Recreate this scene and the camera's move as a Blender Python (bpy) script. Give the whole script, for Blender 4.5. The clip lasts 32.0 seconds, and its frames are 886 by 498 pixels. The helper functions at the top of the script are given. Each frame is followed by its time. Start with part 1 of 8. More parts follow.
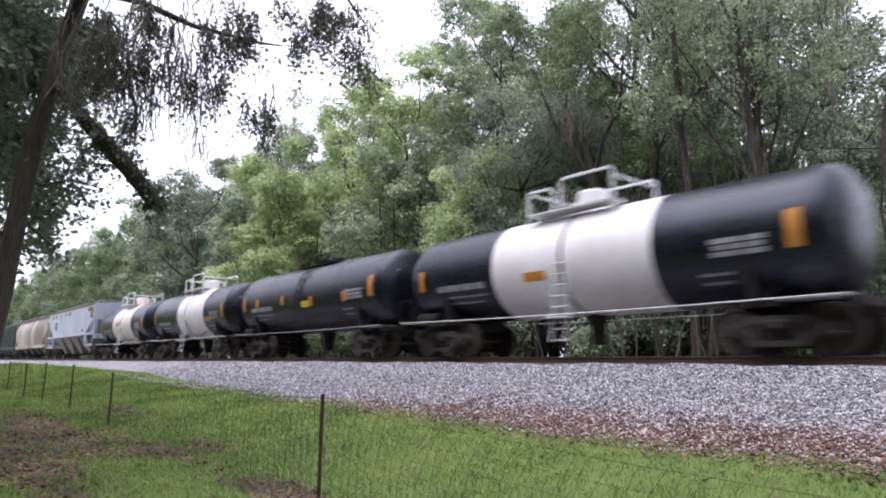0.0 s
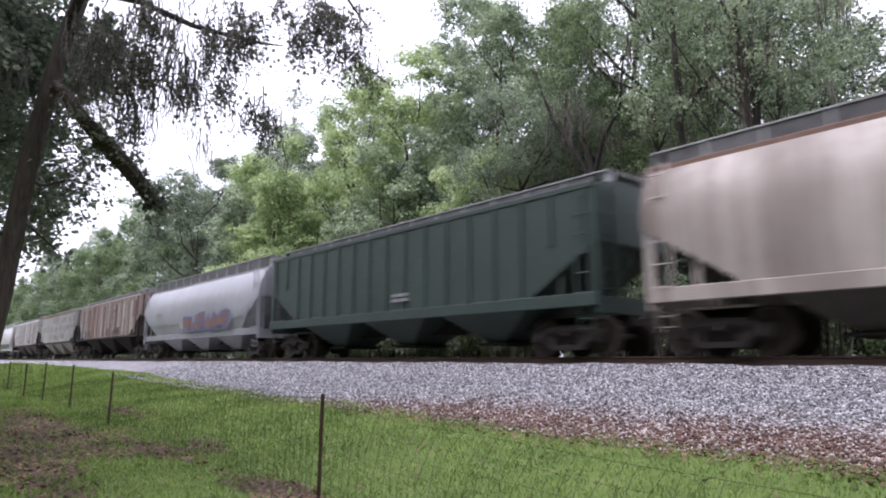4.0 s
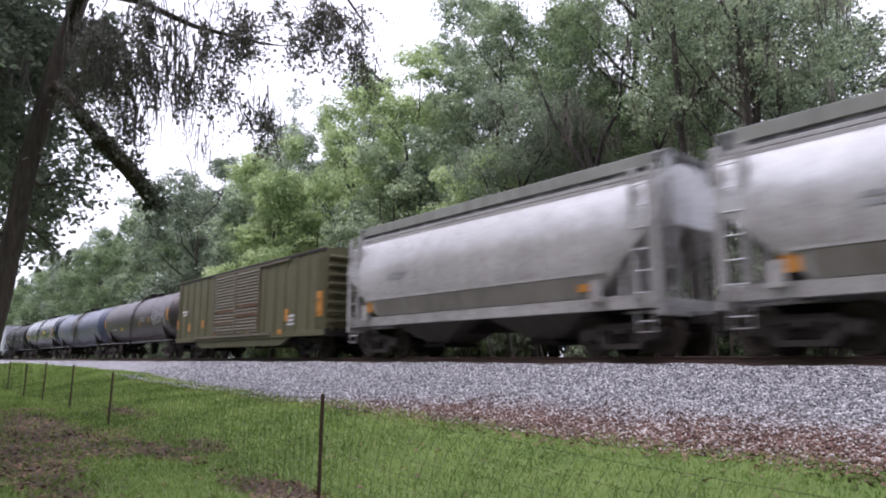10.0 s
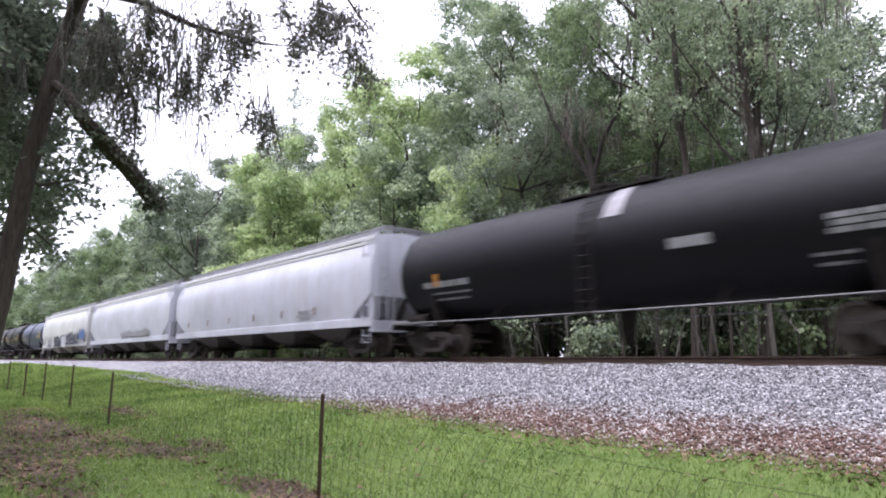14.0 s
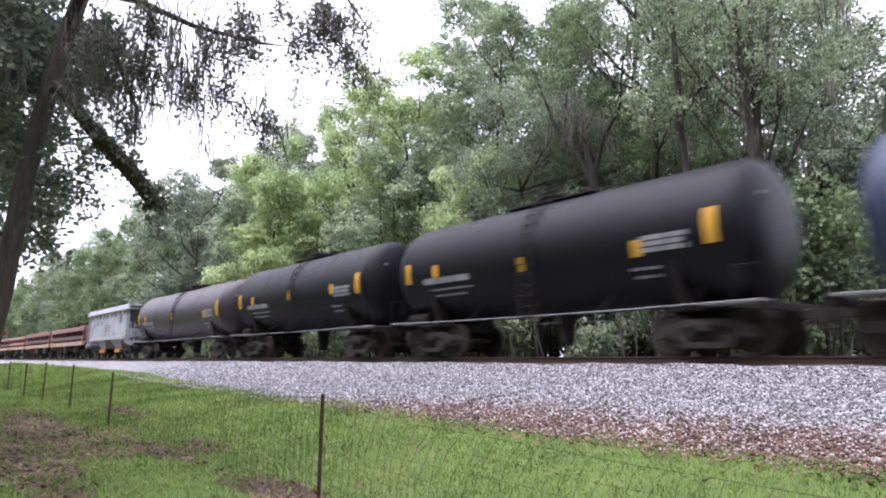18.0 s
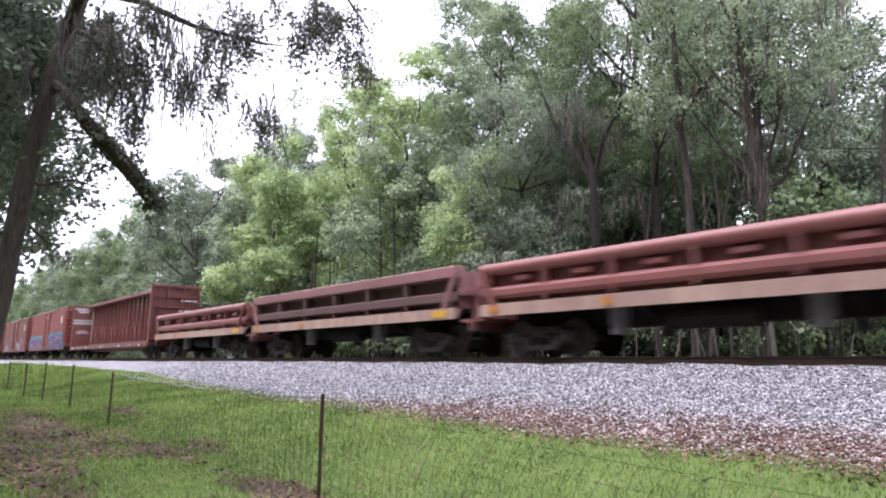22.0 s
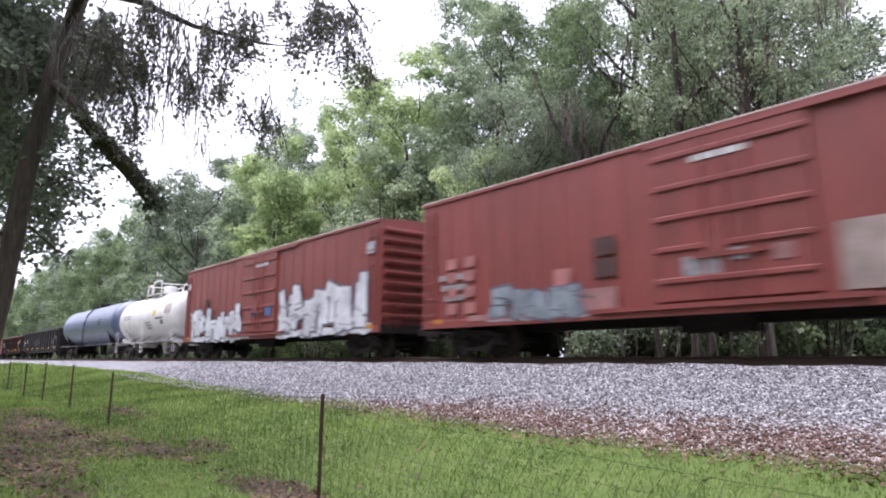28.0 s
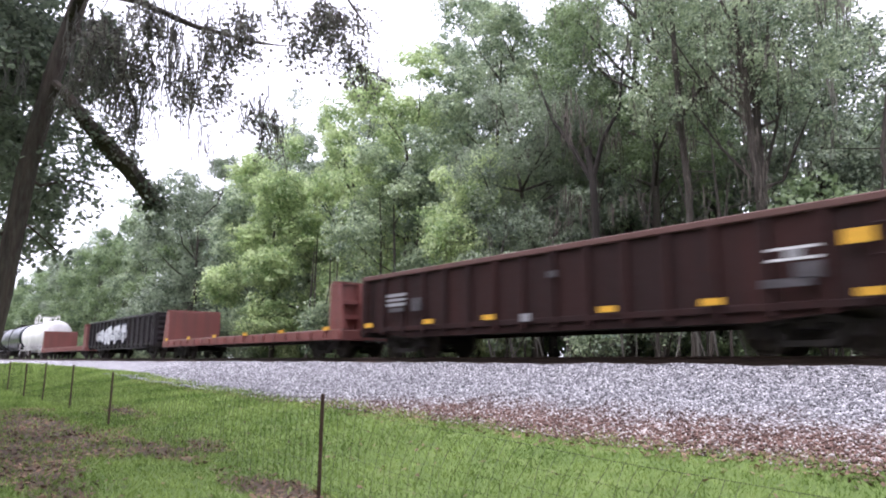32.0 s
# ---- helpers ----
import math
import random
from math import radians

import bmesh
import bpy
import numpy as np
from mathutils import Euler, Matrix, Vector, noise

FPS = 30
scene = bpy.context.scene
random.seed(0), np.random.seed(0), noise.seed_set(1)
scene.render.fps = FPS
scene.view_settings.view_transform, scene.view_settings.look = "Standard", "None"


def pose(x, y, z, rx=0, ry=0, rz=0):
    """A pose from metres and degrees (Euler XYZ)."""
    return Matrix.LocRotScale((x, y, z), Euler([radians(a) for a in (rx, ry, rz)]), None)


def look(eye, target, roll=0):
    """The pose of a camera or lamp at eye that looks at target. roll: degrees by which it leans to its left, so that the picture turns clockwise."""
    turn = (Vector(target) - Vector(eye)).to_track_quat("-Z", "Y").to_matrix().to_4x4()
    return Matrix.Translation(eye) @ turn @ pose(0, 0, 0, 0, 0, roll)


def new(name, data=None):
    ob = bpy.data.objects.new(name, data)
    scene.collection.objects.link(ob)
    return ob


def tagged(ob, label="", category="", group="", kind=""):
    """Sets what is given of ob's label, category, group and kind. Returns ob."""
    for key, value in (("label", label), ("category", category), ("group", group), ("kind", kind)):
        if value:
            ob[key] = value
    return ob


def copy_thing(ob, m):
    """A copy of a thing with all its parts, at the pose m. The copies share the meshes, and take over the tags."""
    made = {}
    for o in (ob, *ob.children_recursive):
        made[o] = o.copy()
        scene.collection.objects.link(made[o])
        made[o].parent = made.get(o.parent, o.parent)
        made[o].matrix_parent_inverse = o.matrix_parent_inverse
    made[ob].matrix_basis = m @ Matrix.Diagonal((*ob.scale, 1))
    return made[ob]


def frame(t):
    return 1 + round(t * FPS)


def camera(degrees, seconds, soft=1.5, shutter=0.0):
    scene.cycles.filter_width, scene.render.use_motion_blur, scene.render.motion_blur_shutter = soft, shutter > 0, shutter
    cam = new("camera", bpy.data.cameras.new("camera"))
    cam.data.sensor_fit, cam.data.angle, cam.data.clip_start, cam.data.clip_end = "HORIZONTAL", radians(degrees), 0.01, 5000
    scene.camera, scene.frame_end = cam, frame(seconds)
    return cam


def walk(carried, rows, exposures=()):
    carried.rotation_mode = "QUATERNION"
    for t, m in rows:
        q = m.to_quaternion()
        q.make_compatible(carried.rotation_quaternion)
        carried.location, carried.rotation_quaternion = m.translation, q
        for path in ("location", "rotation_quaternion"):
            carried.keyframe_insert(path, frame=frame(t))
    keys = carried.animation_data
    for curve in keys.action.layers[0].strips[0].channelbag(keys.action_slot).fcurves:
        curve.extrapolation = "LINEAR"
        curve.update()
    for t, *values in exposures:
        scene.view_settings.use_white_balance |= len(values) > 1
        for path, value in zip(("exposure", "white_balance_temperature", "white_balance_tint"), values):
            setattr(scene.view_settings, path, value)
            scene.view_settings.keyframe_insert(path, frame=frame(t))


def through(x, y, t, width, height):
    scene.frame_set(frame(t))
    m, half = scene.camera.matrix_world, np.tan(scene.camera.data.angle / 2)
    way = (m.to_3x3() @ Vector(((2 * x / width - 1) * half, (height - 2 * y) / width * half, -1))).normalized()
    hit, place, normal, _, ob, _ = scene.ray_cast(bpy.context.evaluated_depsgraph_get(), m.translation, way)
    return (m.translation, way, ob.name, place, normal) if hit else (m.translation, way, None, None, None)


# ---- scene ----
# World: x runs along the track (the train goes towards +x), y away from the camera, z up.
EYE = Vector((0.0, 0.0, 1.6))
RAIL = 1.66          # top of the rails
TRACK_Y = 13.87      # centre line of the track
SPEED = 21.87        # of the train, metres a second

cam = camera(69.0, 32.0, soft=1.95, shutter=0.4)
VIEW = look(EYE, EYE + Vector((-0.7475, 0.6425, 0.1686)))
walk(cam, [(0.0, VIEW), (32.0, VIEW)], exposures=[(t, e + 0.11, 6100, 24) for t, e in ((0, 0.72), (3, 0.68), (6, 0.85), (7, 0.92), (8, 0.75), (9, 0.6), (10, 0.55), (11, 0.95), (13, 1.05), (14.5, 1.0), (17, 0.55), (18, 1.12), (20, 1.12), (24, 1.15), (28, 1.0), (29, 0.88), (29.6, 0.36), (30, 0.26), (30.4, 0.62), (31, 1.06), (32, 1.18))])

# ---- light: a bright overcast sky and a veiled sun that brightens a wide part of it overhead ----
world = bpy.data.worlds.new("overcast")
scene.world = world
world.use_nodes = True
wn, wl = world.node_tree.nodes, world.node_tree.links
wn.clear()
sky = wn.new("ShaderNodeTexSky")
sky.sky_type, sky.sun_disc = "NISHITA", False
sky.sun_elevation, sky.sun_rotation = radians(71), radians(200)
sky.air_density, sky.dust_density, sky.ozone_density = 1.0, 4.0, 1.0
veil = wn.new("ShaderNodeMix")
veil.data_type = "RGBA"
veil.inputs["Factor"].default_value = 0.86
veil.inputs["B"].default_value = (9.1, 9.4, 9.9, 1)
back = wn.new("ShaderNodeBackground")
back.inputs["Strength"].default_value = 0.12
wout = wn.new("ShaderNodeOutputWorld")
wl.new(sky.outputs[0], veil.inputs["A"])
wl.new(veil.outputs["Result"], back.inputs[0])
wl.new(back.outputs[0], wout.inputs[0])
sun = new("sun", bpy.data.lights.new("sun", "SUN"))
sun.data.energy, sun.data.angle, sun.data.color = 1.5, radians(62), (1.0, 0.985, 0.96)
sun.matrix_world = look((0, 0, 60), (7, 19, 0))


# ---- materials ----
class Mat:
    """A node material with a principled shader, and short words for its nodes."""

    def __init__(self, name, rough=0.6, metal=0.0, spec=0.5):
        self.m = bpy.data.materials.new(name)
        self.m.use_nodes = True
        self.n, self.l = self.m.node_tree.nodes, self.m.node_tree.links
        self.n.clear()
        self.out = self.n.new("ShaderNodeOutputMaterial")
        self.b = self.n.new("ShaderNodeBsdfPrincipled")
        self.b.inputs["Roughness"].default_value = rough
        self.b.inputs["Metallic"].default_value = metal
        self.b.inputs["Specular IOR Level"].default_value = spec
        self.l.new(self.b.outputs[0], self.out.inputs[0])
        self.tc = self.n.new("ShaderNodeTexCoord")

    def coords(self, scale=(1, 1, 1), rand=False, space="Object"):
        mp = self.n.new("ShaderNodeMapping")
        mp.inputs["Scale"].default_value = scale
        self.l.new(self.tc.outputs[space], mp.inputs["Vector"])
        if rand:
            info = self.n.new("ShaderNodeObjectInfo")
            mul = self.n.new("ShaderNodeMath")
            mul.operation = "MULTIPLY"
            mul.inputs[1].default_value = 57.0
            self.l.new(info.outputs["Random"], mul.inputs[0])
            self.l.new(mul.outputs[0], mp.inputs["Location"])
        return mp.outputs[0]

    def noise(self, scale, detail=4, rough=0.55, vec=None, dist=0.0):
        t = self.n.new("ShaderNodeTexNoise")
        t.inputs["Scale"].default_value, t.inputs["Detail"].default_value = scale, detail
        t.inputs["Roughness"].default_value, t.inputs["Distortion"].default_value = rough, dist
        self.l.new(vec or self.tc.outputs["Object"], t.inputs["Vector"])
        return t.outputs["Fac"]

    def ramp(self, fac, stops):
        r = self.n.new("ShaderNodeValToRGB")
        e = r.color_ramp.elements
        while len(e) < len(stops):
            e.new(0.5)
        for el, (p, c) in zip(e, stops):
            el.position = p
            el.color = (*c, 1) if isinstance(c, tuple) else (c, c, c, 1)
        self.l.new(fac, r.inputs[0])
        return r.outputs[0]

    def mix(self, fac, a, b, kind="MIX"):
        x = self.n.new("ShaderNodeMix")
        x.data_type, x.blend_type = "RGBA", kind
        for key, v in (("Factor", fac), ("A", a), ("B", b)):
            if isinstance(v, (int, float)):
                x.inputs[key].default_value = v
            elif isinstance(v, tuple):
                x.inputs[key].default_value = (*v, 1)
            else:
                self.l.new(v, x.inputs[key])
        return x.outputs["Result"]

    def math(self, op, a, b=0.0):
        x = self.n.new("ShaderNodeMath")
        x.operation = op
        for i, v in enumerate((a, b)):
            if isinstance(v, (int, float)):
                x.inputs[i].default_value = v
            else:
                self.l.new(v, x.inputs[i])
        return x.outputs[0]

    def colour(self, c):
        if isinstance(c, tuple):
            self.b.inputs["Base Color"].default_value = (*c, 1)
        else:
            self.l.new(c, self.b.inputs["Base Color"])
        return self

    def rough(self, v):
        self.l.new(v, self.b.inputs["Roughness"])
        return self

    def bump(self, h, strength=0.3, distance=0.02):
        x = self.n.new("ShaderNodeBump")
        x.inputs["Strength"].default_value, x.inputs["Distance"].default_value = strength, distance
        self.l.new(h, x.inputs["Height"])
        self.l.new(x.outputs[0], self.b.inputs["Normal"])
        return self


RUST = (0.12, 0.05, 0.028)
GRIME = (0.05, 0.042, 0.036)


def paint(name, col, rust=0.25, dirt=0.35, rough=0.5, rust_col=RUST, dirt_col=GRIME, spec=0.5, streak=1.0, bands=0.0, ior=1.5, wave=0.0, tint=(1.0, 1.0, 1.0)):
    """Weathered railway paint: blotches of rust, streaks that run down, a film of dirt."""
    k = Mat(name, rough, 0.0, spec)
    k.b.inputs["IOR"].default_value = ior
    k.b.inputs["Specular Tint"].default_value = (*tint, 1)
    v = k.coords((1, 1, 1), rand=True)
    down = k.coords((2.2, 2.2, 0.16), rand=True)
    big, run, fine = k.noise(0.55, 5, 0.6, v), k.noise(1.6, 5, 0.65, down), k.noise(9, 6, 0.7, v)
    grain = k.noise(45, 3, 0.6, v)
    tone = k.ramp(big, [(0.3, tuple(c * 0.82 for c in col)), (0.7, tuple(min(1, c * 1.1) for c in col))])
    if bands:
        wide = k.noise(0.42, 3, 0.5, k.coords((1.0, 1.0, 0.05), rand=True))
        tone = k.mix(k.math("MULTIPLY", k.ramp(wide, [(0.44, 0.0), (0.60, 1.0)]), bands), tone, dirt_col)
    film = k.math("MULTIPLY", k.ramp(run, [(0.40, 0.0), (0.66, 1.0)]), dirt * streak)
    c = k.mix(film, tone, dirt_col)
    spots = k.math("MULTIPLY", k.ramp(k.math("ADD", k.math("MULTIPLY", fine, 0.55), k.math("MULTIPLY", run, 0.45)), [(0.60 - 0.14 * rust, 0.0), (0.74 - 0.1 * rust, 1.0)]), min(1, rust * 1.6))
    c = k.mix(spots, c, rust_col)
    c = k.mix(k.math("MULTIPLY", grain, 0.22), c, tuple(min(a, b * 1.4) for a, b in zip(dirt_col, col)))
    k.colour(c).rough(k.ramp(fine, [(0.3, max(0.1, rough - 0.12)), (0.75, min(1, rough + 0.22))]))
    k.bump(k.noise(0.8, 2, 0.5, v), wave, 0.12) if wave else k.bump(grain, 0.12, 0.004)
    return k.m


def plain(name, col, rough=0.6, metal=0.0, spec=0.4, vary=0.2, scale=6):
    k = Mat(name, rough, metal, spec)
    n = k.noise(scale, 5, 0.6, k.coords(rand=True))
    k.colour(k.ramp(n, [(0.3, tuple(c * (1 - vary) for c in col)), (0.7, tuple(min(1, c * (1 + vary)) for c in col))]))
    k.bump(k.noise(scale * 6, 3), 0.1, 0.003)
    return k.m


def leaf(name, dark, light, rough=0.55, through=0.35, spec=0.3):
    """Leaves: each one takes its own tone, and lets some light through."""
    k = Mat(name, rough, 0.0, spec)
    g = k.n.new("ShaderNodeNewGeometry")
    # wide noise puts the light and dark shading of leaf clumps into the colour
    big = k.noise(0.6, 4, 0.6)
    f = k.math("ADD", k.math("MULTIPLY", g.outputs["Random Per Island"], 0.45), k.math("SUBTRACT", k.math("MULTIPLY", big, 2.0), 0.74))
    c = k.ramp(f, [(0.2, dark), (0.75, light)])
    k.colour(c)
    t = k.n.new("ShaderNodeBsdfTranslucent")
    k.l.new(c, t.inputs["Color"])
    mx = k.n.new("ShaderNodeMixShader")
    mx.inputs[0].default_value = through
    k.l.new(k.b.outputs[0], mx.inputs[1])
    k.l.new(t.outputs[0], mx.inputs[2])
    k.l.new(mx.outputs[0], k.out.inputs[0])
    return k.m


def bark(name, a, b, lichen=0.7):
    k = Mat(name, 0.9, 0, 0.2)
    v = k.coords((3, 3, 0.5), rand=True)
    n, f = k.noise(2.5, 6, 0.7, v, 0.4), k.noise(9, 5, 0.7, v)
    k.colour(k.mix(k.ramp(f, [(0.35, 0.0), (0.7, lichen)]), k.ramp(n, [(0.3, a), (0.7, b)]), (0.16, 0.17, 0.14)))
    k.bump(n, 0.8, 0.05)
    return k.m


# ---- mesh helpers ----
def mesh_of(name, verts, faces, material=None, smooth=False):
    me = bpy.data.meshes.new(name)
    me.from_pydata([tuple(v) for v in verts], [], faces)
    if material:
        me.materials.append(material)
    if smooth:
        me.polygons.foreach_set("use_smooth", [True] * len(me.polygons))
    me.update()
    return me


def mesh_quads(name, co, material, k=4):
    """A mesh of separate faces with k corners each, from an array of corners."""
    me = bpy.data.meshes.new(name)
    n = len(co)
    me.vertices.add(n)
    me.vertices.foreach_set("co", np.ascontiguousarray(co, dtype=np.float32).ravel())
    me.loops.add(n)
    me.loops.foreach_set("vertex_index", np.arange(n, dtype=np.int32))
    me.polygons.add(n // k)
    me.polygons.foreach_set("loop_start", np.arange(0, n, k, dtype=np.int32))
    me.polygons.foreach_set("loop_total", np.full(n // k, k, dtype=np.int32))
    me.materials.append(material)
    me.update()
    me.validate()
    return me


def link(name, me, parent=None, label="", m=None):
    ob = new(name, me)
    if parent:
        ob.parent = parent
    if m is not None:
        ob.matrix_basis = m
    if label:
        tagged(ob, label)
    return ob


class Shape:
    """Gathers boxes, bars, tubes and sweeps into one mesh."""

    def __init__(self):
        self.v, self.f = [], []

    def add(self, verts, faces):
        o = len(self.v)
        self.v += [tuple(p) for p in verts]
        self.f += [tuple(i + o for i in q) for q in faces]
        return self

    def box(self, x0, x1, y0, y1, z0, z1, bevel=0.0):
        b = min(bevel, (x1 - x0) / 2.5, (y1 - y0) / 2.5, (z1 - z0) / 2.5)
        if b <= 0:
            p = [(x, y, z) for x in (x0, x1) for y in (y0, y1) for z in (z0, z1)]
            return self.add(p, [(0, 1, 3, 2), (4, 6, 7, 5), (0, 4, 5, 1), (2, 3, 7, 6), (0, 2, 6, 4), (1, 5, 7, 3)])
        bm = bmesh.new()
        bmesh.ops.create_cube(bm, size=1, matrix=Matrix.Translation(((x0 + x1) / 2, (y0 + y1) / 2, (z0 + z1) / 2)) @ Matrix.Diagonal((x1 - x0, y1 - y0, z1 - z0, 1)))
        bmesh.ops.bevel(bm, geom=bm.edges[:], offset=b, segments=1, affect="EDGES")
        bm.verts.index_update()
        self.add([v.co[:] for v in bm.verts], [[v.index for v in f.verts] for f in bm.faces])
        bm.free()
        return self

    def prism(self, poly, y0, y1, axis="y"):
        """A side outline in (x, z), thick from y0 to y1 (or (y, z) along x)."""
        n = len(poly)
        if axis == "y":
            p = [(a, y0, b) for a, b in poly] + [(a, y1, b) for a, b in poly]
        elif axis == "x":
            p = [(y0, a, b) for a, b in poly] + [(y1, a, b) for a, b in poly]
        else:
            p = [(a, b, y0) for a, b in poly] + [(a, b, y1) for a, b in poly]
        return self.add(p, [tuple(range(n))[::-1], tuple(range(n, 2 * n))] + [(i, (i + 1) % n, n + (i + 1) % n, n + i) for i in range(n)])

    def tube(self, pts, r, n=6):
        pts = [Vector(p) for p in pts]
        rs = r if isinstance(r, (list, tuple)) else [r] * len(pts)
        o, rings = [], []
        for i, p in enumerate(pts):
            d = (pts[min(i + 1, len(pts) - 1)] - pts[max(i - 1, 0)]).normalized()
            u = d.orthogonal().normalized() if i == 0 else (u - d * u.dot(d)).normalized()
            w = d.cross(u)
            rings.append(len(o))
            o += [p + (u * math.cos(a) + w * math.sin(a)) * rs[i] for a in [math.tau * j / n for j in range(n)]]
        f = [(rings[i] + j, rings[i] + (j + 1) % n, rings[i + 1] + (j + 1) % n, rings[i + 1] + j) for i in range(len(pts) - 1) for j in range(n)]
        f += [tuple(range(n))[::-1], tuple(rings[-1] + j for j in range(n))]
        return self.add(o, f)

    def lathe(self, prof, n=24, axis="x", at=(0, 0, 0)):
        """A turned form: prof holds (along the axis, radius)."""
        o, f = [], []
        for a, r in prof:
            for j in range(n):
                t = math.tau * j / n
                c, s = r * math.cos(t), r * math.sin(t)
                p = {"x": (a, c, s), "y": (c, a, s), "z": (c, s, a)}[axis]
                o.append((p[0] + at[0], p[1] + at[1], p[2] + at[2]))
        for i in range(len(prof) - 1):
            for j in range(n):
                f.append((i * n + j, i * n + (j + 1) % n, (i + 1) * n + (j + 1) % n, (i + 1) * n + j))
        f += [tuple(range(n))[::-1], tuple((len(prof) - 1) * n + j for j in range(n))]
        return self.add(o, f)

    def mesh(self, name, material, smooth=False):
        me = mesh_of(name, self.v, self.f, material)
        bm = bmesh.new()
        bm.from_mesh(me)
        bmesh.ops.recalc_face_normals(bm, faces=bm.faces[:])
        if smooth:
            for f in bm.faces:
                f.smooth = len(f.verts) < 6
            for e in bm.edges:
                if len(e.link_faces) == 2 and e.calc_face_angle(0) > 0.6:
                    e.smooth = False
        bm.to_mesh(me)
        bm.free()
        return me


def part(name, shape, material, parent, label="", smooth=False, m=None):
    return link(name, shape.mesh(name, material, smooth), parent, label, m)


# ---- the ground ----
def ground_z(x, y):
    """Height of the lawn and of the forest floor; the rail bed lies on it."""
    f4 = np.interp(x, [-60, -30, -24, -20.7, -16.5, -6.7, 0], [0.42, 0.3, 0.27, 0.24, 0.12, 0.03, 0.0])
    f8 = np.interp(x, [-60, -38, -32, -21, -13, -8], [1.22, 1.05, 0.95, 0.68, 0.58, 0.47])
    z = np.where(y < 4, f4 - 0.012 * (4 - y), f4 + (f8 - f4) * np.clip((y - 4) / 4, 0, 1) ** 1.2)
    z = np.where(y > 8, f8 + (0.95 - f8) * np.clip((y - 8) / 3, 0, 1), z)
    z = np.where(y > 16.5, 0.95 + 0.25 * np.clip((y - 16.5) / 3, 0, 1), z)
    return z + 0.03 * np.sin(0.9 * x + 0.4 * y) * np.sin(0.7 * y - 0.3 * x)


def sheet(name, xs, ys, height, material):
    gx, gy = np.meshgrid(xs, ys)
    co = np.stack([gx, gy, height(gx, gy)], -1).reshape(-1, 3)
    w = len(xs)
    f = [(j * w + i, j * w + i + 1, (j + 1) * w + i + 1, (j + 1) * w + i) for j in range(len(ys) - 1) for i in range(w - 1)]
    return mesh_of(name, co.tolist(), f, material, True)


# worn places of the lawn: centre, half-widths, how worn
WORN = [(-16.6, 2.8, 4.0, 0.95, 1.05), (-12.8, 1.9, 3.4, 0.65, 0.82), (-12.6, 3.7, 2.2, 0.5, 0.7), (-9.6, 3.75, 1.6, 0.3, 0.72), (-7.5, 3.85, 1.2, 0.26, 0.95), (-11.4, 4.4, 1.3, 0.3, 0.58), (-18.0, 5.0, 1.8, 0.3, 0.5)]


def bare(x, y):
    """How bare the lawn is: patches of earth and dead leaves along the near side of the wire, and the forest floor."""
    out = np.zeros(np.shape(x))
    fx, fy, fo = np.ravel(x), np.ravel(y), out.ravel()
    for i in range(len(fo)):
        a, b = float(fx[i]), float(fy[i])
        if b > 17.2:
            fo[i] = 1.0
        elif -45 < a < 2 and -2 < b < 9:
            n = noise.noise((a * 0.55, b * 0.9, 3.1)) + 0.6 * noise.noise((a * 1.9, b * 2.3, 7.7))
            k = 0.0
            for cx, cy, sx, sy, amp in WORN:
                k = max(k, amp * math.exp(-((a - cx) / sx) ** 2 - ((b - cy) / sy) ** 2))
            fine = noise.noise((a * 4.7, b * 5.3, 1.3))
            fo[i] = min(1.0, max(0.0, 0.8 + 1.3 * (k - 0.6 + 0.45 * n + 0.4 * fine))) if k > 0.05 else 0.0
    return out


def lawn_material():
    k = Mat("lawn", 0.9, 0, 0.15)
    mid, fine, tiny = k.noise(2.2, 5, 0.65), k.noise(26, 4, 0.7), k.noise(70, 3, 0.7)
    grass = k.ramp(mid, [(0.3, (0.10, 0.158, 0.046)), (0.55, (0.15, 0.222, 0.06)), (0.8, (0.23, 0.285, 0.10))])
    soil = k.ramp(fine, [(0.3, (0.042, 0.031, 0.024)), (0.5, (0.10, 0.074, 0.056)), (0.72, (0.22, 0.165, 0.13))])
    at = k.n.new("ShaderNodeAttribute")
    at.attribute_name = "bare"
    m = k.ramp(k.math("ADD", at.outputs["Fac"], k.math("MULTIPLY", k.math("SUBTRACT", fine, 0.5), 0.9)), [(0.4, 0.0), (0.6, 1.0)])
    k.colour(k.mix(k.math("MULTIPLY", tiny, 0.4), k.mix(m, grass, soil), (0.045, 0.045, 0.026)))
    k.bump(fine, 0.7, 0.03)
    return k.m


LAWN = lawn_material()
gx = np.concatenate([[-1500, -900, -500, -320], np.arange(-240, -60, 6), np.arange(-60, -34, 0.8), np.arange(-34, 3, 0.3), np.arange(3, 12, 1), np.arange(12, 100, 8), [150, 300, 700, 1500]])
gy = np.concatenate([[-1500, -600, -200, -80, -30], np.arange(-12, 0, 1.0), np.arange(0, 9, 0.25), np.arange(9, 18, 0.5), np.arange(18, 80, 4), [120, 250, 600, 1500]])
ground_mesh = sheet("ground", gx, gy, ground_z, LAWN)
gg = np.meshgrid(gx, gy)
ground_mesh.attributes.new("bare", "FLOAT", "POINT").data.foreach_set("value", bare(gg[0], gg[1]).ravel().astype(np.float32))
ground = link("ground", ground_mesh)
tagged(ground, "mown green lawn with bare patches and leaf-strewn forest floor", "ground", kind="structure")


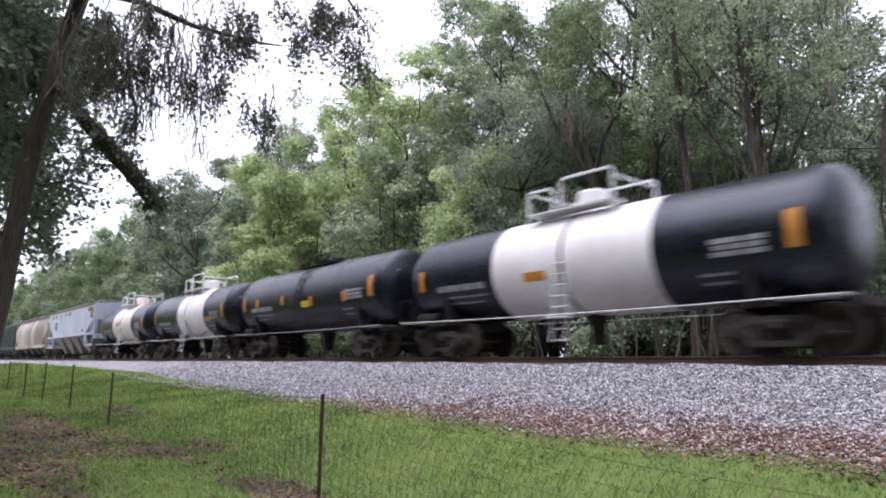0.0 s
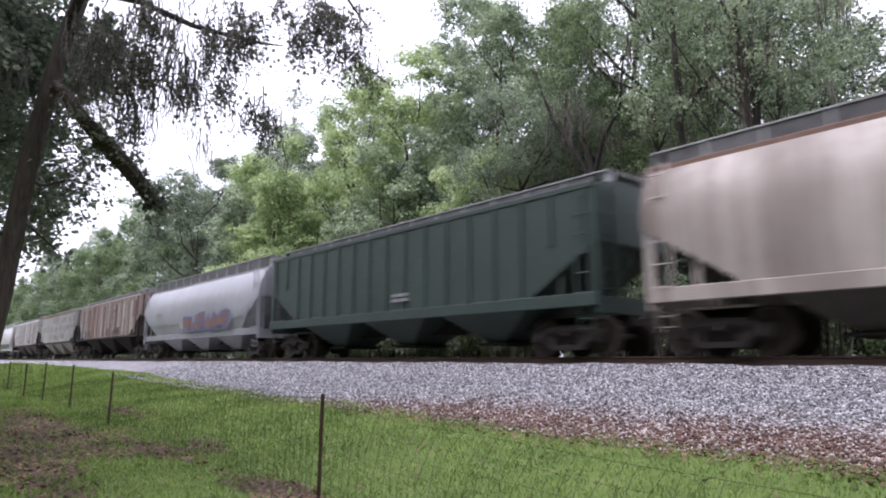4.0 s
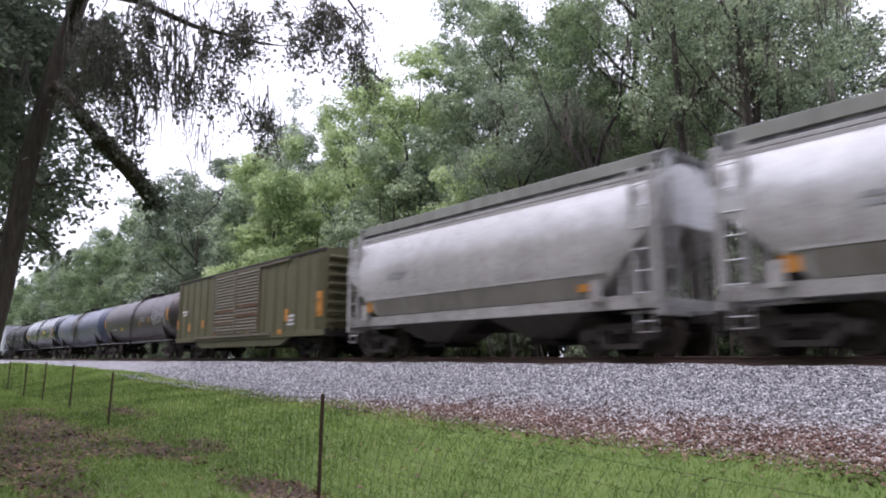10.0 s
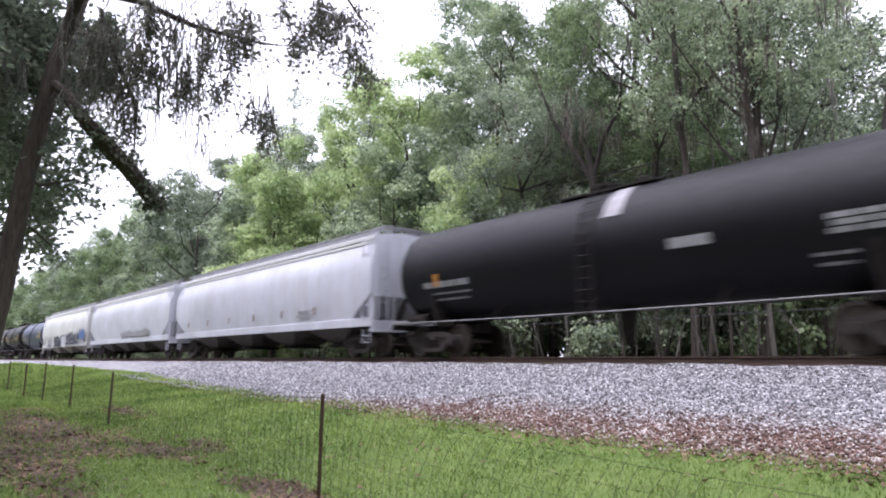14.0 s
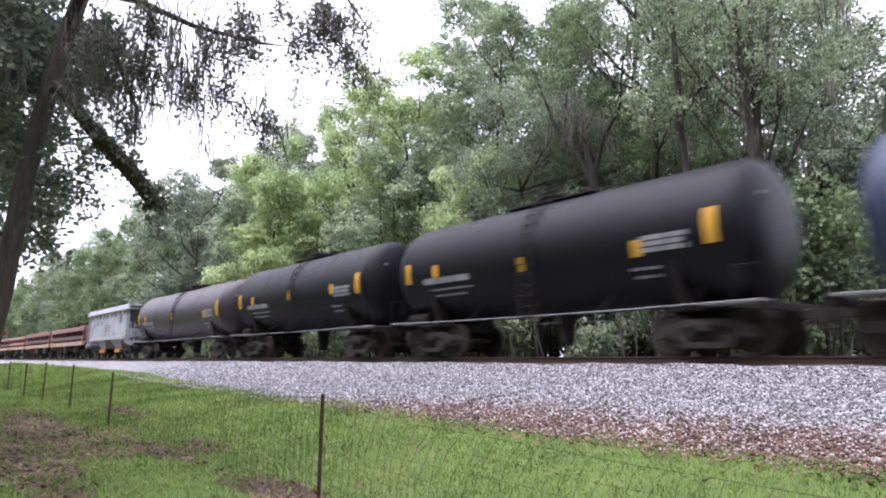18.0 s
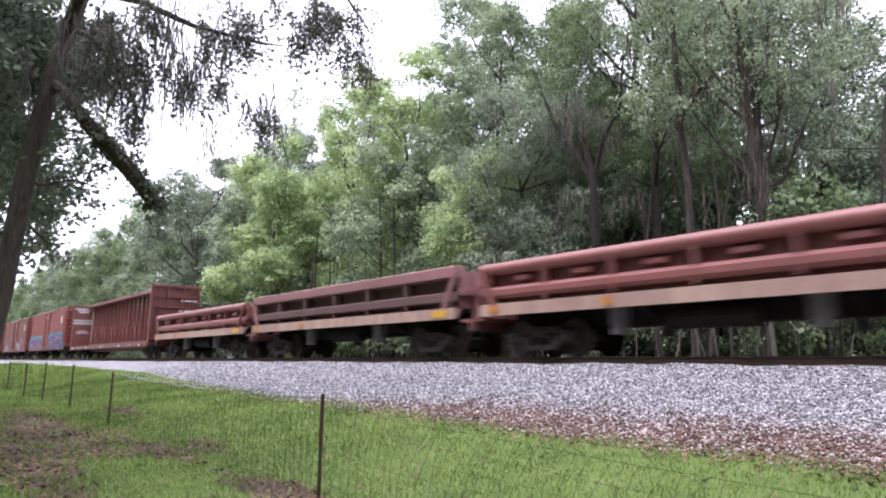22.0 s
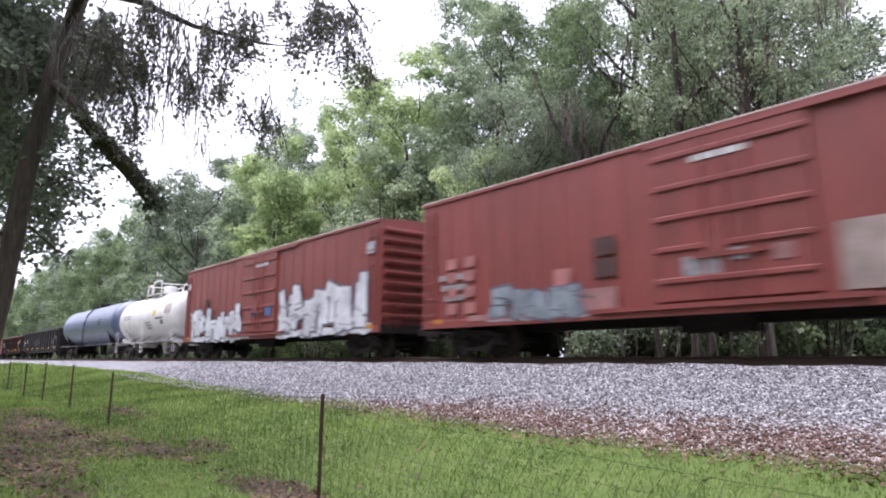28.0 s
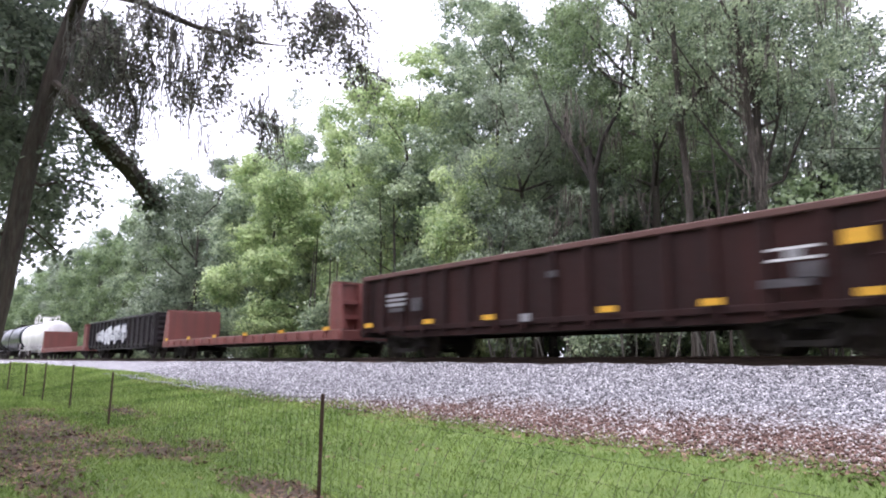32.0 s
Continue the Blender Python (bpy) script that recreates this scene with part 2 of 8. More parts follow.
def blades(count, rng):
    """Grass: narrow bent blades, thinner on the bare patches."""
    x = 3.5 - 65 * rng.random(count) ** 2.0
    y = -1.5 + 10.5 * rng.random(count)
    keep = (rng.random(count) < np.clip((3.5 - x) / 3.0, 0, 1)) & (rng.random(count) < np.clip((y + 1.5) / 2.6, 0, 1)) & (bare(x, y) < 0.3 + 0.8 * rng.random(count)) & (y < np.interp(x, [-38, -20], [9.4, 8.15]) + 0.3 * rng.random(count))
    x, y = x[keep], y[keep]
    n = len(x)
    z = ground_z(x, y)
    far = np.clip(-x / 20, 0, 3)
    h = (0.03 + 0.055 * rng.random(n) ** 2) * (1 + 0.5 * far)
    w = (0.004 + 0.004 * rng.random(n)) * (1 + 1.8 * far)
    a = rng.random(n) * math.tau
    u = np.stack([np.cos(a), np.sin(a), np.zeros(n)], -1) * w[:, None]
    t = rng.normal(size=(n, 2)) * h[:, None] * 0.55
    p = np.stack([x, y, z - 0.005], -1)
    tip = p + np.stack([t[:, 0], t[:, 1], h], -1)
    return np.stack([p - u, p + u, tip], 1).reshape(-1, 3)


GRASS = leaf("grass_blade", (0.128, 0.208, 0.044), (0.30, 0.402, 0.115), 0.6, 0.35)
tagged(link("grass", mesh_quads("grass", blades(300000, np.random.default_rng(4)), GRASS, 3)), "short mown green grass blades on the lawn", "grass", kind="stuff")


def litter(count, rng):
    """Dead leaves lying on the bare patches and at the foot of the stone."""
    x = 0.5 - 28 * rng.random(count) ** 1.3
    y = 1.0 + 8.6 * rng.random(count)
    b = bare(x, y)
    keep = (b > 0.35) | ((y > 7.4) & (y < 8.9) & (rng.random(count) < 0.7)) | (rng.random(count) < 0.03)
    x, y = x[keep], y[keep]
    n = len(x)
    zz = np.maximum(ground_z(x, y), np.where(y > 7.9, 0.0, -9))
    a, L = rng.random(n) * math.tau, 0.025 + 0.03 * rng.random(n)
    d = np.stack([np.cos(a), np.sin(a), rng.normal(size=n) * 0.3], -1) * L[:, None]
    w = np.stack([-np.sin(a), np.cos(a), rng.normal(size=n) * 0.4], -1) * L[:, None] * 0.5
    p = np.stack([x, y, zz + 0.025], -1)
    return np.stack([p - d, p + w, p + d, p - w], 1).reshape(-1, 3)


DEAD = leaf("dead_leaf", (0.07, 0.045, 0.03), (0.32, 0.21, 0.14), 0.8, 0.15)
tagged(link("dead_leaves", mesh_quads("dead_leaves", litter(34000, np.random.default_rng(6)), DEAD)), "brown fallen leaves scattered over bare earth and grass", "leaves", kind="stuff")


# ---- the rail bed ----
def bed_z(x, y):
    """Crushed stone: a flat top under the track, a long near shoulder, a short far one."""
    toe_y = np.interp(x, [-38, -20], [9.3, 7.9])
    toe_z = ground_z(x, toe_y) - 0.01
    near = toe_z + (1.47 - toe_z) * np.clip((y - toe_y) / (12.15 - toe_y), 0, 1) ** 0.93
    far = 1.47 - 0.55 * np.clip((y - 15.6) / 1.6, 0, 1)
    z = np.where(y < 12.15, near, far)
    return z + 0.025 * np.sin(1.7 * x + 2.1 * y) * np.sin(2.3 * y - 0.8 * x) + 0.012 * np.sin(6.1 * x) * np.sin(5.3 * y)


def ballast_material(name, stones=False):
    k = Mat(name, 0.85, 0, 0.25)
    cell = k.n.new("ShaderNodeTexVoronoi")
    cell.inputs["Scale"].default_value = 26
    k.l.new(k.tc.outputs["Object"], cell.inputs["Vector"])
    tone = k.n.new("ShaderNodeSeparateColor")
    k.l.new(cell.outputs["Color"], tone.inputs[0])
    g = k.n.new("ShaderNodeNewGeometry")
    pick = g.outputs["Random Per Island"] if stones else tone.outputs[0]
    fine, mid = k.noise(40, 4, 0.6), k.noise(1.3, 5, 0.65)
    grey = k.ramp(pick, [(0.0, (0.07, 0.07, 0.078)), (0.4, (0.225, 0.222, 0.236)), (0.78, (0.45, 0.44, 0.46)), (1.0, (0.80, 0.79, 0.80))])
    brown = k.ramp(pick, [(0.0, (0.07, 0.042, 0.034)), (0.45, (0.18, 0.102, 0.082)), (0.76, (0.26, 0.155, 0.125)), (0.90, (0.60, 0.565, 0.54))])
    sep = k.n.new("ShaderNodeSeparateXYZ")
    k.l.new(k.tc.outputs["Object"], sep.inputs[0])
    # old stone and dead leaves towards the toe
    a = k.n.new("ShaderNodeMapRange")
    a.inputs["From Min"].default_value, a.inputs["From Max"].default_value = 10.75, 9.95
    fresh = k.math("MULTIPLY", k.math("MAXIMUM", k.math("SUBTRACT", k.math("MULTIPLY", sep.outputs["X"], -1.0), 9.0), 0.0), 0.2)
    k.l.new(k.math("ADD", k.math("ADD", sep.outputs["Y"], fresh), k.math("MULTIPLY", k.math("ADD", mid, k.math("MULTIPLY", pick, 0.6)), 1.6)), a.inputs["Value"])
    c = k.mix(a.outputs[0], grey, brown)
    k.colour(k.mix(k.math("MULTIPLY", fine, 0.3), c, (0.09, 0.085, 0.085)))
    if stones:
        k.bump(fine, 0.25, 0.01)
    else:
        k.bump(cell.outputs["Distance"], 1.0, 0.035)
    return k.m


BALLAST = ballast_material("ballast_bed")
STONE = ballast_material("ballast_stone", True)
bx = np.concatenate([[-900, -500, -320], np.arange(-240, -60, 5), np.arange(-60, 12, 0.4), np.arange(12, 100, 6), [200, 900]])
by = np.concatenate([np.arange(7.6, 12.4, 0.2), np.arange(12.4, 17.4, 0.4)])
bed = link("ballast_bed", sheet("ballast_bed", bx, by, lambda x, y: np.where(y <= np.interp(x, [-38, -20], [9.3, 7.9]) + 0.05, ground_z(x, y) - 0.06, bed_z(x, y)), BALLAST))
tagged(bed, "grey crushed-stone rail bed, brown with old leaves at its foot", "rail bed", kind="structure")


def stones(count, rng):
    """Loose stones on the near shoulder: small lopsided octahedra."""
    near = rng.random(count) ** 1.6
    x = 1.0 - near * 34
    y = 7.7 + 4.7 * rng.random(count) ** 0.85
    keep = bed_z(x, y) > ground_z(x, y) - 0.03 + 0.25 * (rng.random(count) - 0.6) * (y < 8.4)
    x, y = x[keep], y[keep]
    n = len(x)
    size = (0.013 + 0.016 * rng.random(n) ** 2) * (1 + 0.5 * near[keep])
    base = np.array([(1, 0, 0), (0, 1, 0), (-1, 0, 0), (0, -1, 0), (0, 0, 0.8), (0, 0, -0.8)], float)
    pts = base[None] * size[:, None, None] * (0.65 + 0.7 * rng.random((n, 6, 1)))
    a = rng.random(n) * math.tau
    b = rng.random(n) * 1.4 - 0.7
    ca, sa, cb, sb = np.cos(a), np.sin(a), np.cos(b), np.sin(b)
    R = np.stack([np.stack([ca, -sa * cb, sa * sb], -1), np.stack([sa, ca * cb, -ca * sb], -1), np.stack([0 * a, sb, cb], -1)], 1)
    pts = np.einsum("nij,nkj->nki", R, pts) + np.stack([x, y, np.maximum(bed_z(x, y), ground_z(x, y)) + size * 0.35], -1)[:, None]
    tri = np.array([(0, 1, 4), (1, 2, 4), (2, 3, 4), (3, 0, 4), (1, 0, 5), (2, 1, 5), (3, 2, 5), (0, 3, 5)])
    me = bpy.data.meshes.new("ballast_stones")
    me.vertices.add(n * 6)
    me.vertices.foreach_set("co", pts.astype(np.float32).ravel())
    f = (tri[None] + (np.arange(n) * 6)[:, None, None]).reshape(-1)
    me.loops.add(len(f))
    me.loops.foreach_set("vertex_index", f.astype(np.int32))
    me.polygons.add(len(f) // 3)
    me.polygons.foreach_set("loop_start", np.arange(0, len(f), 3, dtype=np.int32))
    me.polygons.foreach_set("loop_total", np.full(len(f) // 3, 3, dtype=np.int32))
    me.materials.append(STONE)
    me.update()
    return me


tagged(link("ballast_stones", stones(110000, np.random.default_rng(5))), "loose grey and brown crushed stones on the rail bed", "gravel", kind="stuff")

# ---- track ----
k = Mat("rail_steel", 0.6, 0.4, 0.4)
rn = k.noise(3, 5, 0.6, k.coords((0.4, 6, 6)))
k.colour(k.ramp(rn, [(0.3, (0.05, 0.032, 0.026)), (0.7, (0.11, 0.07, 0.055))]))
RAILSTEEL = k.m
for y in (TRACK_Y - 0.76, TRACK_Y + 0.76):
    s = Shape()
    prof = [(-0.075, -0.18), (0.075, -0.18), (0.075, -0.168), (0.014, -0.14), (0.012, -0.045), (0.036, -0.035), (0.036, -0.006), (0.028, 0), (-0.028, 0), (-0.036, -0.006), (-0.036, -0.035), (-0.012, -0.045), (-0.014, -0.14), (-0.075, -0.168)]
    s.prism([(a, b) for a, b in prof], -900, 900, "x")
    tagged(part("rail", s, RAILSTEEL, None, m=pose(0, y, RAIL)), "rust-brown steel rail with a worn head", "rail", "rails of the track", "structure")
TIE = plain("tie_wood", (0.075, 0.06, 0.05), 0.9, vary=0.35)
tie_mesh = Shape().box(-0.115, 0.115, -1.3, 1.3, -0.17, 0.0, 0.012).mesh("tie", TIE)
ties = tagged(new("track_ties"), "dark creosoted wooden ties bedded in the stone", "railway ties", kind="structure")
trng = random.Random(3)
for i in range(150):
    link("tie", tie_mesh, ties, m=pose(1.5 - i * 0.52 + trng.uniform(-0.02, 0.02), TRACK_Y + trng.uniform(-0.05, 0.05), RAIL - 0.178, 0, 0, trng.uniform(-0.8, 0.8)))


# ---- the wire fence ----
POST = paint("fence_post_steel", (0.085, 0.042, 0.034), 0.5, 0.3, 0.7)
WIRE = plain("fence_wire", (0.05, 0.045, 0.04), 0.6, 0.4)
fence = tagged(new("wire_fence"), "sagging woven-wire fence on rusty steel posts along a lawn", "fence")
POSTS = [(-6.74, 3.93, 1.2, 2.4), (-16.53, 4.1, 1.2, 5), (-20.67, 4.1, 1.2, 6), (-24.56, 4.08, 1.2, 6), (-26.97, 3.9, 1.2, 3), (-31.3, 3.95, 1.2, 6), (-35.4, 4.0, 1.2, 5), (-39.5, 4.0, 1.2, 6)]
for x, y, h, lean in POSTS:
    z = float(ground_z(np.array(x), np.array(y)))
    s = Shape().box(-0.022, 0.022, -0.004, 0.004, -0.3, h).box(-0.004, 0.004, 0.0, 0.034, -0.3, h)
    for i in range(int(h / 0.06)):
        s.box(-0.008, 0.008, -0.012, -0.004, 0.05 + i * 0.06, 0.068 + i * 0.06)
    part("post", s, POST, fence, m=pose(x, y, z, 0, 0.55 * lean, 0) @ pose(0, 0, 0, 0, 0, 20))


def mesh_point(x, v):
    """A place on the wire: v runs from the ground (0) to the top strand (1). The upper part sags and leans away."""
    z0 = float(ground_z(np.array(x), np.array(4.0)))
    top = float(np.interp(x, [-40, -16.5, -13, -9.5, -6.74, -5.6, -4.6, -3, -0.5, 3], [1.12, 1.12, 1.03, 1.02, 1.16, 0.92, 0.86, 0.80, 0.78, 0.78]))
    lean = float(np.interp(x, [-40, -16.5, -8, -6.74, -5.2, -3, 3], [0.02, 0.03, 0.06, 0.0, 0.30, 0.34, 0.30])) * v ** 3
    return Vector((x + 0.05 * lean + 0.02 * math.sin(9 * x + 5 * v), 4.0 + lean + 0.015 * math.sin(3 * x + 2 * v), z0 + top * v))


ROWS = [0.03, 0.13, 0.24, 0.36, 0.5, 0.65, 0.82, 1.0]
for v in ROWS:
    s = Shape()
    s.tube([mesh_point(-40 + i * 0.3, v) for i in range(144)], 0.0013 if v < 1 else 0.0022, 4)
    part("line_wire", s, WIRE, fence)
s = Shape()
for i in range(286):
    s.tube([mesh_point(-40 + i * 0.15 + 0.025 * math.sin(7 * v + 2.3 * i), v) for v in (0.0, 0.2, 0.4, 0.6, 0.8, 0.92, 1.0)], 0.0025, 3)
tagged(part("wire_netting", s, WIRE, fence), kind="stuff")


# ---- trees ----
LEAF_OAK = leaf("leaf_oak", (0.112, 0.166, 0.104), (0.44, 0.525, 0.32), 0.42, 0.44, 0.6)
LEAF_BRIGHT = leaf("leaf_bright", (0.185, 0.282, 0.108), (0.56, 0.66, 0.33), 0.42, 0.44, 0.6)
LEAF_GREY = leaf("leaf_greyish", (0.09, 0.127, 0.082), (0.345, 0.41, 0.275), 0.42, 0.44, 0.6)
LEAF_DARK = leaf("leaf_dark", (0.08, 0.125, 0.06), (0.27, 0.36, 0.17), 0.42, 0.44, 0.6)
LEAF_NEAR = leaf("leaf_near", (0.07, 0.067, 0.062), (0.19, 0.19, 0.155), through=0.45)
LEAF_CEDAR = leaf("leaf_cedar", (0.085, 0.11, 0.08), (0.26, 0.31, 0.215), through=0.5)
MOSS_PALE = leaf("tree_moss", (0.085, 0.08, 0.066), (0.22, 0.21, 0.175), 0.9, 0.3)
MOSS = leaf("spanish_moss", (0.07, 0.068, 0.06), (0.18, 0.175, 0.155), 0.9, 0.35)
BARK = bark("bark_grey", (0.026, 0.02, 0.016), (0.07, 0.056, 0.045), 0.25)
BARK_NEAR = bark("bark_near", (0.022, 0.016, 0.014), (0.085, 0.062, 0.052), 0.3)


def leaves(centres, spread, size, per, rng, flat=0.6, droop=0.0):
    """Corners of leaf-shaped quads scattered round the clump centres."""
    n = len(centres) * per
    c = np.repeat(np.asarray(centres, float), per, 0)
    s = np.repeat(np.asarray(spread, float) * np.ones(len(centres)), per)
    off = rng.normal(size=(n, 3)) * s[:, None]
    off[:, 2] = off[:, 2] * flat - droop * np.abs(off[:, 0] + off[:, 1]) * 0.3
    p = c + off
    d = rng.normal(size=(n, 3))
    d[:, 2] = d[:, 2] * 0.6 - 0.25
    d /= np.linalg.norm(d, axis=1, keepdims=True)
    nrm = rng.normal(size=(n, 3)) * 0.62 + np.array([0, -0.25, 0.95])
    w = np.cross(d, nrm)
    w /= np.linalg.norm(w, axis=1, keepdims=True) + 1e-9
    L = size * (0.6 + 0.8 * rng.random(n))[:, None]
    q = np.stack([p - d * L * 0.5, p + w * L * 0.38 + d * L * 0.05, p + d * L * 0.5, p - w * L * 0.38 + d * L * 0.05], 1)
    return q.reshape(-1, 3)


def domes(centres, radii, size, per, rng):
    """Corners of leaf-shaped quads over rounded pads of twigs: the leaves lie on the upper skin and face outwards."""
    n = len(centres) * per
    c = np.repeat(np.asarray(centres, float), per, 0)
    s = np.repeat(np.asarray(radii, float), per)
    d = rng.normal(size=(n, 3))
    d /= np.linalg.norm(d, axis=1, keepdims=True)
    d[:, 2] = np.where((d[:, 2] < -0.05) & (rng.random(n) < 0.55), -d[:, 2], d[:, 2])
    p = c + d * (s * (0.5 + 0.62 * np.sqrt(rng.random(n))))[:, None] * np.array([1, 1, 0.85])
    nrm = d + 0.42 * rng.normal(size=(n, 3)) + np.array([0, 0, 0.3])
    nrm /= np.linalg.norm(nrm, axis=1, keepdims=True)
    t = np.cross(nrm, rng.normal(size=(n, 3)))
    t /= np.linalg.norm(t, axis=1, keepdims=True) + 1e-9
    w = np.cross(nrm, t)
    L = size * (0.6 + 0.8 * rng.random(n))[:, None]
    q = np.stack([p - t * L * 0.5, p + w * L * 0.36 + t * L * 0.05, p + t * L * 0.5 - nrm * L * 0.15, p - w * L * 0.36 + t * L * 0.05], 1)
    return q.reshape(-1, 3)


def crown_clumps(blobs, n, rng):
    """Clump centres over and inside a set of ellipsoids, thicker near their skins."""
    vol = np.array([b[3] * b[4] * b[5] for b in blobs]) ** 0.75
    pick = rng.choice(len(blobs), n, p=vol / vol.sum())
    B = np.array(blobs, float)[pick]
    d = rng.normal(size=(n, 3))
    d /= np.linalg.norm(d, axis=1, keepdims=True)
    d[:, 2] = np.where((d[:, 2] < -0.25) & (rng.random(n) < 0.2), -d[:, 2], d[:, 2])
    r = 1.0 - 0.5 * rng.random(n) ** 1.4 + 0.13 * rng.normal(size=n)
    return B[:, :3] + d * r[:, None] * B[:, 3:6]


def trunk_shape(pts, radii, rng, n=8):
    s = Shape()
    s.tube(pts, radii, n)
    return s


def tree(name, label, h, blobs, clumps, per, size, leaf_mat, seed, r=0.22, lean=(0, 0), moss=0, spread=0.42, fork=0.45, group="trees beyond the track", n_trunk=1):
    """A tree: tapered trunk, a limb to each of its main masses, a leafy crown, hanging moss. Heights from its base."""
    rng = np.random.default_rng(seed)
    root = tagged(new(name), label, "tree", group)
    s = Shape()
    top = Vector((lean[0], lean[1], h * 0.8))
    line = []
    for i in range(9):
        t = i / 8
        w = 0.025 * h * math.sin(3.3 * t + seed) * t
        line.append(Vector((lean[0] * t ** 1.4 + w, lean[1] * t ** 1.4 + 0.6 * w * math.cos(seed), h * 0.8 * t - 0.3 * (1 - t))))
    s.tube(line, [r * (1.35 if i == 0 else 1 - 0.85 * i / 8) for i in range(9)], 8)
    part("trunk", s, BARK, root, smooth=True)
    for b in blobs:
        limb = Shape()
        t = min(0.92, max(fork, (b[2] - 0.25 * b[5]) / (h * 0.8) - 0.15 + 0.1 * rng.random()))
        p0 = line[int(t * 8)]
        p2 = Vector(b[:3])
        p1 = (p0 + p2) / 2 + Vector(rng.normal(size=3).tolist()) * 0.35
        p1.z -= 0.1 * (p2 - p0).length
        limb.tube([p0, p1, p2, p2 + Vector((rng.normal() * b[3] * 0.4, rng.normal() * b[4] * 0.4, b[5] * 0.5))], [r * 0.33, r * 0.2, r * 0.09, r * 0.03], 5)
        for _ in range(3):
            e = p2 + Vector((rng.normal() * b[3] * 0.6, rng.normal() * b[4] * 0.6, rng.normal() * b[5] * 0.5))
            limb.tube([p1, (p1 + e) / 2 + Vector((0, 0, 0.2)), e], [r * 0.09, r * 0.055, r * 0.015], 4)
        part("limb", limb, BARK, root, smooth=True)
    cl = crown_clumps(blobs, clumps, rng)
    sp = spread * (0.55 + 0.9 * rng.random(clumps))
    link("crown", mesh_quads("crown", domes(cl, sp, size, per, rng), leaf_mat), root)
    if moss:
        hang = cl[rng.choice(clumps, moss)]
        tagged(link("hanging_moss", mesh_quads("hanging_moss", moss_strands(hang, rng, 0.3, 1.5, 0.02, 6), MOSS_PALE), root), "grey-green hanging moss", kind="stuff")
    return root


def moss_strands(tops, rng, short, long, width, per=5):
    """Tapering ribbons that hang from the given places."""
    out = []
    for p in tops:
        for _ in range(per):
            q = np.array(p) + rng.normal(size=3) * 0.12
            L = short + (long - short) * rng.random() ** 1.5
            a = rng.random() * math.tau
            u = np.array([math.cos(a), math.sin(a), 0]) * width
            steps = 4
            for i in range(steps):
                w0, w1 = 1 - i / steps, 1 - (i + 1) / steps
                q2 = q + np.array([rng.normal() * 0.033, rng.normal() * 0.033, -L / steps * (0.6 + 0.8 * rng.random())])
                out += [q - u * (0.3 + w0), q + u * (0.3 + w0), q2 + u * (0.25 + w1) * 0.9, q2 - u * (0.25 + w1) * 0.9]
                q = q2
    return np.array(out)


def masses(rng, h, w, low, n=9, top=1.0):
    """Random ellipsoids that pile up to a crown h high and w wide, from the height low."""
    b = []
    for i in range(n):
        t = (i + 0.5) / n
        z = low + (h * top - low) * t
        ring = w * 0.5 * math.sin(math.pi * (0.25 + 0.52 * t)) * (0.4 + 0.5 * rng.random())
        a = i * 2.4 + rng.random()
        rr = w * (0.18 + 0.13 * rng.random()) * (1.05 - 0.35 * t)
        b.append((ring * math.cos(a), ring * math.sin(a), z - rr * 0.5, rr, rr, rr * (0.75 + 0.3 * rng.random())))
    return b


def at_ground(x, y, rz=0):
    return pose(x, y, float(ground_z(np.array(float(x)), np.array(float(y)))) - 0.05, 0, 0, rz)


mr = np.random.default_rng(11)
OAK = "broad water oak with grey hanging moss and dense dull-green leaves"
GUM = "tall sweetgum with bright green leaves in layered masses"
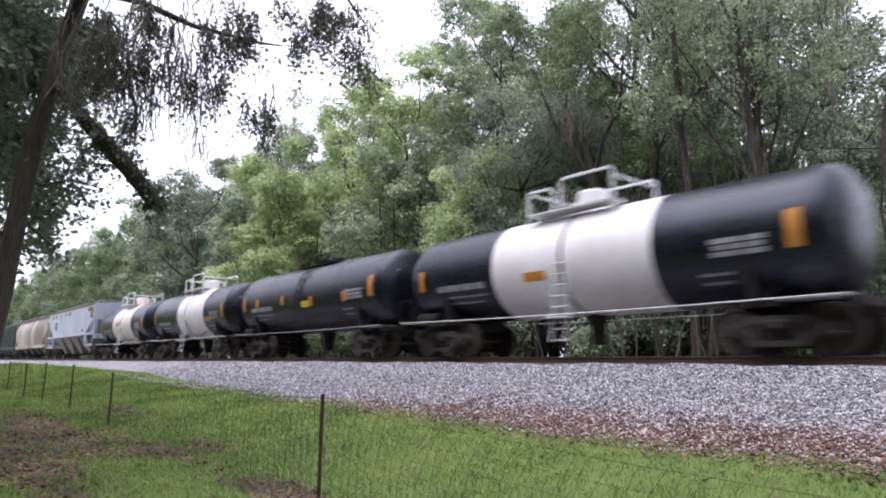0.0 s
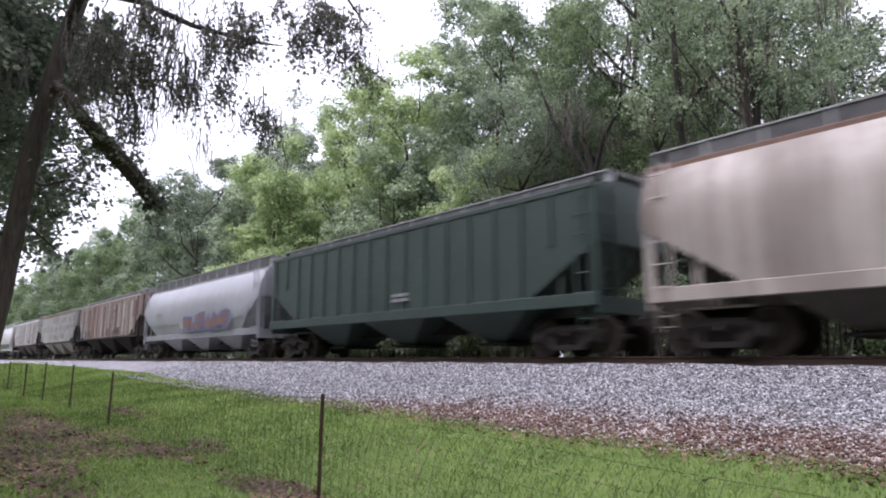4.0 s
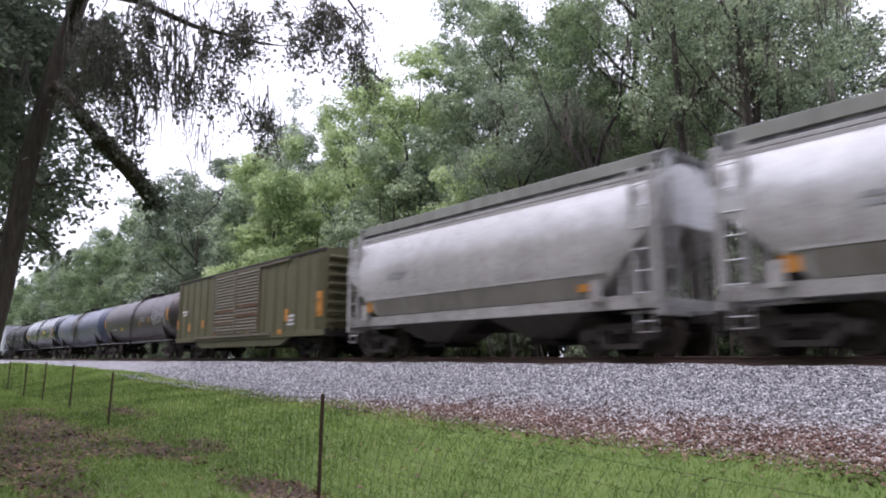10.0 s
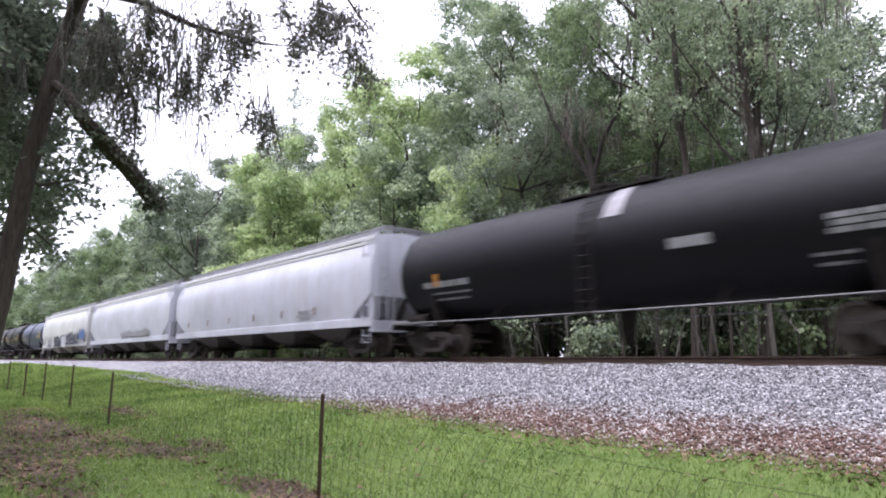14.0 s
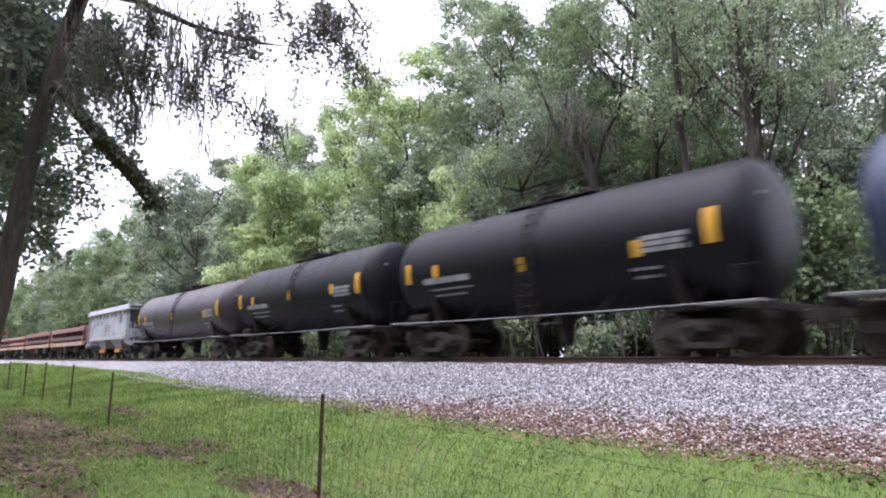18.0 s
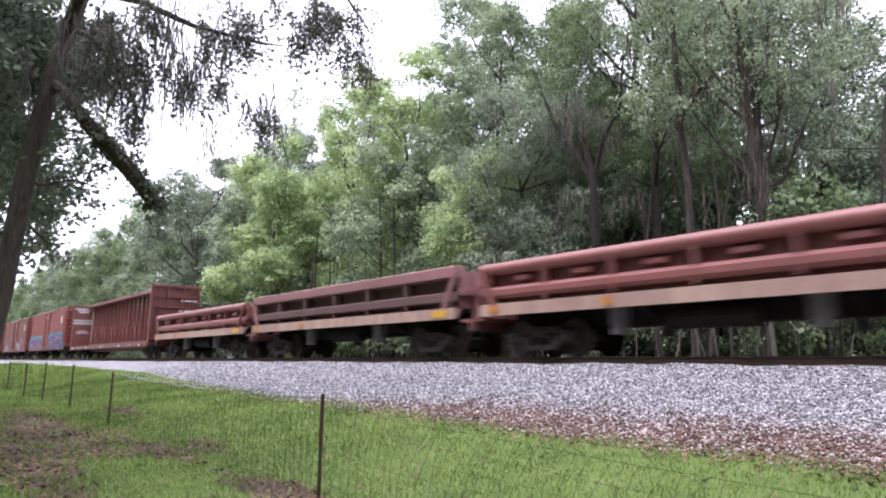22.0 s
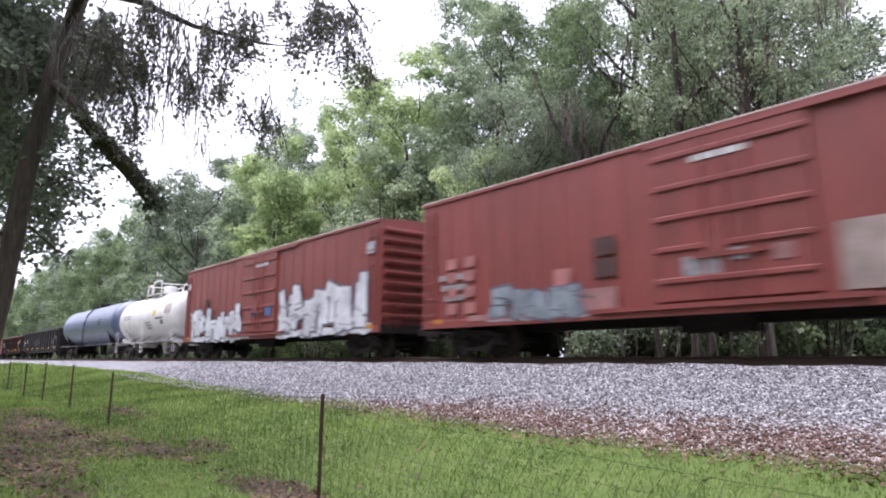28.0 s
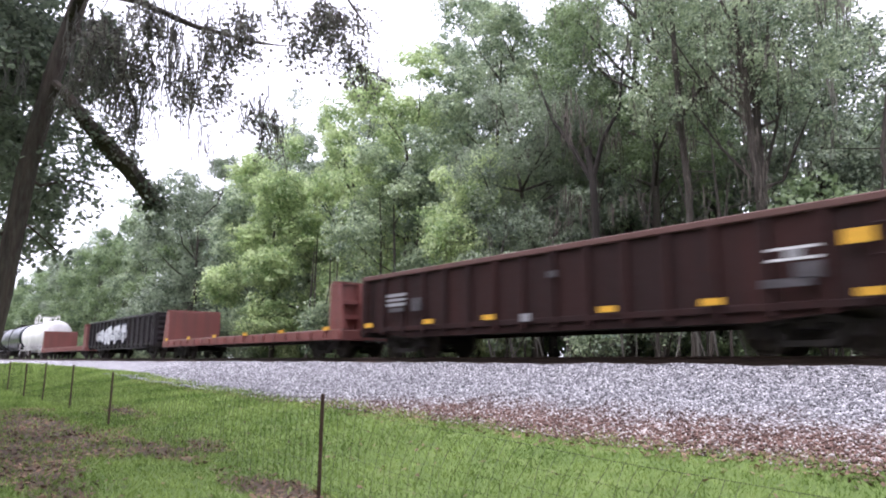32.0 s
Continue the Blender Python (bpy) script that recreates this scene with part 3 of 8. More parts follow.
# name, label, x, y, height, width, lowest leaf, clumps, leaves a clump, leaf size, leaf material, seed, trunk radius, lean, moss
HERO = [
    ("oak_tree", OAK, -19.6, 22.4, 14.0, 8.5, 3.6, 1100, 42, 0.15, LEAF_GREY, 1, 0.24, (-0.6, -0.3), 130),
    ("oak_tree", OAK, -8.7, 20.6, 20.0, 7.5, 9.2, 610, 42, 0.14, LEAF_OAK, 2, 0.22, (0.9, 0.3), 140),
    # this oak's darker leaves carry the shade between the trees in their colour
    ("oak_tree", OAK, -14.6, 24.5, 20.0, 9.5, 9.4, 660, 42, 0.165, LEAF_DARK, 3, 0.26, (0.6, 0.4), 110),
    ("sweetgum_tree", GUM, -26.2, 26.5, 24.5, 9.0, 4.0, 1200, 30, 0.22, LEAF_OAK, 4, 0.26, (0.4, 0.2), 30),
    ("oak_tree", OAK, -18.6, 28.5, 25.5, 10.5, 6.0, 640, 30, 0.25, LEAF_OAK, 5, 0.3, (0.5, 0.2), 60),
    ("sweetgum_tree", GUM, -31.8, 24.0, 20.0, 8.6, 2.5, 1250, 30, 0.22, LEAF_BRIGHT, 6, 0.24, (-0.5, 0.3), 0),
    ("sweetgum_tree", GUM, -39.8, 25.5, 20.5, 8.4, 3.0, 1200, 30, 0.24, LEAF_BRIGHT, 7, 0.24, (-0.3, 0.2), 20),
    ("sweetgum_tree", GUM, -44.2, 21.5, 16.8, 8.0, 1.5, 1300, 30, 0.24, LEAF_BRIGHT, 8, 0.22, (-0.4, 0.1), 0),
    ("pine_tree", "tall thin pine with a loose grey-green top", -65.0, 32.0, 30.5, 8.0, 10.0, 420, 26, 0.3, LEAF_GREY, 9, 0.25, (-0.8, 0.2), 0),
    ("oak_tree", OAK, -67.5, 24.0, 21.5, 14.0, 2.0, 1100, 30, 0.34, LEAF_GREY, 10, 0.3, (-0.6, 0.1), 0),
    ("oak_tree", OAK, -10.2, 30.0, 19.0, 6.0, 8.0, 420, 26, 0.22, LEAF_GREY, 12, 0.2, (0.4, 0.2), 30),
    ("sweetgum_tree", GUM, -22.0, 21.0, 10.5, 5.5, 1.0, 760, 30, 0.19, LEAF_BRIGHT, 13, 0.12, (-0.3, 0.2), 0),
    ("sweetgum_tree", GUM, -28.0, 20.5, 13.0, 5.5, 0.8, 800, 30, 0.20, LEAF_OAK, 14, 0.13, (0.2, 0.1), 0),
    ("sweetgum_tree", GUM, -21.2, 25.5, 21.5, 9.0, 5.0, 1100, 30, 0.21, LEAF_OAK, 15, 0.2, (0.2, 0.1), 0),
    ("sweetgum_tree", GUM, -31.8, 30.0, 25.5, 8.5, 6.0, 1000, 30, 0.24, LEAF_OAK, 17, 0.24, (0.2, 0.1), 0),
    ("oak_tree", OAK, -54.0, 24.5, 18.0, 9.0, 1.5, 900, 30, 0.28, LEAF_OAK, 16, 0.24, (0.2, 0.1), 0),
]
HEROES = []
for nm, lab, x, y, h, w, low, cl, per, size, mat, seed, r, lean, moss in HERO:
    t = tree(nm, lab, h, masses(np.random.default_rng(seed + 50), h, w, low, 14), int(cl * 0.72), int(per * 2.5), size * 0.72, mat, seed, r, lean, moss, 0.54 if size < 0.25 else 0.72)
    t.matrix_basis = at_ground(x, y)
    HEROES.append(t)
# the wood behind: copies of four fuller trees, turned and set in loose rows
# first and last leaf colours are darkened for the shade at the far left
FILL = [tree("oak_tree" if i % 2 else "sweetgum_tree", OAK if i % 2 else GUM, h, masses(np.random.default_rng(80 + i), h, 9.0, 1.5, 12), 420, 64, 0.23, m, 30 + i, 0.22, (0.3, 0.1), 0, 0.75)
        for i, (h, m) in enumerate([(19, LEAF_GREY), (17, LEAF_DARK), (21, LEAF_OAK), (18, LEAF_DARK)])]
frng = random.Random(7)
spots = []
for row, (y, step, x0, x1) in enumerate([(33, 6.0, -15, -75), (41, 7.0, -19, -110), (25, 8.5, -78, -215), (29, 8.0, -74, -225)]):
    x = x0
    while x > x1:
        spots.append((x + frng.uniform(-1.5, 1.5), y + frng.uniform(-1.5, 1.5)))
        x -= step
for i, (x, y) in enumerate(spots):
    m = at_ground(x, y, frng.uniform(0, 360))
    t = FILL[i % 4] if i < 4 else copy_thing(FILL[frng.randrange(4)], m)
    t.matrix_basis = m
    k = 0.85 + 0.3 * frng.random()
    t.scale = (k, k, k * frng.uniform(0.92, 1.1))


# unseen copies behind the camera and past the lawn's end, added for reflections and shade
for i in range(22):
    m = at_ground(16 - 7.0 * (i % 11) + frng.uniform(-1.5, 1.5), (-8.5 if i < 11 else -15.0) + frng.uniform(-1.2, 1.2) - 0.05 * (i % 11), frng.uniform(0, 360))
    copy_thing(FILL[frng.randrange(4)], m)
for i in range(6):
    m = at_ground(12 + 6.5 * i, 22.0 + 2.5 * (i % 2), frng.uniform(0, 360))
    copy_thing(FILL[frng.randrange(4)], m)


# unseen trees added beside the camera, towards the rail bed, to shade the right
for x, y, rz, sc in ((5.5, -4.5, 10, 0.85), (8.5, 0.5, 140, 0.95), (12.0, 4.5, 250, 0.9), (14.5, -3.0, 80, 1.0)):
    t = copy_thing(FILL[int(x) % 4], at_ground(x, y, rz))
    t.scale = (sc, sc, sc)
# and beyond the lawn, along the near side of the line
for i in range(14):
    copy_thing(FILL[i % 4], at_ground(-62 - 11.0 * i, -4.5 - 3.0 * (i % 2), 57 * i))
for i in range(9):
    t = copy_thing(FILL[i % 4], at_ground(-1 - 4.0 * i, 47.0 + 2 * (i % 2), 40 * i))
    t.scale = (1.0, 1.0, 0.55)


# undergrowth at the forest edge
def shrub(seed, h, w, mat, size=0.13, clumps=90):
    rng = np.random.default_rng(seed)
    root = tagged(new("shrub"), "leafy green shrub at the forest edge", "shrub", "shrubs at the forest edge")
    s = Shape()
    for _ in range(6):
        e = Vector((rng.normal() * w * 0.25, rng.normal() * w * 0.25, h * (0.5 + 0.4 * rng.random())))
        s.tube([(0, 0, -0.1), e * 0.5 + Vector((0.1, 0, 0)), e], [0.03, 0.02, 0.008], 4)
    part("stem", s, BARK, root)
    b = [(rng.normal() * w * 0.2, rng.normal() * w * 0.2, h * (0.3 + 0.45 * rng.random()), w * 0.3, w * 0.3, h * 0.28) for _ in range(5)]
    cl = crown_clumps(b, clumps, rng)
    cl[:, 2] = np.maximum(cl[:, 2], 0.1)
    link("foliage", mesh_quads("foliage", domes(cl, 0.36 * (0.5 + rng.random(clumps)), size, 24, rng), mat), root)
    return root


# the third shrub's dark leaves have the understory shade in their colour
SHRUBS = [shrub(60, 2.2, 2.4, LEAF_OAK), shrub(61, 3.2, 2.8, LEAF_DARK), shrub(62, 1.6, 2.2, LEAF_DARK), shrub(63, 4.2, 3.0, LEAF_OAK, 0.15, 130)]
big_bush = shrub(64, 7.0, 4.6, LEAF_DARK, 0.17, 420)
tagged(big_bush, "large dark evergreen bush under the trees")
big_bush.matrix_basis = at_ground(-7.3, 21.5)
for i in range(96):
    x, y = 3.0 - 1.15 * i * (1 + i / 110) + frng.uniform(-0.7, 0.7), frng.choice((18.6, 19.6, 21.5, 23.5, 26.0, 29.0)) + frng.uniform(-0.5, 0.5)
    m = at_ground(x, y + (3.4 if x > -9 and y < 21 else 0.0), frng.uniform(0, 360))
    t = SHRUBS[i] if i < 4 else copy_thing(SHRUBS[frng.choice((0, 1, 2, 3, 3))], m)
    t.matrix_basis = m
for i in range(16):
    m = at_ground(2.0 - 1.9 * i, 31.0 + (i % 3) * 1.6, frng.uniform(0, 360))
    t = copy_thing(SHRUBS[3 if i % 2 else 1], m)
    t.scale = (1.5, 1.5, 1.4)
for x, y in ((-22.4, 27.0), (-28.2, 34.0), (-29.8, 35.5)):
    copy_thing(SHRUBS[1], at_ground(x, y, 40 * x))
# bare saplings and thin trunks that show under the crowns
def sapling(seed, h, r):
    rng = np.random.default_rng(seed)
    s = Shape()
    w = rng.normal(size=4) * 0.25
    s.tube([(0, 0, -0.2), (w[0] * 0.4, 0, h * 0.3), (w[0], w[1], h * 0.65), (w[2] * 1.5, w[3], h)], [r, r * 0.85, r * 0.6, r * 0.2], 6)
    for _ in range(5):
        z = h * (0.4 + 0.55 * rng.random())
        s.tube([(w[0] * z / h, 0, z), (rng.normal() * 0.7, rng.normal() * 0.7, z + 0.6 * rng.random())], [r * 0.3, r * 0.08], 4)
    return s


SAP = [part("sapling_trunk", sapling(90 + i, h, r), BARK, None, smooth=True) for i, (h, r) in enumerate([(9, 0.10), (7, 0.07), (7.6, 0.09), (6, 0.05)])]
for i in range(40):
    x = -4.2 - 0.9 * i + frng.uniform(-0.5, 0.5)
    m = at_ground(x, frng.uniform(18.8, 26.0), frng.uniform(0, 360))
    t = SAP[i] if i < 4 else copy_thing(SAP[frng.randrange(4)], m)
    t.matrix_basis = m
    tagged(t, "thin grey-brown trunk of a young tree", "tree trunk", "young trunks at the forest edge")


# old trunks hung with vines behind the track, and a dark forked one
VINE = leaf("dry_vine", (0.06, 0.05, 0.042), (0.15, 0.13, 0.105), 0.9, 0.15)


def vine_trunk(label, x, y, line, radii, forks, vines, seed, mat):
    rng = np.random.default_rng(seed)
    root = tagged(new("vine_hung_tree"), label, "tree", "old trunks beyond the track")
    part("trunk", Shape().tube(line, radii, 9), mat, root, smooth=True)
    for f, r in forks:
        part("limb", Shape().tube(f, r, 6), mat, root, smooth=True)
    for p, spread, count, long in vines:
        tops = np.array(p) + rng.normal(size=(count, 3)) * np.array(spread)
        tagged(link("hanging_vine", mesh_quads("hanging_vine", moss_strands(tops, rng, long * 0.3, long, 0.018, 6), VINE), root, "tangle of dry grey-brown vines"), kind="stuff")
    root.matrix_basis = at_ground(x, y)


vine_trunk("old trunk wrapped in a tangle of dry vines", -8.15, 19.6, [(0, 0, -0.3), (0.05, 0, 3), (0, 0, 6), (-0.12, 0, 8.5), (-0.3, 0.1, 11), (-0.2, 0.2, 14)], [0.15, 0.11, 0.10, 0.11, 0.09, 0.06],
           [([(-0.1, 0, 8.3), (0.5, 0.1, 9.4), (0.7, 0.2, 11.2)], [0.08, 0.06, 0.03]), ([(0, 0, 8.0), (-0.9, 0.2, 9.2), (-1.6, 0.2, 10.6)], [0.07, 0.05, 0.03])],
           [((-0.1, -0.1, 9.6), (0.28, 0.2, 0.5), 22, 1.6), ((0, -0.1, 7.0), (0.16, 0.12, 1.0), 14, 1.2), ((-0.6, 0, 11), (0.8, 0.3, 0.7), 9, 1.4)], 31, BARK)
vine_trunk("grey-brown trunk hung with vines and moss", -10.65, 19.9, [(0, 0, -0.3), (0.1, 0, 3), (0.12, 0, 6), (0, 0, 8.4), (-0.1, 0.1, 11), (-0.2, 0.2, 14)], [0.17, 0.13, 0.12, 0.11, 0.09, 0.06],
           [([(0, 0, 8.6), (0.9, 0.1, 9.6), (1.6, 0.2, 10.0)], [0.09, 0.07, 0.03])],
           [((0.1, -0.1, 8.2), (0.2, 0.15, 1.0), 12, 1.3), ((0.6, 0, 9.6), (0.5, 0.2, 0.5), 8, 1.2)], 32, BARK)
vine_trunk("dark forked trunk with thin crooked limbs", -14.0, 19.4, [(0.3, 0, -0.3), (-0.05, 0, 3), (0.05, 0, 5.5), (0, 0, 7.2), (-0.2, 0, 8.4)], [0.2, 0.16, 0.14, 0.14, 0.1],
           [([(0, 0, 7.0), (-0.9, 0, 8.6), (-1.9, 0.1, 10.0), (-2.6, 0.1, 11.8)], [0.11, 0.09, 0.07, 0.03]), ([(0, 0, 7.0), (0.5, 0, 8.5), (1.2, 0.1, 9.5), (1.5, 0.1, 11.5)], [0.1, 0.08, 0.06, 0.03]), ([(-0.9, 0, 8.6), (-1.2, 0, 9.6), (-1.1, 0, 10.8)], [0.06, 0.05, 0.02])],
           [((-1.2, 0, 9.6), (0.9, 0.3, 0.8), 14, 1.4), ((1.0, 0.1, 9.0), (0.7, 0.3, 0.6), 10, 1.3), ((-0.2, 0.3, 6.4), (1.6, 0.3, 0.8), 16, 1.4)], 33, bark("bark_dark", (0.014, 0.012, 0.010), (0.036, 0.03, 0.025), 0.05))
# hazy tops past the end of the row
for k, x, y, rz, sc in ((0, -6.0, 34.0, 20, 0.6), (2, -8.0, 46.0, 250, 0.75), (1, -10.5, 40.0, 130, 0.7), (3, -14.5, 52.0, 80, 0.95), (0, -17.0, 58.0, 310, 1.0), (0, -9.6, 31.5, 200, 0.72)):
    t = copy_thing(FILL[k], at_ground(x, y, rz))
    t.scale = (sc, sc, sc * 1.1)


# ---- the leaning tree on the near side, with drooping sprays and moss ----
for x, y, h, w, low, sd in ((-16.8, 0.3, 13.5, 5.6, 5.4, 71), (-24.5, 0.4, 15.5, 6.4, 6.2, 72), (-33.0, -0.4, 18.0, 7.5, 7.6, 73)):
    t = tree("cedar_tree", "dense dark-green cedar beside the lawn", h, masses(np.random.default_rng(sd), h, w, low, 14), 300, 48, 0.11 if sd == 71 else 0.15, LEAF_CEDAR, sd, 0.2, (0.2, 0.1), 0, 0.46, group="trees beside the lawn")
    t.matrix_basis = at_ground(x, y)
near_tree = tagged(new("leaning_oak_tree"), "leaning roadside oak with drooping leafy sprays and hanging moss", "tree")
near_tree.location = (-10.0, 0.7, 0.0)
NEAR = Vector((-10.0, 0.7, 0.0))


def rel(pts):
    return [Vector(p) - NEAR for p in pts]


part("trunk", Shape().tube(rel([(-10.0, 0.7, -0.2), (-9.97, 0.93, 1.2), (-9.95, 1.08, 2.42), (-9.94, 1.2, 4.08), (-9.91, 1.38, 5.5), (-9.87, 1.6, 6.7), (-9.75, 2.0, 8.4), (-9.5, 2.6, 10.5)]), [0.18, 0.14, 0.125, 0.12, 0.115, 0.11, 0.09, 0.05], 12), BARK_NEAR, near_tree, smooth=True)
LIMB_A = [(-9.91, 1.36, 5.4), (-9.68, 1.5, 5.2), (-9.45, 1.7, 4.82), (-9.4, 2.02, 4.48), (-9.4, 2.33, 4.2), (-9.4, 2.6, 3.9), (-9.4, 2.72, 3.74)]
for pts, radii in (
        (LIMB_A, [0.06, 0.075, 0.09, 0.115, 0.115, 0.105, 0.09]),
        ([(-9.88, 1.5, 6.3), (-8.9, 1.48, 6.35), (-8.25, 1.98, 6.09), (-8.14, 2.67, 5.94), (-7.87, 3.47, 5.87), (-7.76, 3.75, 5.88)], [0.07, 0.055, 0.045, 0.032, 0.02, 0.008]),
        ([(-9.85, 1.7, 7.0), (-8.6, 1.9, 7.2), (-7.3, 2.8, 6.9), (-6.75, 3.9, 6.5), (-6.63, 4.4, 5.9)], [0.08, 0.06, 0.05, 0.03, 0.008]),
        ([(-9.88, 1.5, 6.25), (-9.0, 1.9, 5.7), (-8.96, 2.24, 4.95), (-9.09, 2.29, 4.44)], [0.045, 0.035, 0.025, 0.01]),
        ([(-9.94, 1.1, 4.1), (-10.6, 1.46, 4.06), (-10.5, 1.84, 4.2), (-10.35, 2.24, 4.1)], [0.03, 0.022, 0.016, 0.006]),
        ([(-9.95, 1.0, 3.2), (-10.8, 1.4, 3.5), (-11.2, 1.9, 3.2)], [0.03, 0.02, 0.006])):
    part("limb", Shape().tube(rel(pts), radii, 8), BARK_NEAR, near_tree, smooth=True)

# masses of foliage: centre, half-widths, number of sprays, leaves a spray, leaf length, moss tufts
BOUGHS = [
    ((-10.4, 0.55, 6.0), (0.7, 0.5, 0.8), 10, 110, 0.085, 2, LEAF_CEDAR), ((-11.4, 1.2, 5.1), (1.0, 0.75, 1.4), 16, 120, 0.09, 3, LEAF_CEDAR),
    ((-13.65, 1.75, 4.2), (1.2, 0.85, 1.1), 9, 90, 0.10, 0, LEAF_CEDAR), ((-8.4, 2.0, 5.75), (0.6, 0.75, 0.5), 12, 110, 0.044, 5, LEAF_NEAR),
    ((-8.6, 2.2, 5.0), (0.5, 0.5, 0.55), 9, 90, 0.044, 6, LEAF_NEAR), ((-8.0, 2.6, 4.95), (0.35, 0.3, 0.5), 6, 70, 0.042, 4, LEAF_NEAR),
    ((-7.85, 3.1, 5.95), (0.6, 0.75, 0.4), 12, 80, 0.044, 1, LEAF_NEAR), ((-7.7, 3.15, 5.15), (0.35, 0.42, 0.3), 6, 70, 0.042, 0, LEAF_NEAR),
    ((-7.7, 3.48, 4.75), (0.2, 0.22, 0.25), 4, 85, 0.042, 2, LEAF_NEAR), ((-6.85, 3.95, 6.0), (0.5, 0.62, 0.36), 14, 85, 0.044, 1, LEAF_NEAR),
    ((-6.8, 4.4, 5.6), (0.3, 0.28, 0.34), 7, 75, 0.044, 0, LEAF_NEAR), ((-7.2, 3.7, 5.75), (0.3, 0.4, 0.25), 4, 60, 0.044, 0, LEAF_NEAR),
    ((-9.0, 1.75, 5.5), (0.4, 0.3, 0.6), 4, 90, 0.05, 3, LEAF_NEAR), ((-12.4, 2.1, 4.9), (1.0, 0.7, 0.9), 8, 80, 0.08, 0, LEAF_CEDAR),
    ((-11.2, 0.9, 6.5), (1.2, 0.8, 0.8), 14, 120, 0.09, 2, LEAF_CEDAR), ((-12.4, 0.95, 3.9), (0.8, 0.4, 0.7), 3, 80, 0.085, 0, LEAF_CEDAR),
    ((-12.3, 1.4, 7.0), (0.8, 0.5, 0.6), 12, 110, 0.09, 0, LEAF_CEDAR), ((-12.0, 1.9, 6.4), (0.7, 0.45, 0.7), 10, 110, 0.085, 1, LEAF_CEDAR), ((-11.6, 0.75, 6.0), (0.6, 0.4, 0.8), 9, 110, 0.09, 0, LEAF_CEDAR),
    ((-7.5, 3.2, 6.02), (0.3, 0.35, 0.2), 7, 75, 0.044, 0, LEAF_NEAR), ((-7.1, 3.65, 6.1), (0.35, 0.4, 0.2), 8, 75, 0.044, 1, LEAF_NEAR),
    ((-12.2, 1.4, 7.25), (0.5, 0.5, 0.35), 12, 130, 0.085, 0, LEAF_CEDAR), ((-11.5, 2.15, 7.15), (0.5, 0.5, 0.4), 10, 120, 0.075, 2, LEAF_CEDAR),
    # last two: unseen boughs above the view, added to shade the cedars below
    ((-11.8, 2.5, 6.9), (0.6, 0.5, 0.5), 9, 100, 0.075, 1, LEAF_CEDAR), ((-11.5, 0.6, 9.0), (1.8, 1.4, 0.6), 22, 200, 0.14, 0, LEAF_CEDAR), ((-15.0, 0.8, 10.5), (2.2, 1.6, 0.7), 22, 200, 0.16, 0, LEAF_CEDAR),
    ]
nrng = np.random.default_rng(17)
SWAYING = []
for c, half, count, per, size, moss, mat in BOUGHS:
    for i in range(count):
        d = nrng.normal(size=3)
        p = np.array(c) + d / np.linalg.norm(d) * np.array(half) * nrng.random() ** 0.45
        k = 0.2 if size < 0.08 else 0.3
        if size < 0.08:
            # thin twigs that hang, with leaves close along them
            tw = nrng.normal(size=(5, 3)) * np.array([0.13, 0.13, 0.05]) - np.array([0, 0, 1]) * (0.16 + 0.42 * nrng.random((5, 1)))
            cl = np.concatenate([tw * f for f in (0.1, 0.25, 0.4, 0.55, 0.7, 0.85, 1.0, 1.1)])
            co = leaves(cl, 0.05, size * 1.15, max(2, per // 34), nrng, 1.0, 0.2)
        else:
            tw = nrng.normal(size=(5, 3)) * np.array([k, k, k * 0.5]) - np.array([0, 0, k * 0.9])
            cl = np.concatenate([tw * f for f in (0.35, 0.65, 1.0, 1.2)])
            co = leaves(cl, k * 0.36, size * 1.0, max(4, per // 9), nrng, 0.7, 0.4)
        sp = link("leafy_spray", mesh_quads("leafy_spray", co, mat), near_tree, m=Matrix.Translation(Vector(p.tolist()) - NEAR))
        tagged(sp, kind="stuff")
        s = Shape()
        for q in tw:
            s.tube([(0, 0, 0.05), (q * 0.5 + np.array([0, 0, 0.04])).tolist(), (q * 1.1).tolist()], [0.006, 0.004, 0.002], 3)
        part("twig", s, BARK_NEAR, sp)
        SWAYING.append((sp, Vector(p.tolist()) - NEAR, 1.0))
    for i in range((moss + 1) // 2):
        p = np.array(c) + nrng.normal(size=3) * np.array(half) * 0.6
        ms = link("moss_tuft", mesh_quads("moss_tuft", moss_strands([np.zeros(3)] * 3, nrng, 0.15, 0.6, 0.007, 9), MOSS), near_tree, "grey hanging moss", Matrix.Translation(Vector(p.tolist()) - NEAR))
        tagged(ms, kind="stuff")
        SWAYING.append((ms, Vector(p.tolist()) - NEAR, 1.8))

# ivy on the broken limb
lrng = np.random.default_rng(23)
ivy = []
for a, b in zip(LIMB_A[2:], LIMB_A[3:]):
    for i in range(16):
        ivy.append(np.array(a) + (np.array(b) - np.array(a)) * lrng.random() + lrng.normal(size=3) * 0.07 + np.array([0, 0, 0.03]))
for i in range(14):
    ivy.append(np.array(LIMB_A[-1]) + lrng.normal(size=3) * 0.09)
tagged(link("ivy", mesh_quads("ivy", leaves(np.array(ivy) - np.array(NEAR), 0.055, 0.055, 26, lrng), LEAF_CEDAR), near_tree, "small ivy leaves on the broken limb"), kind="stuff")
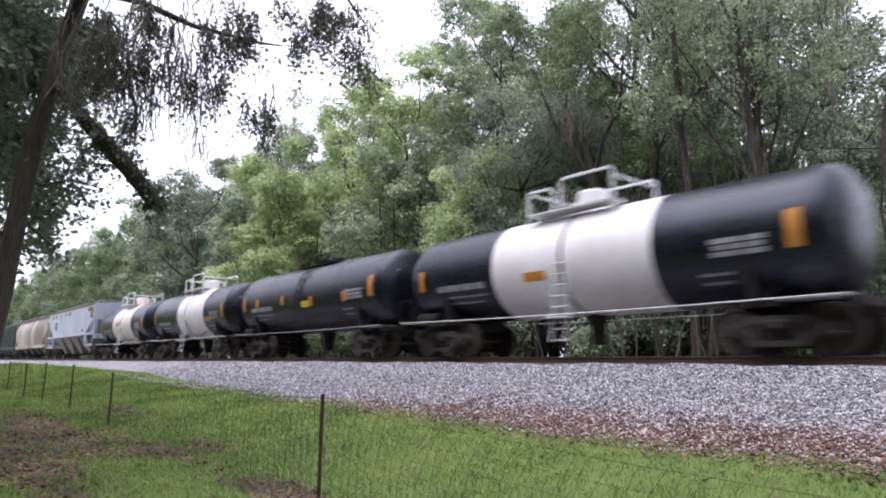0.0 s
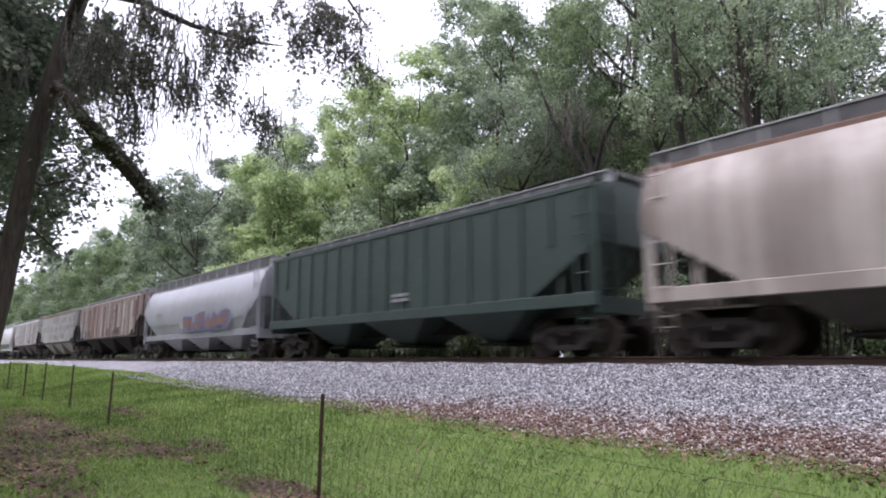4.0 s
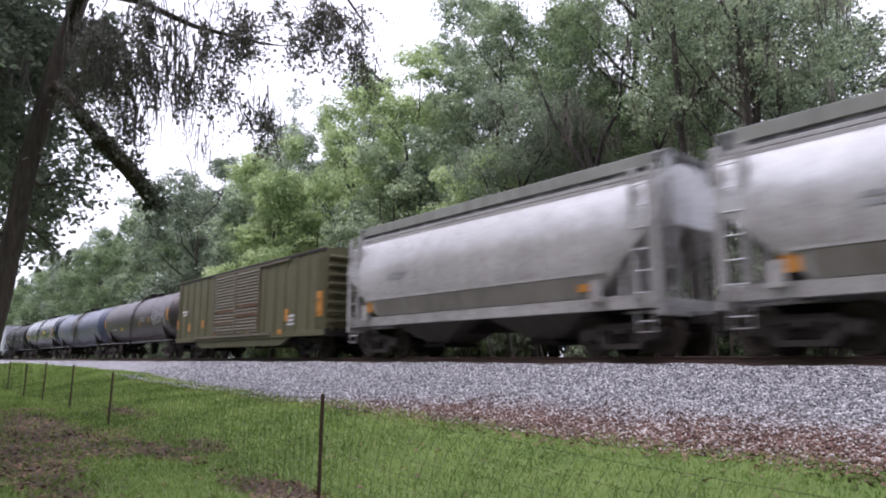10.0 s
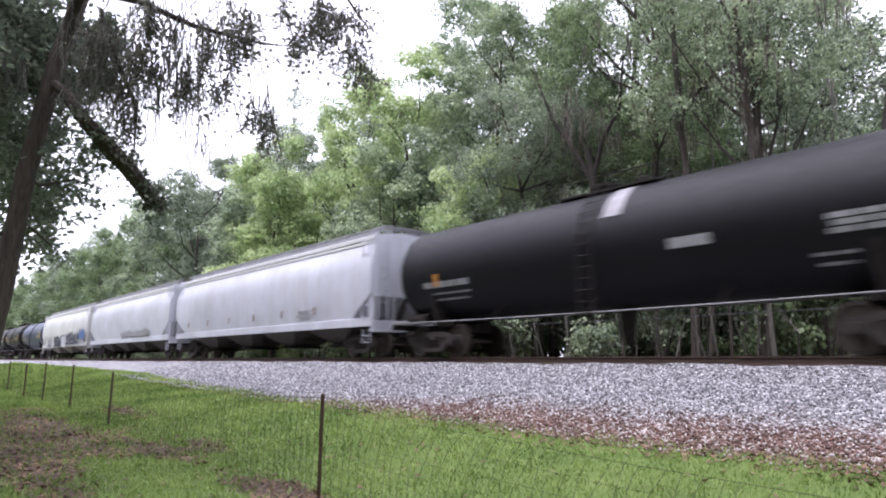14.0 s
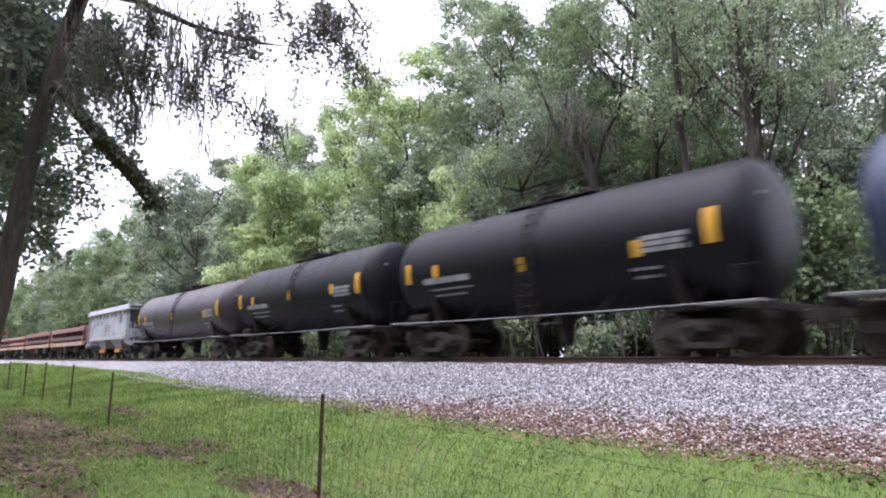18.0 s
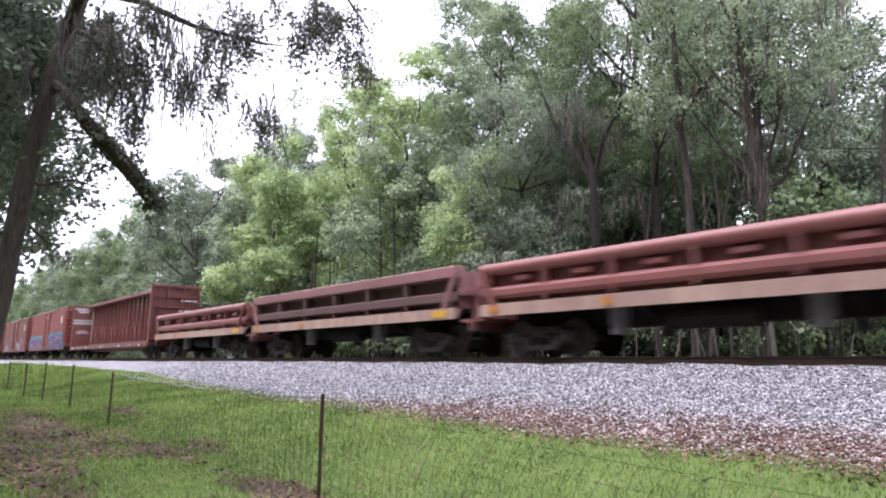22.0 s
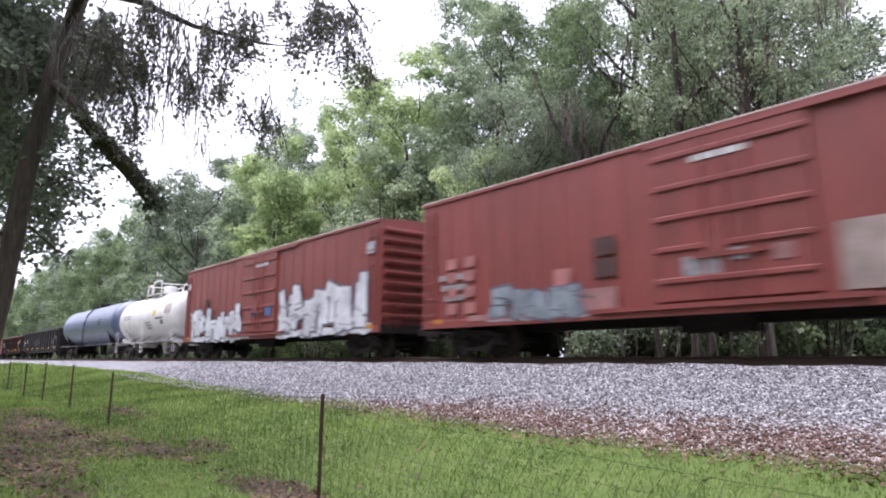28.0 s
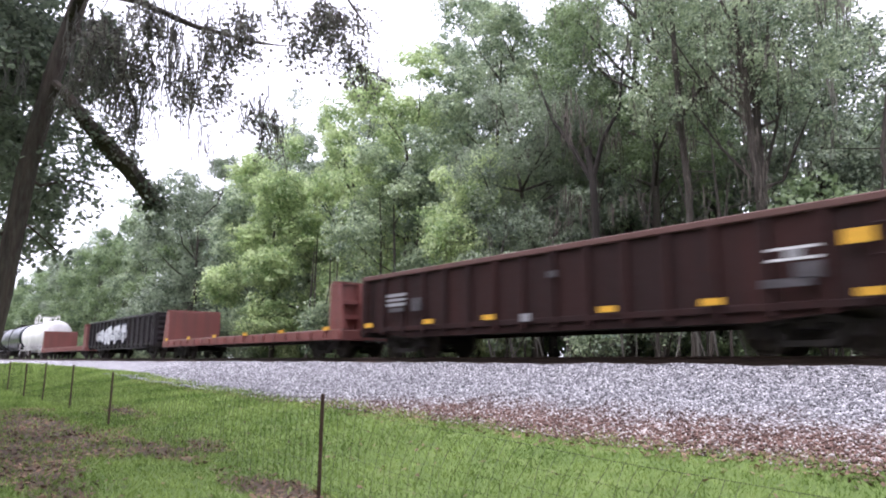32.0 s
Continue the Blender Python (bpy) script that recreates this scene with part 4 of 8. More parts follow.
# long curtains of moss: place of the top, length
for x, y, z, L in ((-8.6, 1.9, 5.55, 0.85), (-8.6, 2.05, 5.3, 1.0), (-8.5, 2.17, 5.25, 0.85), (-8.6, 2.42, 6.0, 1.2), (-8.55, 2.52, 5.7, 1.1), (-8.6, 2.6, 5.5, 0.9), (-8.5, 2.78, 5.3, 0.8), (-8.3, 2.85, 5.8, 0.7),
                   (-9.0, 1.75, 5.9, 0.9), (-8.8, 1.95, 6.05, 0.8), (-8.3, 2.2, 6.1, 0.8), (-8.2, 2.5, 6.0, 0.6), (-9.2, 1.6, 5.5, 0.7), (-9.4, 1.62, 4.95, 0.5), (-8.0, 3.0, 6.0, 0.55), (-7.7, 3.35, 5.0, 0.5), (-9.3, 1.5, 6.0, 0.9), (-9.9, 1.0, 5.6, 0.8)):
    ms = link("moss_curtain", mesh_quads("moss_curtain", moss_strands(lrng.normal(size=(4, 3)) * np.array([0.05, 0.06, 0.1]), lrng, L * 0.2, L, 0.010, 8), MOSS), near_tree, "long grey hanging moss", Matrix.Translation(Vector((x, y, z)) - NEAR))
    tagged(ms, kind="stuff")
    part("twig", Shape().tube([(-0.1, 0.02, 0.16), (0, 0, 0.05), (0.01, 0, -0.3 * L)], [0.007, 0.006, 0.003], 3), BARK_NEAR, ms)
    SWAYING.append((ms, Vector((x, y, z)) - NEAR, 1.5))

PALE = bark("bark_pale", (0.055, 0.048, 0.042), (0.15, 0.135, 0.115), 0.3)
for i, (x, r) in enumerate(((-7.55, 0.13), (-9.9, 0.07), (-9.1, 0.06), (-12.5, 0.08), (-14.6, 0.10), (-17.5, 0.07))):
    t = part("slender_trunk", sapling(120 + i, 4.6 + 0.5 * (i % 3), r * 0.6), PALE, None, smooth=True, m=at_ground(x, 18.4 + 0.3 * (i % 2)))
    tagged(t, "pale slender trunk beside the rail bed", "tree trunk", "pale trunks beside the rail bed")
for i in range(16):
    t = part("dry_stem", sapling(150 + i % 5, 1.6 + 0.3 * (i % 4), 0.022 + 0.008 * (i % 3)), PALE, None, smooth=True, m=at_ground(-5.6 - 0.83 * i - 0.3 * (i % 3), 17.9 + 0.25 * (i % 2), 70 * i))
    tagged(t, "pale dry stem at the foot of the wood", "stem", "dry stems beside the rail bed")


# ---- railway cars: x forward, y across (the near side is -y), z from the top of the rail ----
TRUCK_IRON = paint("truck_iron", (0.036, 0.028, 0.024), 0.3, 0.5, 0.8, (0.06, 0.036, 0.026), (0.02, 0.018, 0.017))
WHEEL_STEEL = plain("wheel_steel", (0.055, 0.042, 0.036), 0.6, 0.35, vary=0.3)
TREAD = plain("bright_tread", (0.35, 0.33, 0.31), 0.35, 0.9)
UNDER = plain("underframe_black", (0.024, 0.020, 0.018), 0.85, spec=0.2, vary=0.3)
GRATE = plain("galvanised_grating", (0.34, 0.34, 0.34), 0.5, 0.25)
COAMING = plain("coaming_grey", (0.11, 0.108, 0.11), 0.7, 0.1, vary=0.35, scale=2)
LETTER_W = plain("lettering_white", (0.62, 0.62, 0.62), 0.6, vary=0.15)
LETTER_G = plain("lettering_grey", (0.27, 0.27, 0.28), 0.6, vary=0.2)
LETTER_B = plain("lettering_black", (0.035, 0.037, 0.045), 0.6, vary=0.2)
REFLECT = plain("reflector_orange", (0.50, 0.21, 0.035), 0.45, vary=0.3, scale=3)
YELLOW = plain("tag_yellow", (0.62, 0.46, 0.06), 0.5, vary=0.12)
CYL_GREY = plain("cylinder_grey", (0.13, 0.12, 0.115), 0.7, vary=0.35, scale=3)
RUSTY = plain("rust_brown", (0.16, 0.075, 0.045), 0.85, vary=0.35)
SPINNING = []
WHEEL_R = 0.483


def wheelset_mesh():
    s = Shape()
    for sg in (-1, 1):
        w = [(0.675, 0.12), (0.675, 0.51), (0.70, 0.51), (0.715, 0.488), (0.80, 0.480), (0.805, 0.42), (0.765, 0.38), (0.75, 0.2), (0.80, 0.15), (0.80, 0.09)]
        s.lathe([(sg * a, r) for a, r in w], 24, "y")
    s.lathe([(-1.08, 0.075), (-0.8, 0.085), (0.8, 0.085), (1.08, 0.075)], 10, "y")
    for a in range(3):
        t = a * math.tau / 3
        for sg in (-1, 1):
            s.box(0.22 * math.cos(t) - 0.03, 0.22 * math.cos(t) + 0.03, sg * 0.775 - 0.012, sg * 0.775 + 0.012, 0.22 * math.sin(t) - 0.03, 0.22 * math.sin(t) + 0.03)
    return s.mesh("wheelset", WHEEL_STEEL, True)


def side_frame_mesh():
    s = Shape()
    top = [(-1.12, 0.50), (-1.10, 0.62), (-0.72, 0.66), (-0.48, 0.76), (0.48, 0.76), (0.72, 0.66), (1.10, 0.62), (1.12, 0.50), (0.74, 0.52), (0.42, 0.61), (-0.42, 0.61), (-0.74, 0.52)]
    low = [(-0.76, 0.53), (-0.60, 0.55), (-0.36, 0.29), (0.36, 0.29), (0.60, 0.55), (0.76, 0.53), (0.50, 0.17), (-0.50, 0.17)]
    s.prism(top, -0.07, 0.07).prism(low, -0.07, 0.07)
    for sg in (-1, 1):
        s.box(sg * 0.40 - 0.05, sg * 0.40 + 0.05, -0.06, 0.06, 0.25, 0.68)
        s.box(sg * 0.89 - 0.17, sg * 0.89 + 0.17, -0.08, 0.08, 0.34, 0.60, 0.03)
    return s.mesh("side_frame", TRUCK_IRON)


def spring_mesh():
    s = Shape()
    for x in (-0.2, 0.0, 0.2):
        s.tube([(x + 0.075 * math.cos(i * 1.05), 0.075 * math.sin(i * 1.05), 0.30 + 0.26 * i / 30) for i in range(31)], 0.014, 4)
    return s.mesh("spring_nest", TRUCK_IRON)


MESH = {"wheelset": wheelset_mesh(), "frame": side_frame_mesh(), "spring": spring_mesh(),
        "bolster": Shape().box(-0.2, 0.2, -1.12, 1.12, 0.5, 0.68, 0.03).box(-0.26, 0.26, -0.3, 0.3, 0.60, 0.80, 0.02).mesh("truck", TRUCK_IRON),
        "cap": Shape().lathe([(-0.06, 0.10), (0.0, 0.11), (0.02, 0.05)], 12, "y").mesh("bearing_cap", TRUCK_IRON, True)}
s = Shape().box(-0.9, 0, -0.08, 0.08, -0.1, 0.1, 0.02)
s.prism([(0, -0.16), (0.22, -0.19), (0.34, -0.05), (0.30, 0.08), (0.2, 0.02), (0.16, 0.13), (0.02, 0.17)], -0.16, 0.16, "z")
s.tube([(0.05, -0.2, 0.0), (0.12, -0.42, -0.16), (0.3, -0.4, -0.3), (0.45, -0.3, -0.28)], 0.03, 6)
MESH["coupler"] = s.mesh("coupler", TRUCK_IRON)


def truck(car, x):
    t = link("truck", MESH["bolster"], car, m=pose(x, 0, 0))
    for sg in (-1, 1):
        link("side_frame", MESH["frame"], t, m=pose(0, sg * 1.0, 0))
        link("spring_nest", MESH["spring"], t, m=pose(0, sg * 1.0, 0))
    for a in (-0.89, 0.89):
        w = link("wheelset", MESH["wheelset"], t, m=pose(a, 0, WHEEL_R))
        SPINNING.append((w, a))
        link("bearing_cap", MESH["cap"], t, m=pose(a, -1.09, WHEEL_R))
    return t


def running_gear(car, L, pitch, centres, x_end=None):
    """Two trucks, two couplers, centre sill, brake gear."""
    for sg in (-1, 1):
        truck(car, sg * centres / 2)
        e = (x_end or L / 2)
        link("coupler", MESH["coupler"], car, m=pose(sg * (pitch / 2 - 0.2), 0, 0.82, 0, 0, 0 if sg > 0 else 180))
    return car


def car_root(name, label, category="freight car"):
    r = tagged(new(name), label, category, "cars of the freight train")
    return r


_ladders = {}


def ladder_mesh(h, w, step, mat, axis="x"):
    key = (round(h, 2), round(w, 2), step, mat.name, axis)
    if key not in _ladders:
        s = Shape()
        n = max(2, int(h / step))
        for sg in (-1, 1):
            if axis == "x":
                s.box(sg * w / 2 - 0.025, sg * w / 2 + 0.025, -0.03, 0.01, 0, h)
            else:
                s.box(-0.01, 0.03, sg * w / 2 - 0.025, sg * w / 2 + 0.025, 0, h)
        for i in range(n):
            z = (i + 0.5) * h / n
            s.tube([(-w / 2, -0.05, z), (w / 2, -0.05, z)] if axis == "x" else [(0.05, -w / 2, z), (0.05, w / 2, z)], 0.014, 5)
        _ladders[key] = s.mesh("ladder", mat)
    return _ladders[key]


def bars(car, x, z, y, rows, mat, label="", name="lettering", step=0.16, h=0.1, rng=None, word=0.28):
    """Writing that cannot be read: rows of short bars, each row as long as its line."""
    s = Shape()
    rng = rng or random.Random(int(abs(x) * 100 + abs(z) * 37) + len(rows))
    for i, w in enumerate(rows):
        p = x - w / 2
        while p < x + w / 2 - 0.04:
            q = min(x + w / 2, p + word * rng.uniform(0.5, 1.2))
            s.box(p, q, y - 0.006, y - 0.002, z - i * step - h, z - i * step)
            p = q + 0.05
    return part(name, s, mat, car, label)


def tag(car, x, z, y, w, h, mat, label="", name="reflector"):
    return part(name, Shape().box(x - w / 2, x + w / 2, y - 0.008, y - 0.003, z - h / 2, z + h / 2), mat, car, label)


# ---- tank cars ----
def tank_car(label, pitch, R, cz, shell, mats, white_top=False, rail_mat=None, seed=0, dome="low", marks=(), shell_bits=None):
    """mats: shell material, or (front, band, rear, band centre, band width) for a car with a painted belt."""
    car = car_root("tank_car", label)
    head = 0.55
    L = shell
    dark = mats if rail_mat is mats else UNDER
    rail_mat = rail_mat or LETTER_G
    hp = [(0.0, R), (0.12, R * 0.985), (0.28, R * 0.92), (0.42, R * 0.78), (0.51, R * 0.52), (0.55, R * 0.22), (0.555, 0.02)]
    if isinstance(mats, tuple):
        front, band, rear, bc, bw = mats
        x0, x1 = bc - bw / 2, bc + bw / 2
        segs = [("shell", x1, L / 2, front), ("belt", x0, x1, band), ("shell", -L / 2, x0, rear)]
    else:
        front = rear = mats
        segs = [("shell", -L / 2, L / 2, mats)]
    for nm, a, b, mt in segs:
        s = Shape()
        rr = R + (0.004 if nm == "belt" else 0)
        s.lathe([(a, rr), ((a + b) / 2, rr), (b, rr)], 48, "x", (0, 0, cz))
        part(nm, s, mt, car, smooth=True)
    for sg, mt in ((1, front), (-1, rear)):
        s = Shape()
        s.lathe([(sg * (L / 2 - 0.01 + a), r) for a, r in hp], 48, "x", (0, 0, cz))
        part("head", s, mt, car, smooth=True)
        hl = Shape()
        for i in range(3):
            hl.box(min(sg * (L / 2 + 0.40), sg * (L / 2 + 0.46)), max(sg * (L / 2 + 0.40), sg * (L / 2 + 0.46)), -R * 0.55, -R * 0.12 + 0.08 * i, cz + R * 0.36 - 0.14 * i, cz + R * 0.36 - 0.14 * i + 0.08)
        part("lettering", hl, LETTER_G, car)
        # weld ring
        part("weld_seam", Shape().lathe([(sg * (L / 2 - 0.05), R + 0.002), (sg * (L / 2 - 0.02), R + 0.010), (sg * (L / 2 + 0.01), R + 0.002)], 48, "x", (0, 0, cz)), mt, car)
    for x in (-L / 4, 0, L / 4):
        part("weld_seam", Shape().lathe([(x - 0.05, R + 0.005), (x, R + 0.012), (x + 0.05, R + 0.005)], 48, "x", (0, 0, cz)), front if x > 0 else rear, car)
    end = pitch / 2 - 0.55
    for sg in (-1, 1):
        s = Shape()
        s.box(min(sg * (L / 2 - 2.2), sg * end), max(sg * (L / 2 - 2.2), sg * end), -0.33, 0.33, 0.72, 1.02, 0.02)
        s.box(sg * end - 0.08, sg * end + 0.08, -1.45, 1.45, 0.86, 1.04, 0.02)
        part("end_sill", s, dark, car)
        x = sg * (L / 2 - 1.25)
        s = Shape().prism([(-1.1, 1.0), (1.1, 1.0), (R * 0.92, cz - R * 0.42), (R * 0.5, cz - R * 0.86), (-R * 0.5, cz - R * 0.86), (-R * 0.92, cz - R * 0.42)], x - 0.08, x + 0.08, "x")
        s.box(x - 0.4, x + 0.4, -0.9, 0.9, 0.95, 1.08)
        part("saddle", s, dark, car)
        for y in (-1.5, 1.5):
            part("walkway", Shape().box(min(sg * (L / 2 - 0.7), sg * end), max(sg * (L / 2 - 0.7), sg * end), min(y, y * 0.53), max(y, y * 0.53), 1.02, 1.06), GRATE, car)
            s = Shape()
            s.tube([(sg * end, y, 1.05), (sg * end, y, 1.75), (sg * (end - 0.55), y, 1.75), (sg * (end - 0.55), y, 1.05)], 0.016, 6)
            s.tube([(sg * end, y, 0.95), (sg * end, y, 0.4), (sg * (end - 0.4), y, 0.4), (sg * (end - 0.4), y, 0.95)], 0.016, 6)
            part("corner_handrail", s, rail_mat if rail_mat is front else UNDER, car)
    for y in (-1.53, 1.53):
        s = Shape()
        s.tube([(-end + 0.05, y, 1.06), (-end * 0.5, y, 1.02), (0, y, 1.01), (end * 0.5, y, 1.02), (end - 0.05, y, 1.06)], 0.015, 6)
        for i in range(5):
            x = -L / 2 + 0.8 + i * (L - 1.6) / 4
            part("handrail_bracket", Shape().tube([(x, y, 1.02), (x, y * 0.62, cz - R * 0.76)], 0.016, 5), UNDER, car)
        part("side_handrail", s, rail_mat, car)
    if dome == "cage":
        top = cz + R
        s = Shape().lathe([(-0.1, 0.42), (0.0, 0.42), (0.50, 0.42), (0.56, 0.36), (0.58, 0.05)], 24, "z", (0.1, 0, top))
        part("protective_housing", s, mats[1] if isinstance(mats, tuple) else mats, car, smooth=True)
        X, Y = 1.35, 0.95
        cage = LETTER_W if isinstance(mats, tuple) else mats
        for y in (-Y, Y):
            s = Shape().tube([(-X, y, top - 0.3), (-X, y, top + 0.5), (-X, y, top + 0.62), (-0.62, y, top + 0.62), (-0.5, y, top + 0.5), (-0.5, y, top - 0.1)], 0.04, 8)
            part("platform_railing", s, cage, car, smooth=True)
            s = Shape().tube([(-0.25, y, top - 0.1), (-0.25, y, top + 0.72), (-0.15, y, top + 0.8), (X - 0.1, y, top + 0.8), (X, y, top + 0.72), (X, y, top - 0.3)], 0.04, 8)
            part("platform_railing", s, cage, car, smooth=True)
        for x in (-X, X):
            part("end_railing", Shape().tube([(x, -Y, top + 0.6), (x, Y, top + 0.6)], 0.035, 8), cage, car, smooth=True)
        part("platform_deck", Shape().box(-X, X, -Y - 0.1, -0.45, top - 0.03, top + 0.01).box(-X, X, 0.45, Y + 0.1, top - 0.03, top + 0.01), LETTER_W if isinstance(mats, tuple) else mats, car)
        s = Shape()
        for x in (-0.22, 0.22):
            s.tube([(x, -R - 0.05, cz - 0.1), (x, -R - 0.06, 0.95), (x, -1.52, 0.35)], 0.022, 5)
        for i in range(8):
            z = 0.4 + i * 0.27
            y = -R - 0.06 if z < cz else -math.sqrt(max(0.05, (R + 0.06) ** 2 - (z - cz) ** 2))
            s.tube([(-0.22, y, z), (0.22, y, z)], 0.018, 5)
        s.box(-0.3, 0.3, -1.62, -1.3, 0.93, 0.97)
        part("side_ladder", s, LETTER_W if isinstance(mats, tuple) else mats, car)
    else:
        top = cz + R
        part("manway", Shape().lathe([(-0.1, 0.36), (0.16, 0.36), (0.17, 0.42), (0.24, 0.42), (0.27, 0.3), (0.28, 0.03)], 20, "z", (-0.35, 0, top)), dark, car, smooth=True)
        part("valve_housing", Shape().lathe([(-0.1, 0.2), (0.22, 0.2), (0.26, 0.12), (0.27, 0.02)], 16, "z", (0.75, 0, top)), dark, car, smooth=True)
        s = Shape().box(-1.5, 1.5, -0.62, -0.36, top - 0.05, top - 0.01).box(-1.5, 1.5, 0.36, 0.62, top - 0.05, top - 0.01)
        for x in (-1.45, 1.45):
            for y in (-0.6, 0.6):
                s.tube([(x, y, top - 0.1), (x, y, top + 0.35)], 0.018, 5)
        for y in (-0.6, 0.6):
            s.tube([(-1.45, y, top + 0.35), (1.45, y, top + 0.35)], 0.018, 5)
        part("top_platform", s, dark, car)
        s = Shape()
        for x in (-0.2, 0.2):
            s.tube([(x, -0.6, top + 0.1), (x, -R * 0.82 - 0.06, cz + R * 0.60), (x, -R - 0.06, cz), (x, -R - 0.05, 0.95)], 0.022, 5)
        for i in range(11):
            z = 1.0 + i * 0.27
            if z < cz + R * 0.85:
                y = -R - 0.06 if z < cz else -math.sqrt(max(0.05, (R + 0.06) ** 2 - (z - cz) ** 2))
                s.tube([(-0.2, y, z), (0.2, y, z)], 0.014, 5)
        part("side_ladder", s, dark, car)
    part("outlet_valve", Shape().lathe([(0.30, 0.16), (0.5, 0.2), (cz - R + 0.05, 0.28)], 14, "z", (0.1, 0, 0)), dark, car)
    s = Shape()
    s.lathe([(-0.55, 0.17), (0.3, 0.17)], 12, "x", (-L / 2 + 0.4, -1.0, 1.18))
    part("air_reservoir", s, dark, car)
    # marks on the curved side: bent to it
    for x, z, w, h, mt, nm in marks:
        s = Shape()
        a0, a1 = math.asin(max(-1, min(1, (z - h / 2 - cz) / R))), math.asin(max(-1, min(1, (z + h / 2 - cz) / R)))
        n = max(1, int(h / 0.12))
        rr = R + 0.016
        pts = []
        for i in range(n + 1):
            t = a0 + (a1 - a0) * i / n
            pts += [(x - w / 2, -rr * math.cos(t), cz + rr * math.sin(t)), (x + w / 2, -rr * math.cos(t), cz + rr * math.sin(t))]
        s.add(pts, [(2 * i, 2 * i + 1, 2 * i + 3, 2 * i + 2) for i in range(n)])
        part(nm, s, mt, car)
    running_gear(car, L, pitch, pitch - 4.0)
    return car


def text_marks(x, z, rows, mat, step=0.17, h=0.1, seed=1, word=0.35):
    """Unreadable lettering on a tank: bars as marks."""
    rng = random.Random(seed)
    out = []
    for i, w in enumerate(rows):
        p = x - w / 2
        while p < x + w / 2 - 0.04:
            q = min(x + w / 2, p + word * rng.uniform(0.5, 1.3))
            out.append(((p + q) / 2, z - i * step, q - p, h, mat, "lettering"))
            p = q + 0.06
    return out


# ---- covered hoppers ----
def loft(xs, section):
    """A closed body through cross-sections (lists of (y, z)) at each x."""
    s = Shape()
    secs = [section(x) for x in xs]
    n = len(secs[0])
    v = [(x, y, z) for x, sec in zip(xs, secs) for y, z in sec]
    f = [(i * n + j, i * n + (j + 1) % n, (i + 1) * n + (j + 1) % n, (i + 1) * n + j) for i in range(len(xs) - 1) for j in range(n)]
    f += [tuple(range(n))[::-1], tuple((len(xs) - 1) * n + j for j in range(n))]
    return s.add(v, f)


COAM_SLATE = paint("coaming_slate", (0.34, 0.345, 0.37), 0.1, 0.3, 0.6)
COAM_PALE = paint("coaming_pale", (0.30, 0.305, 0.27), 0.15, 0.4, 0.6)


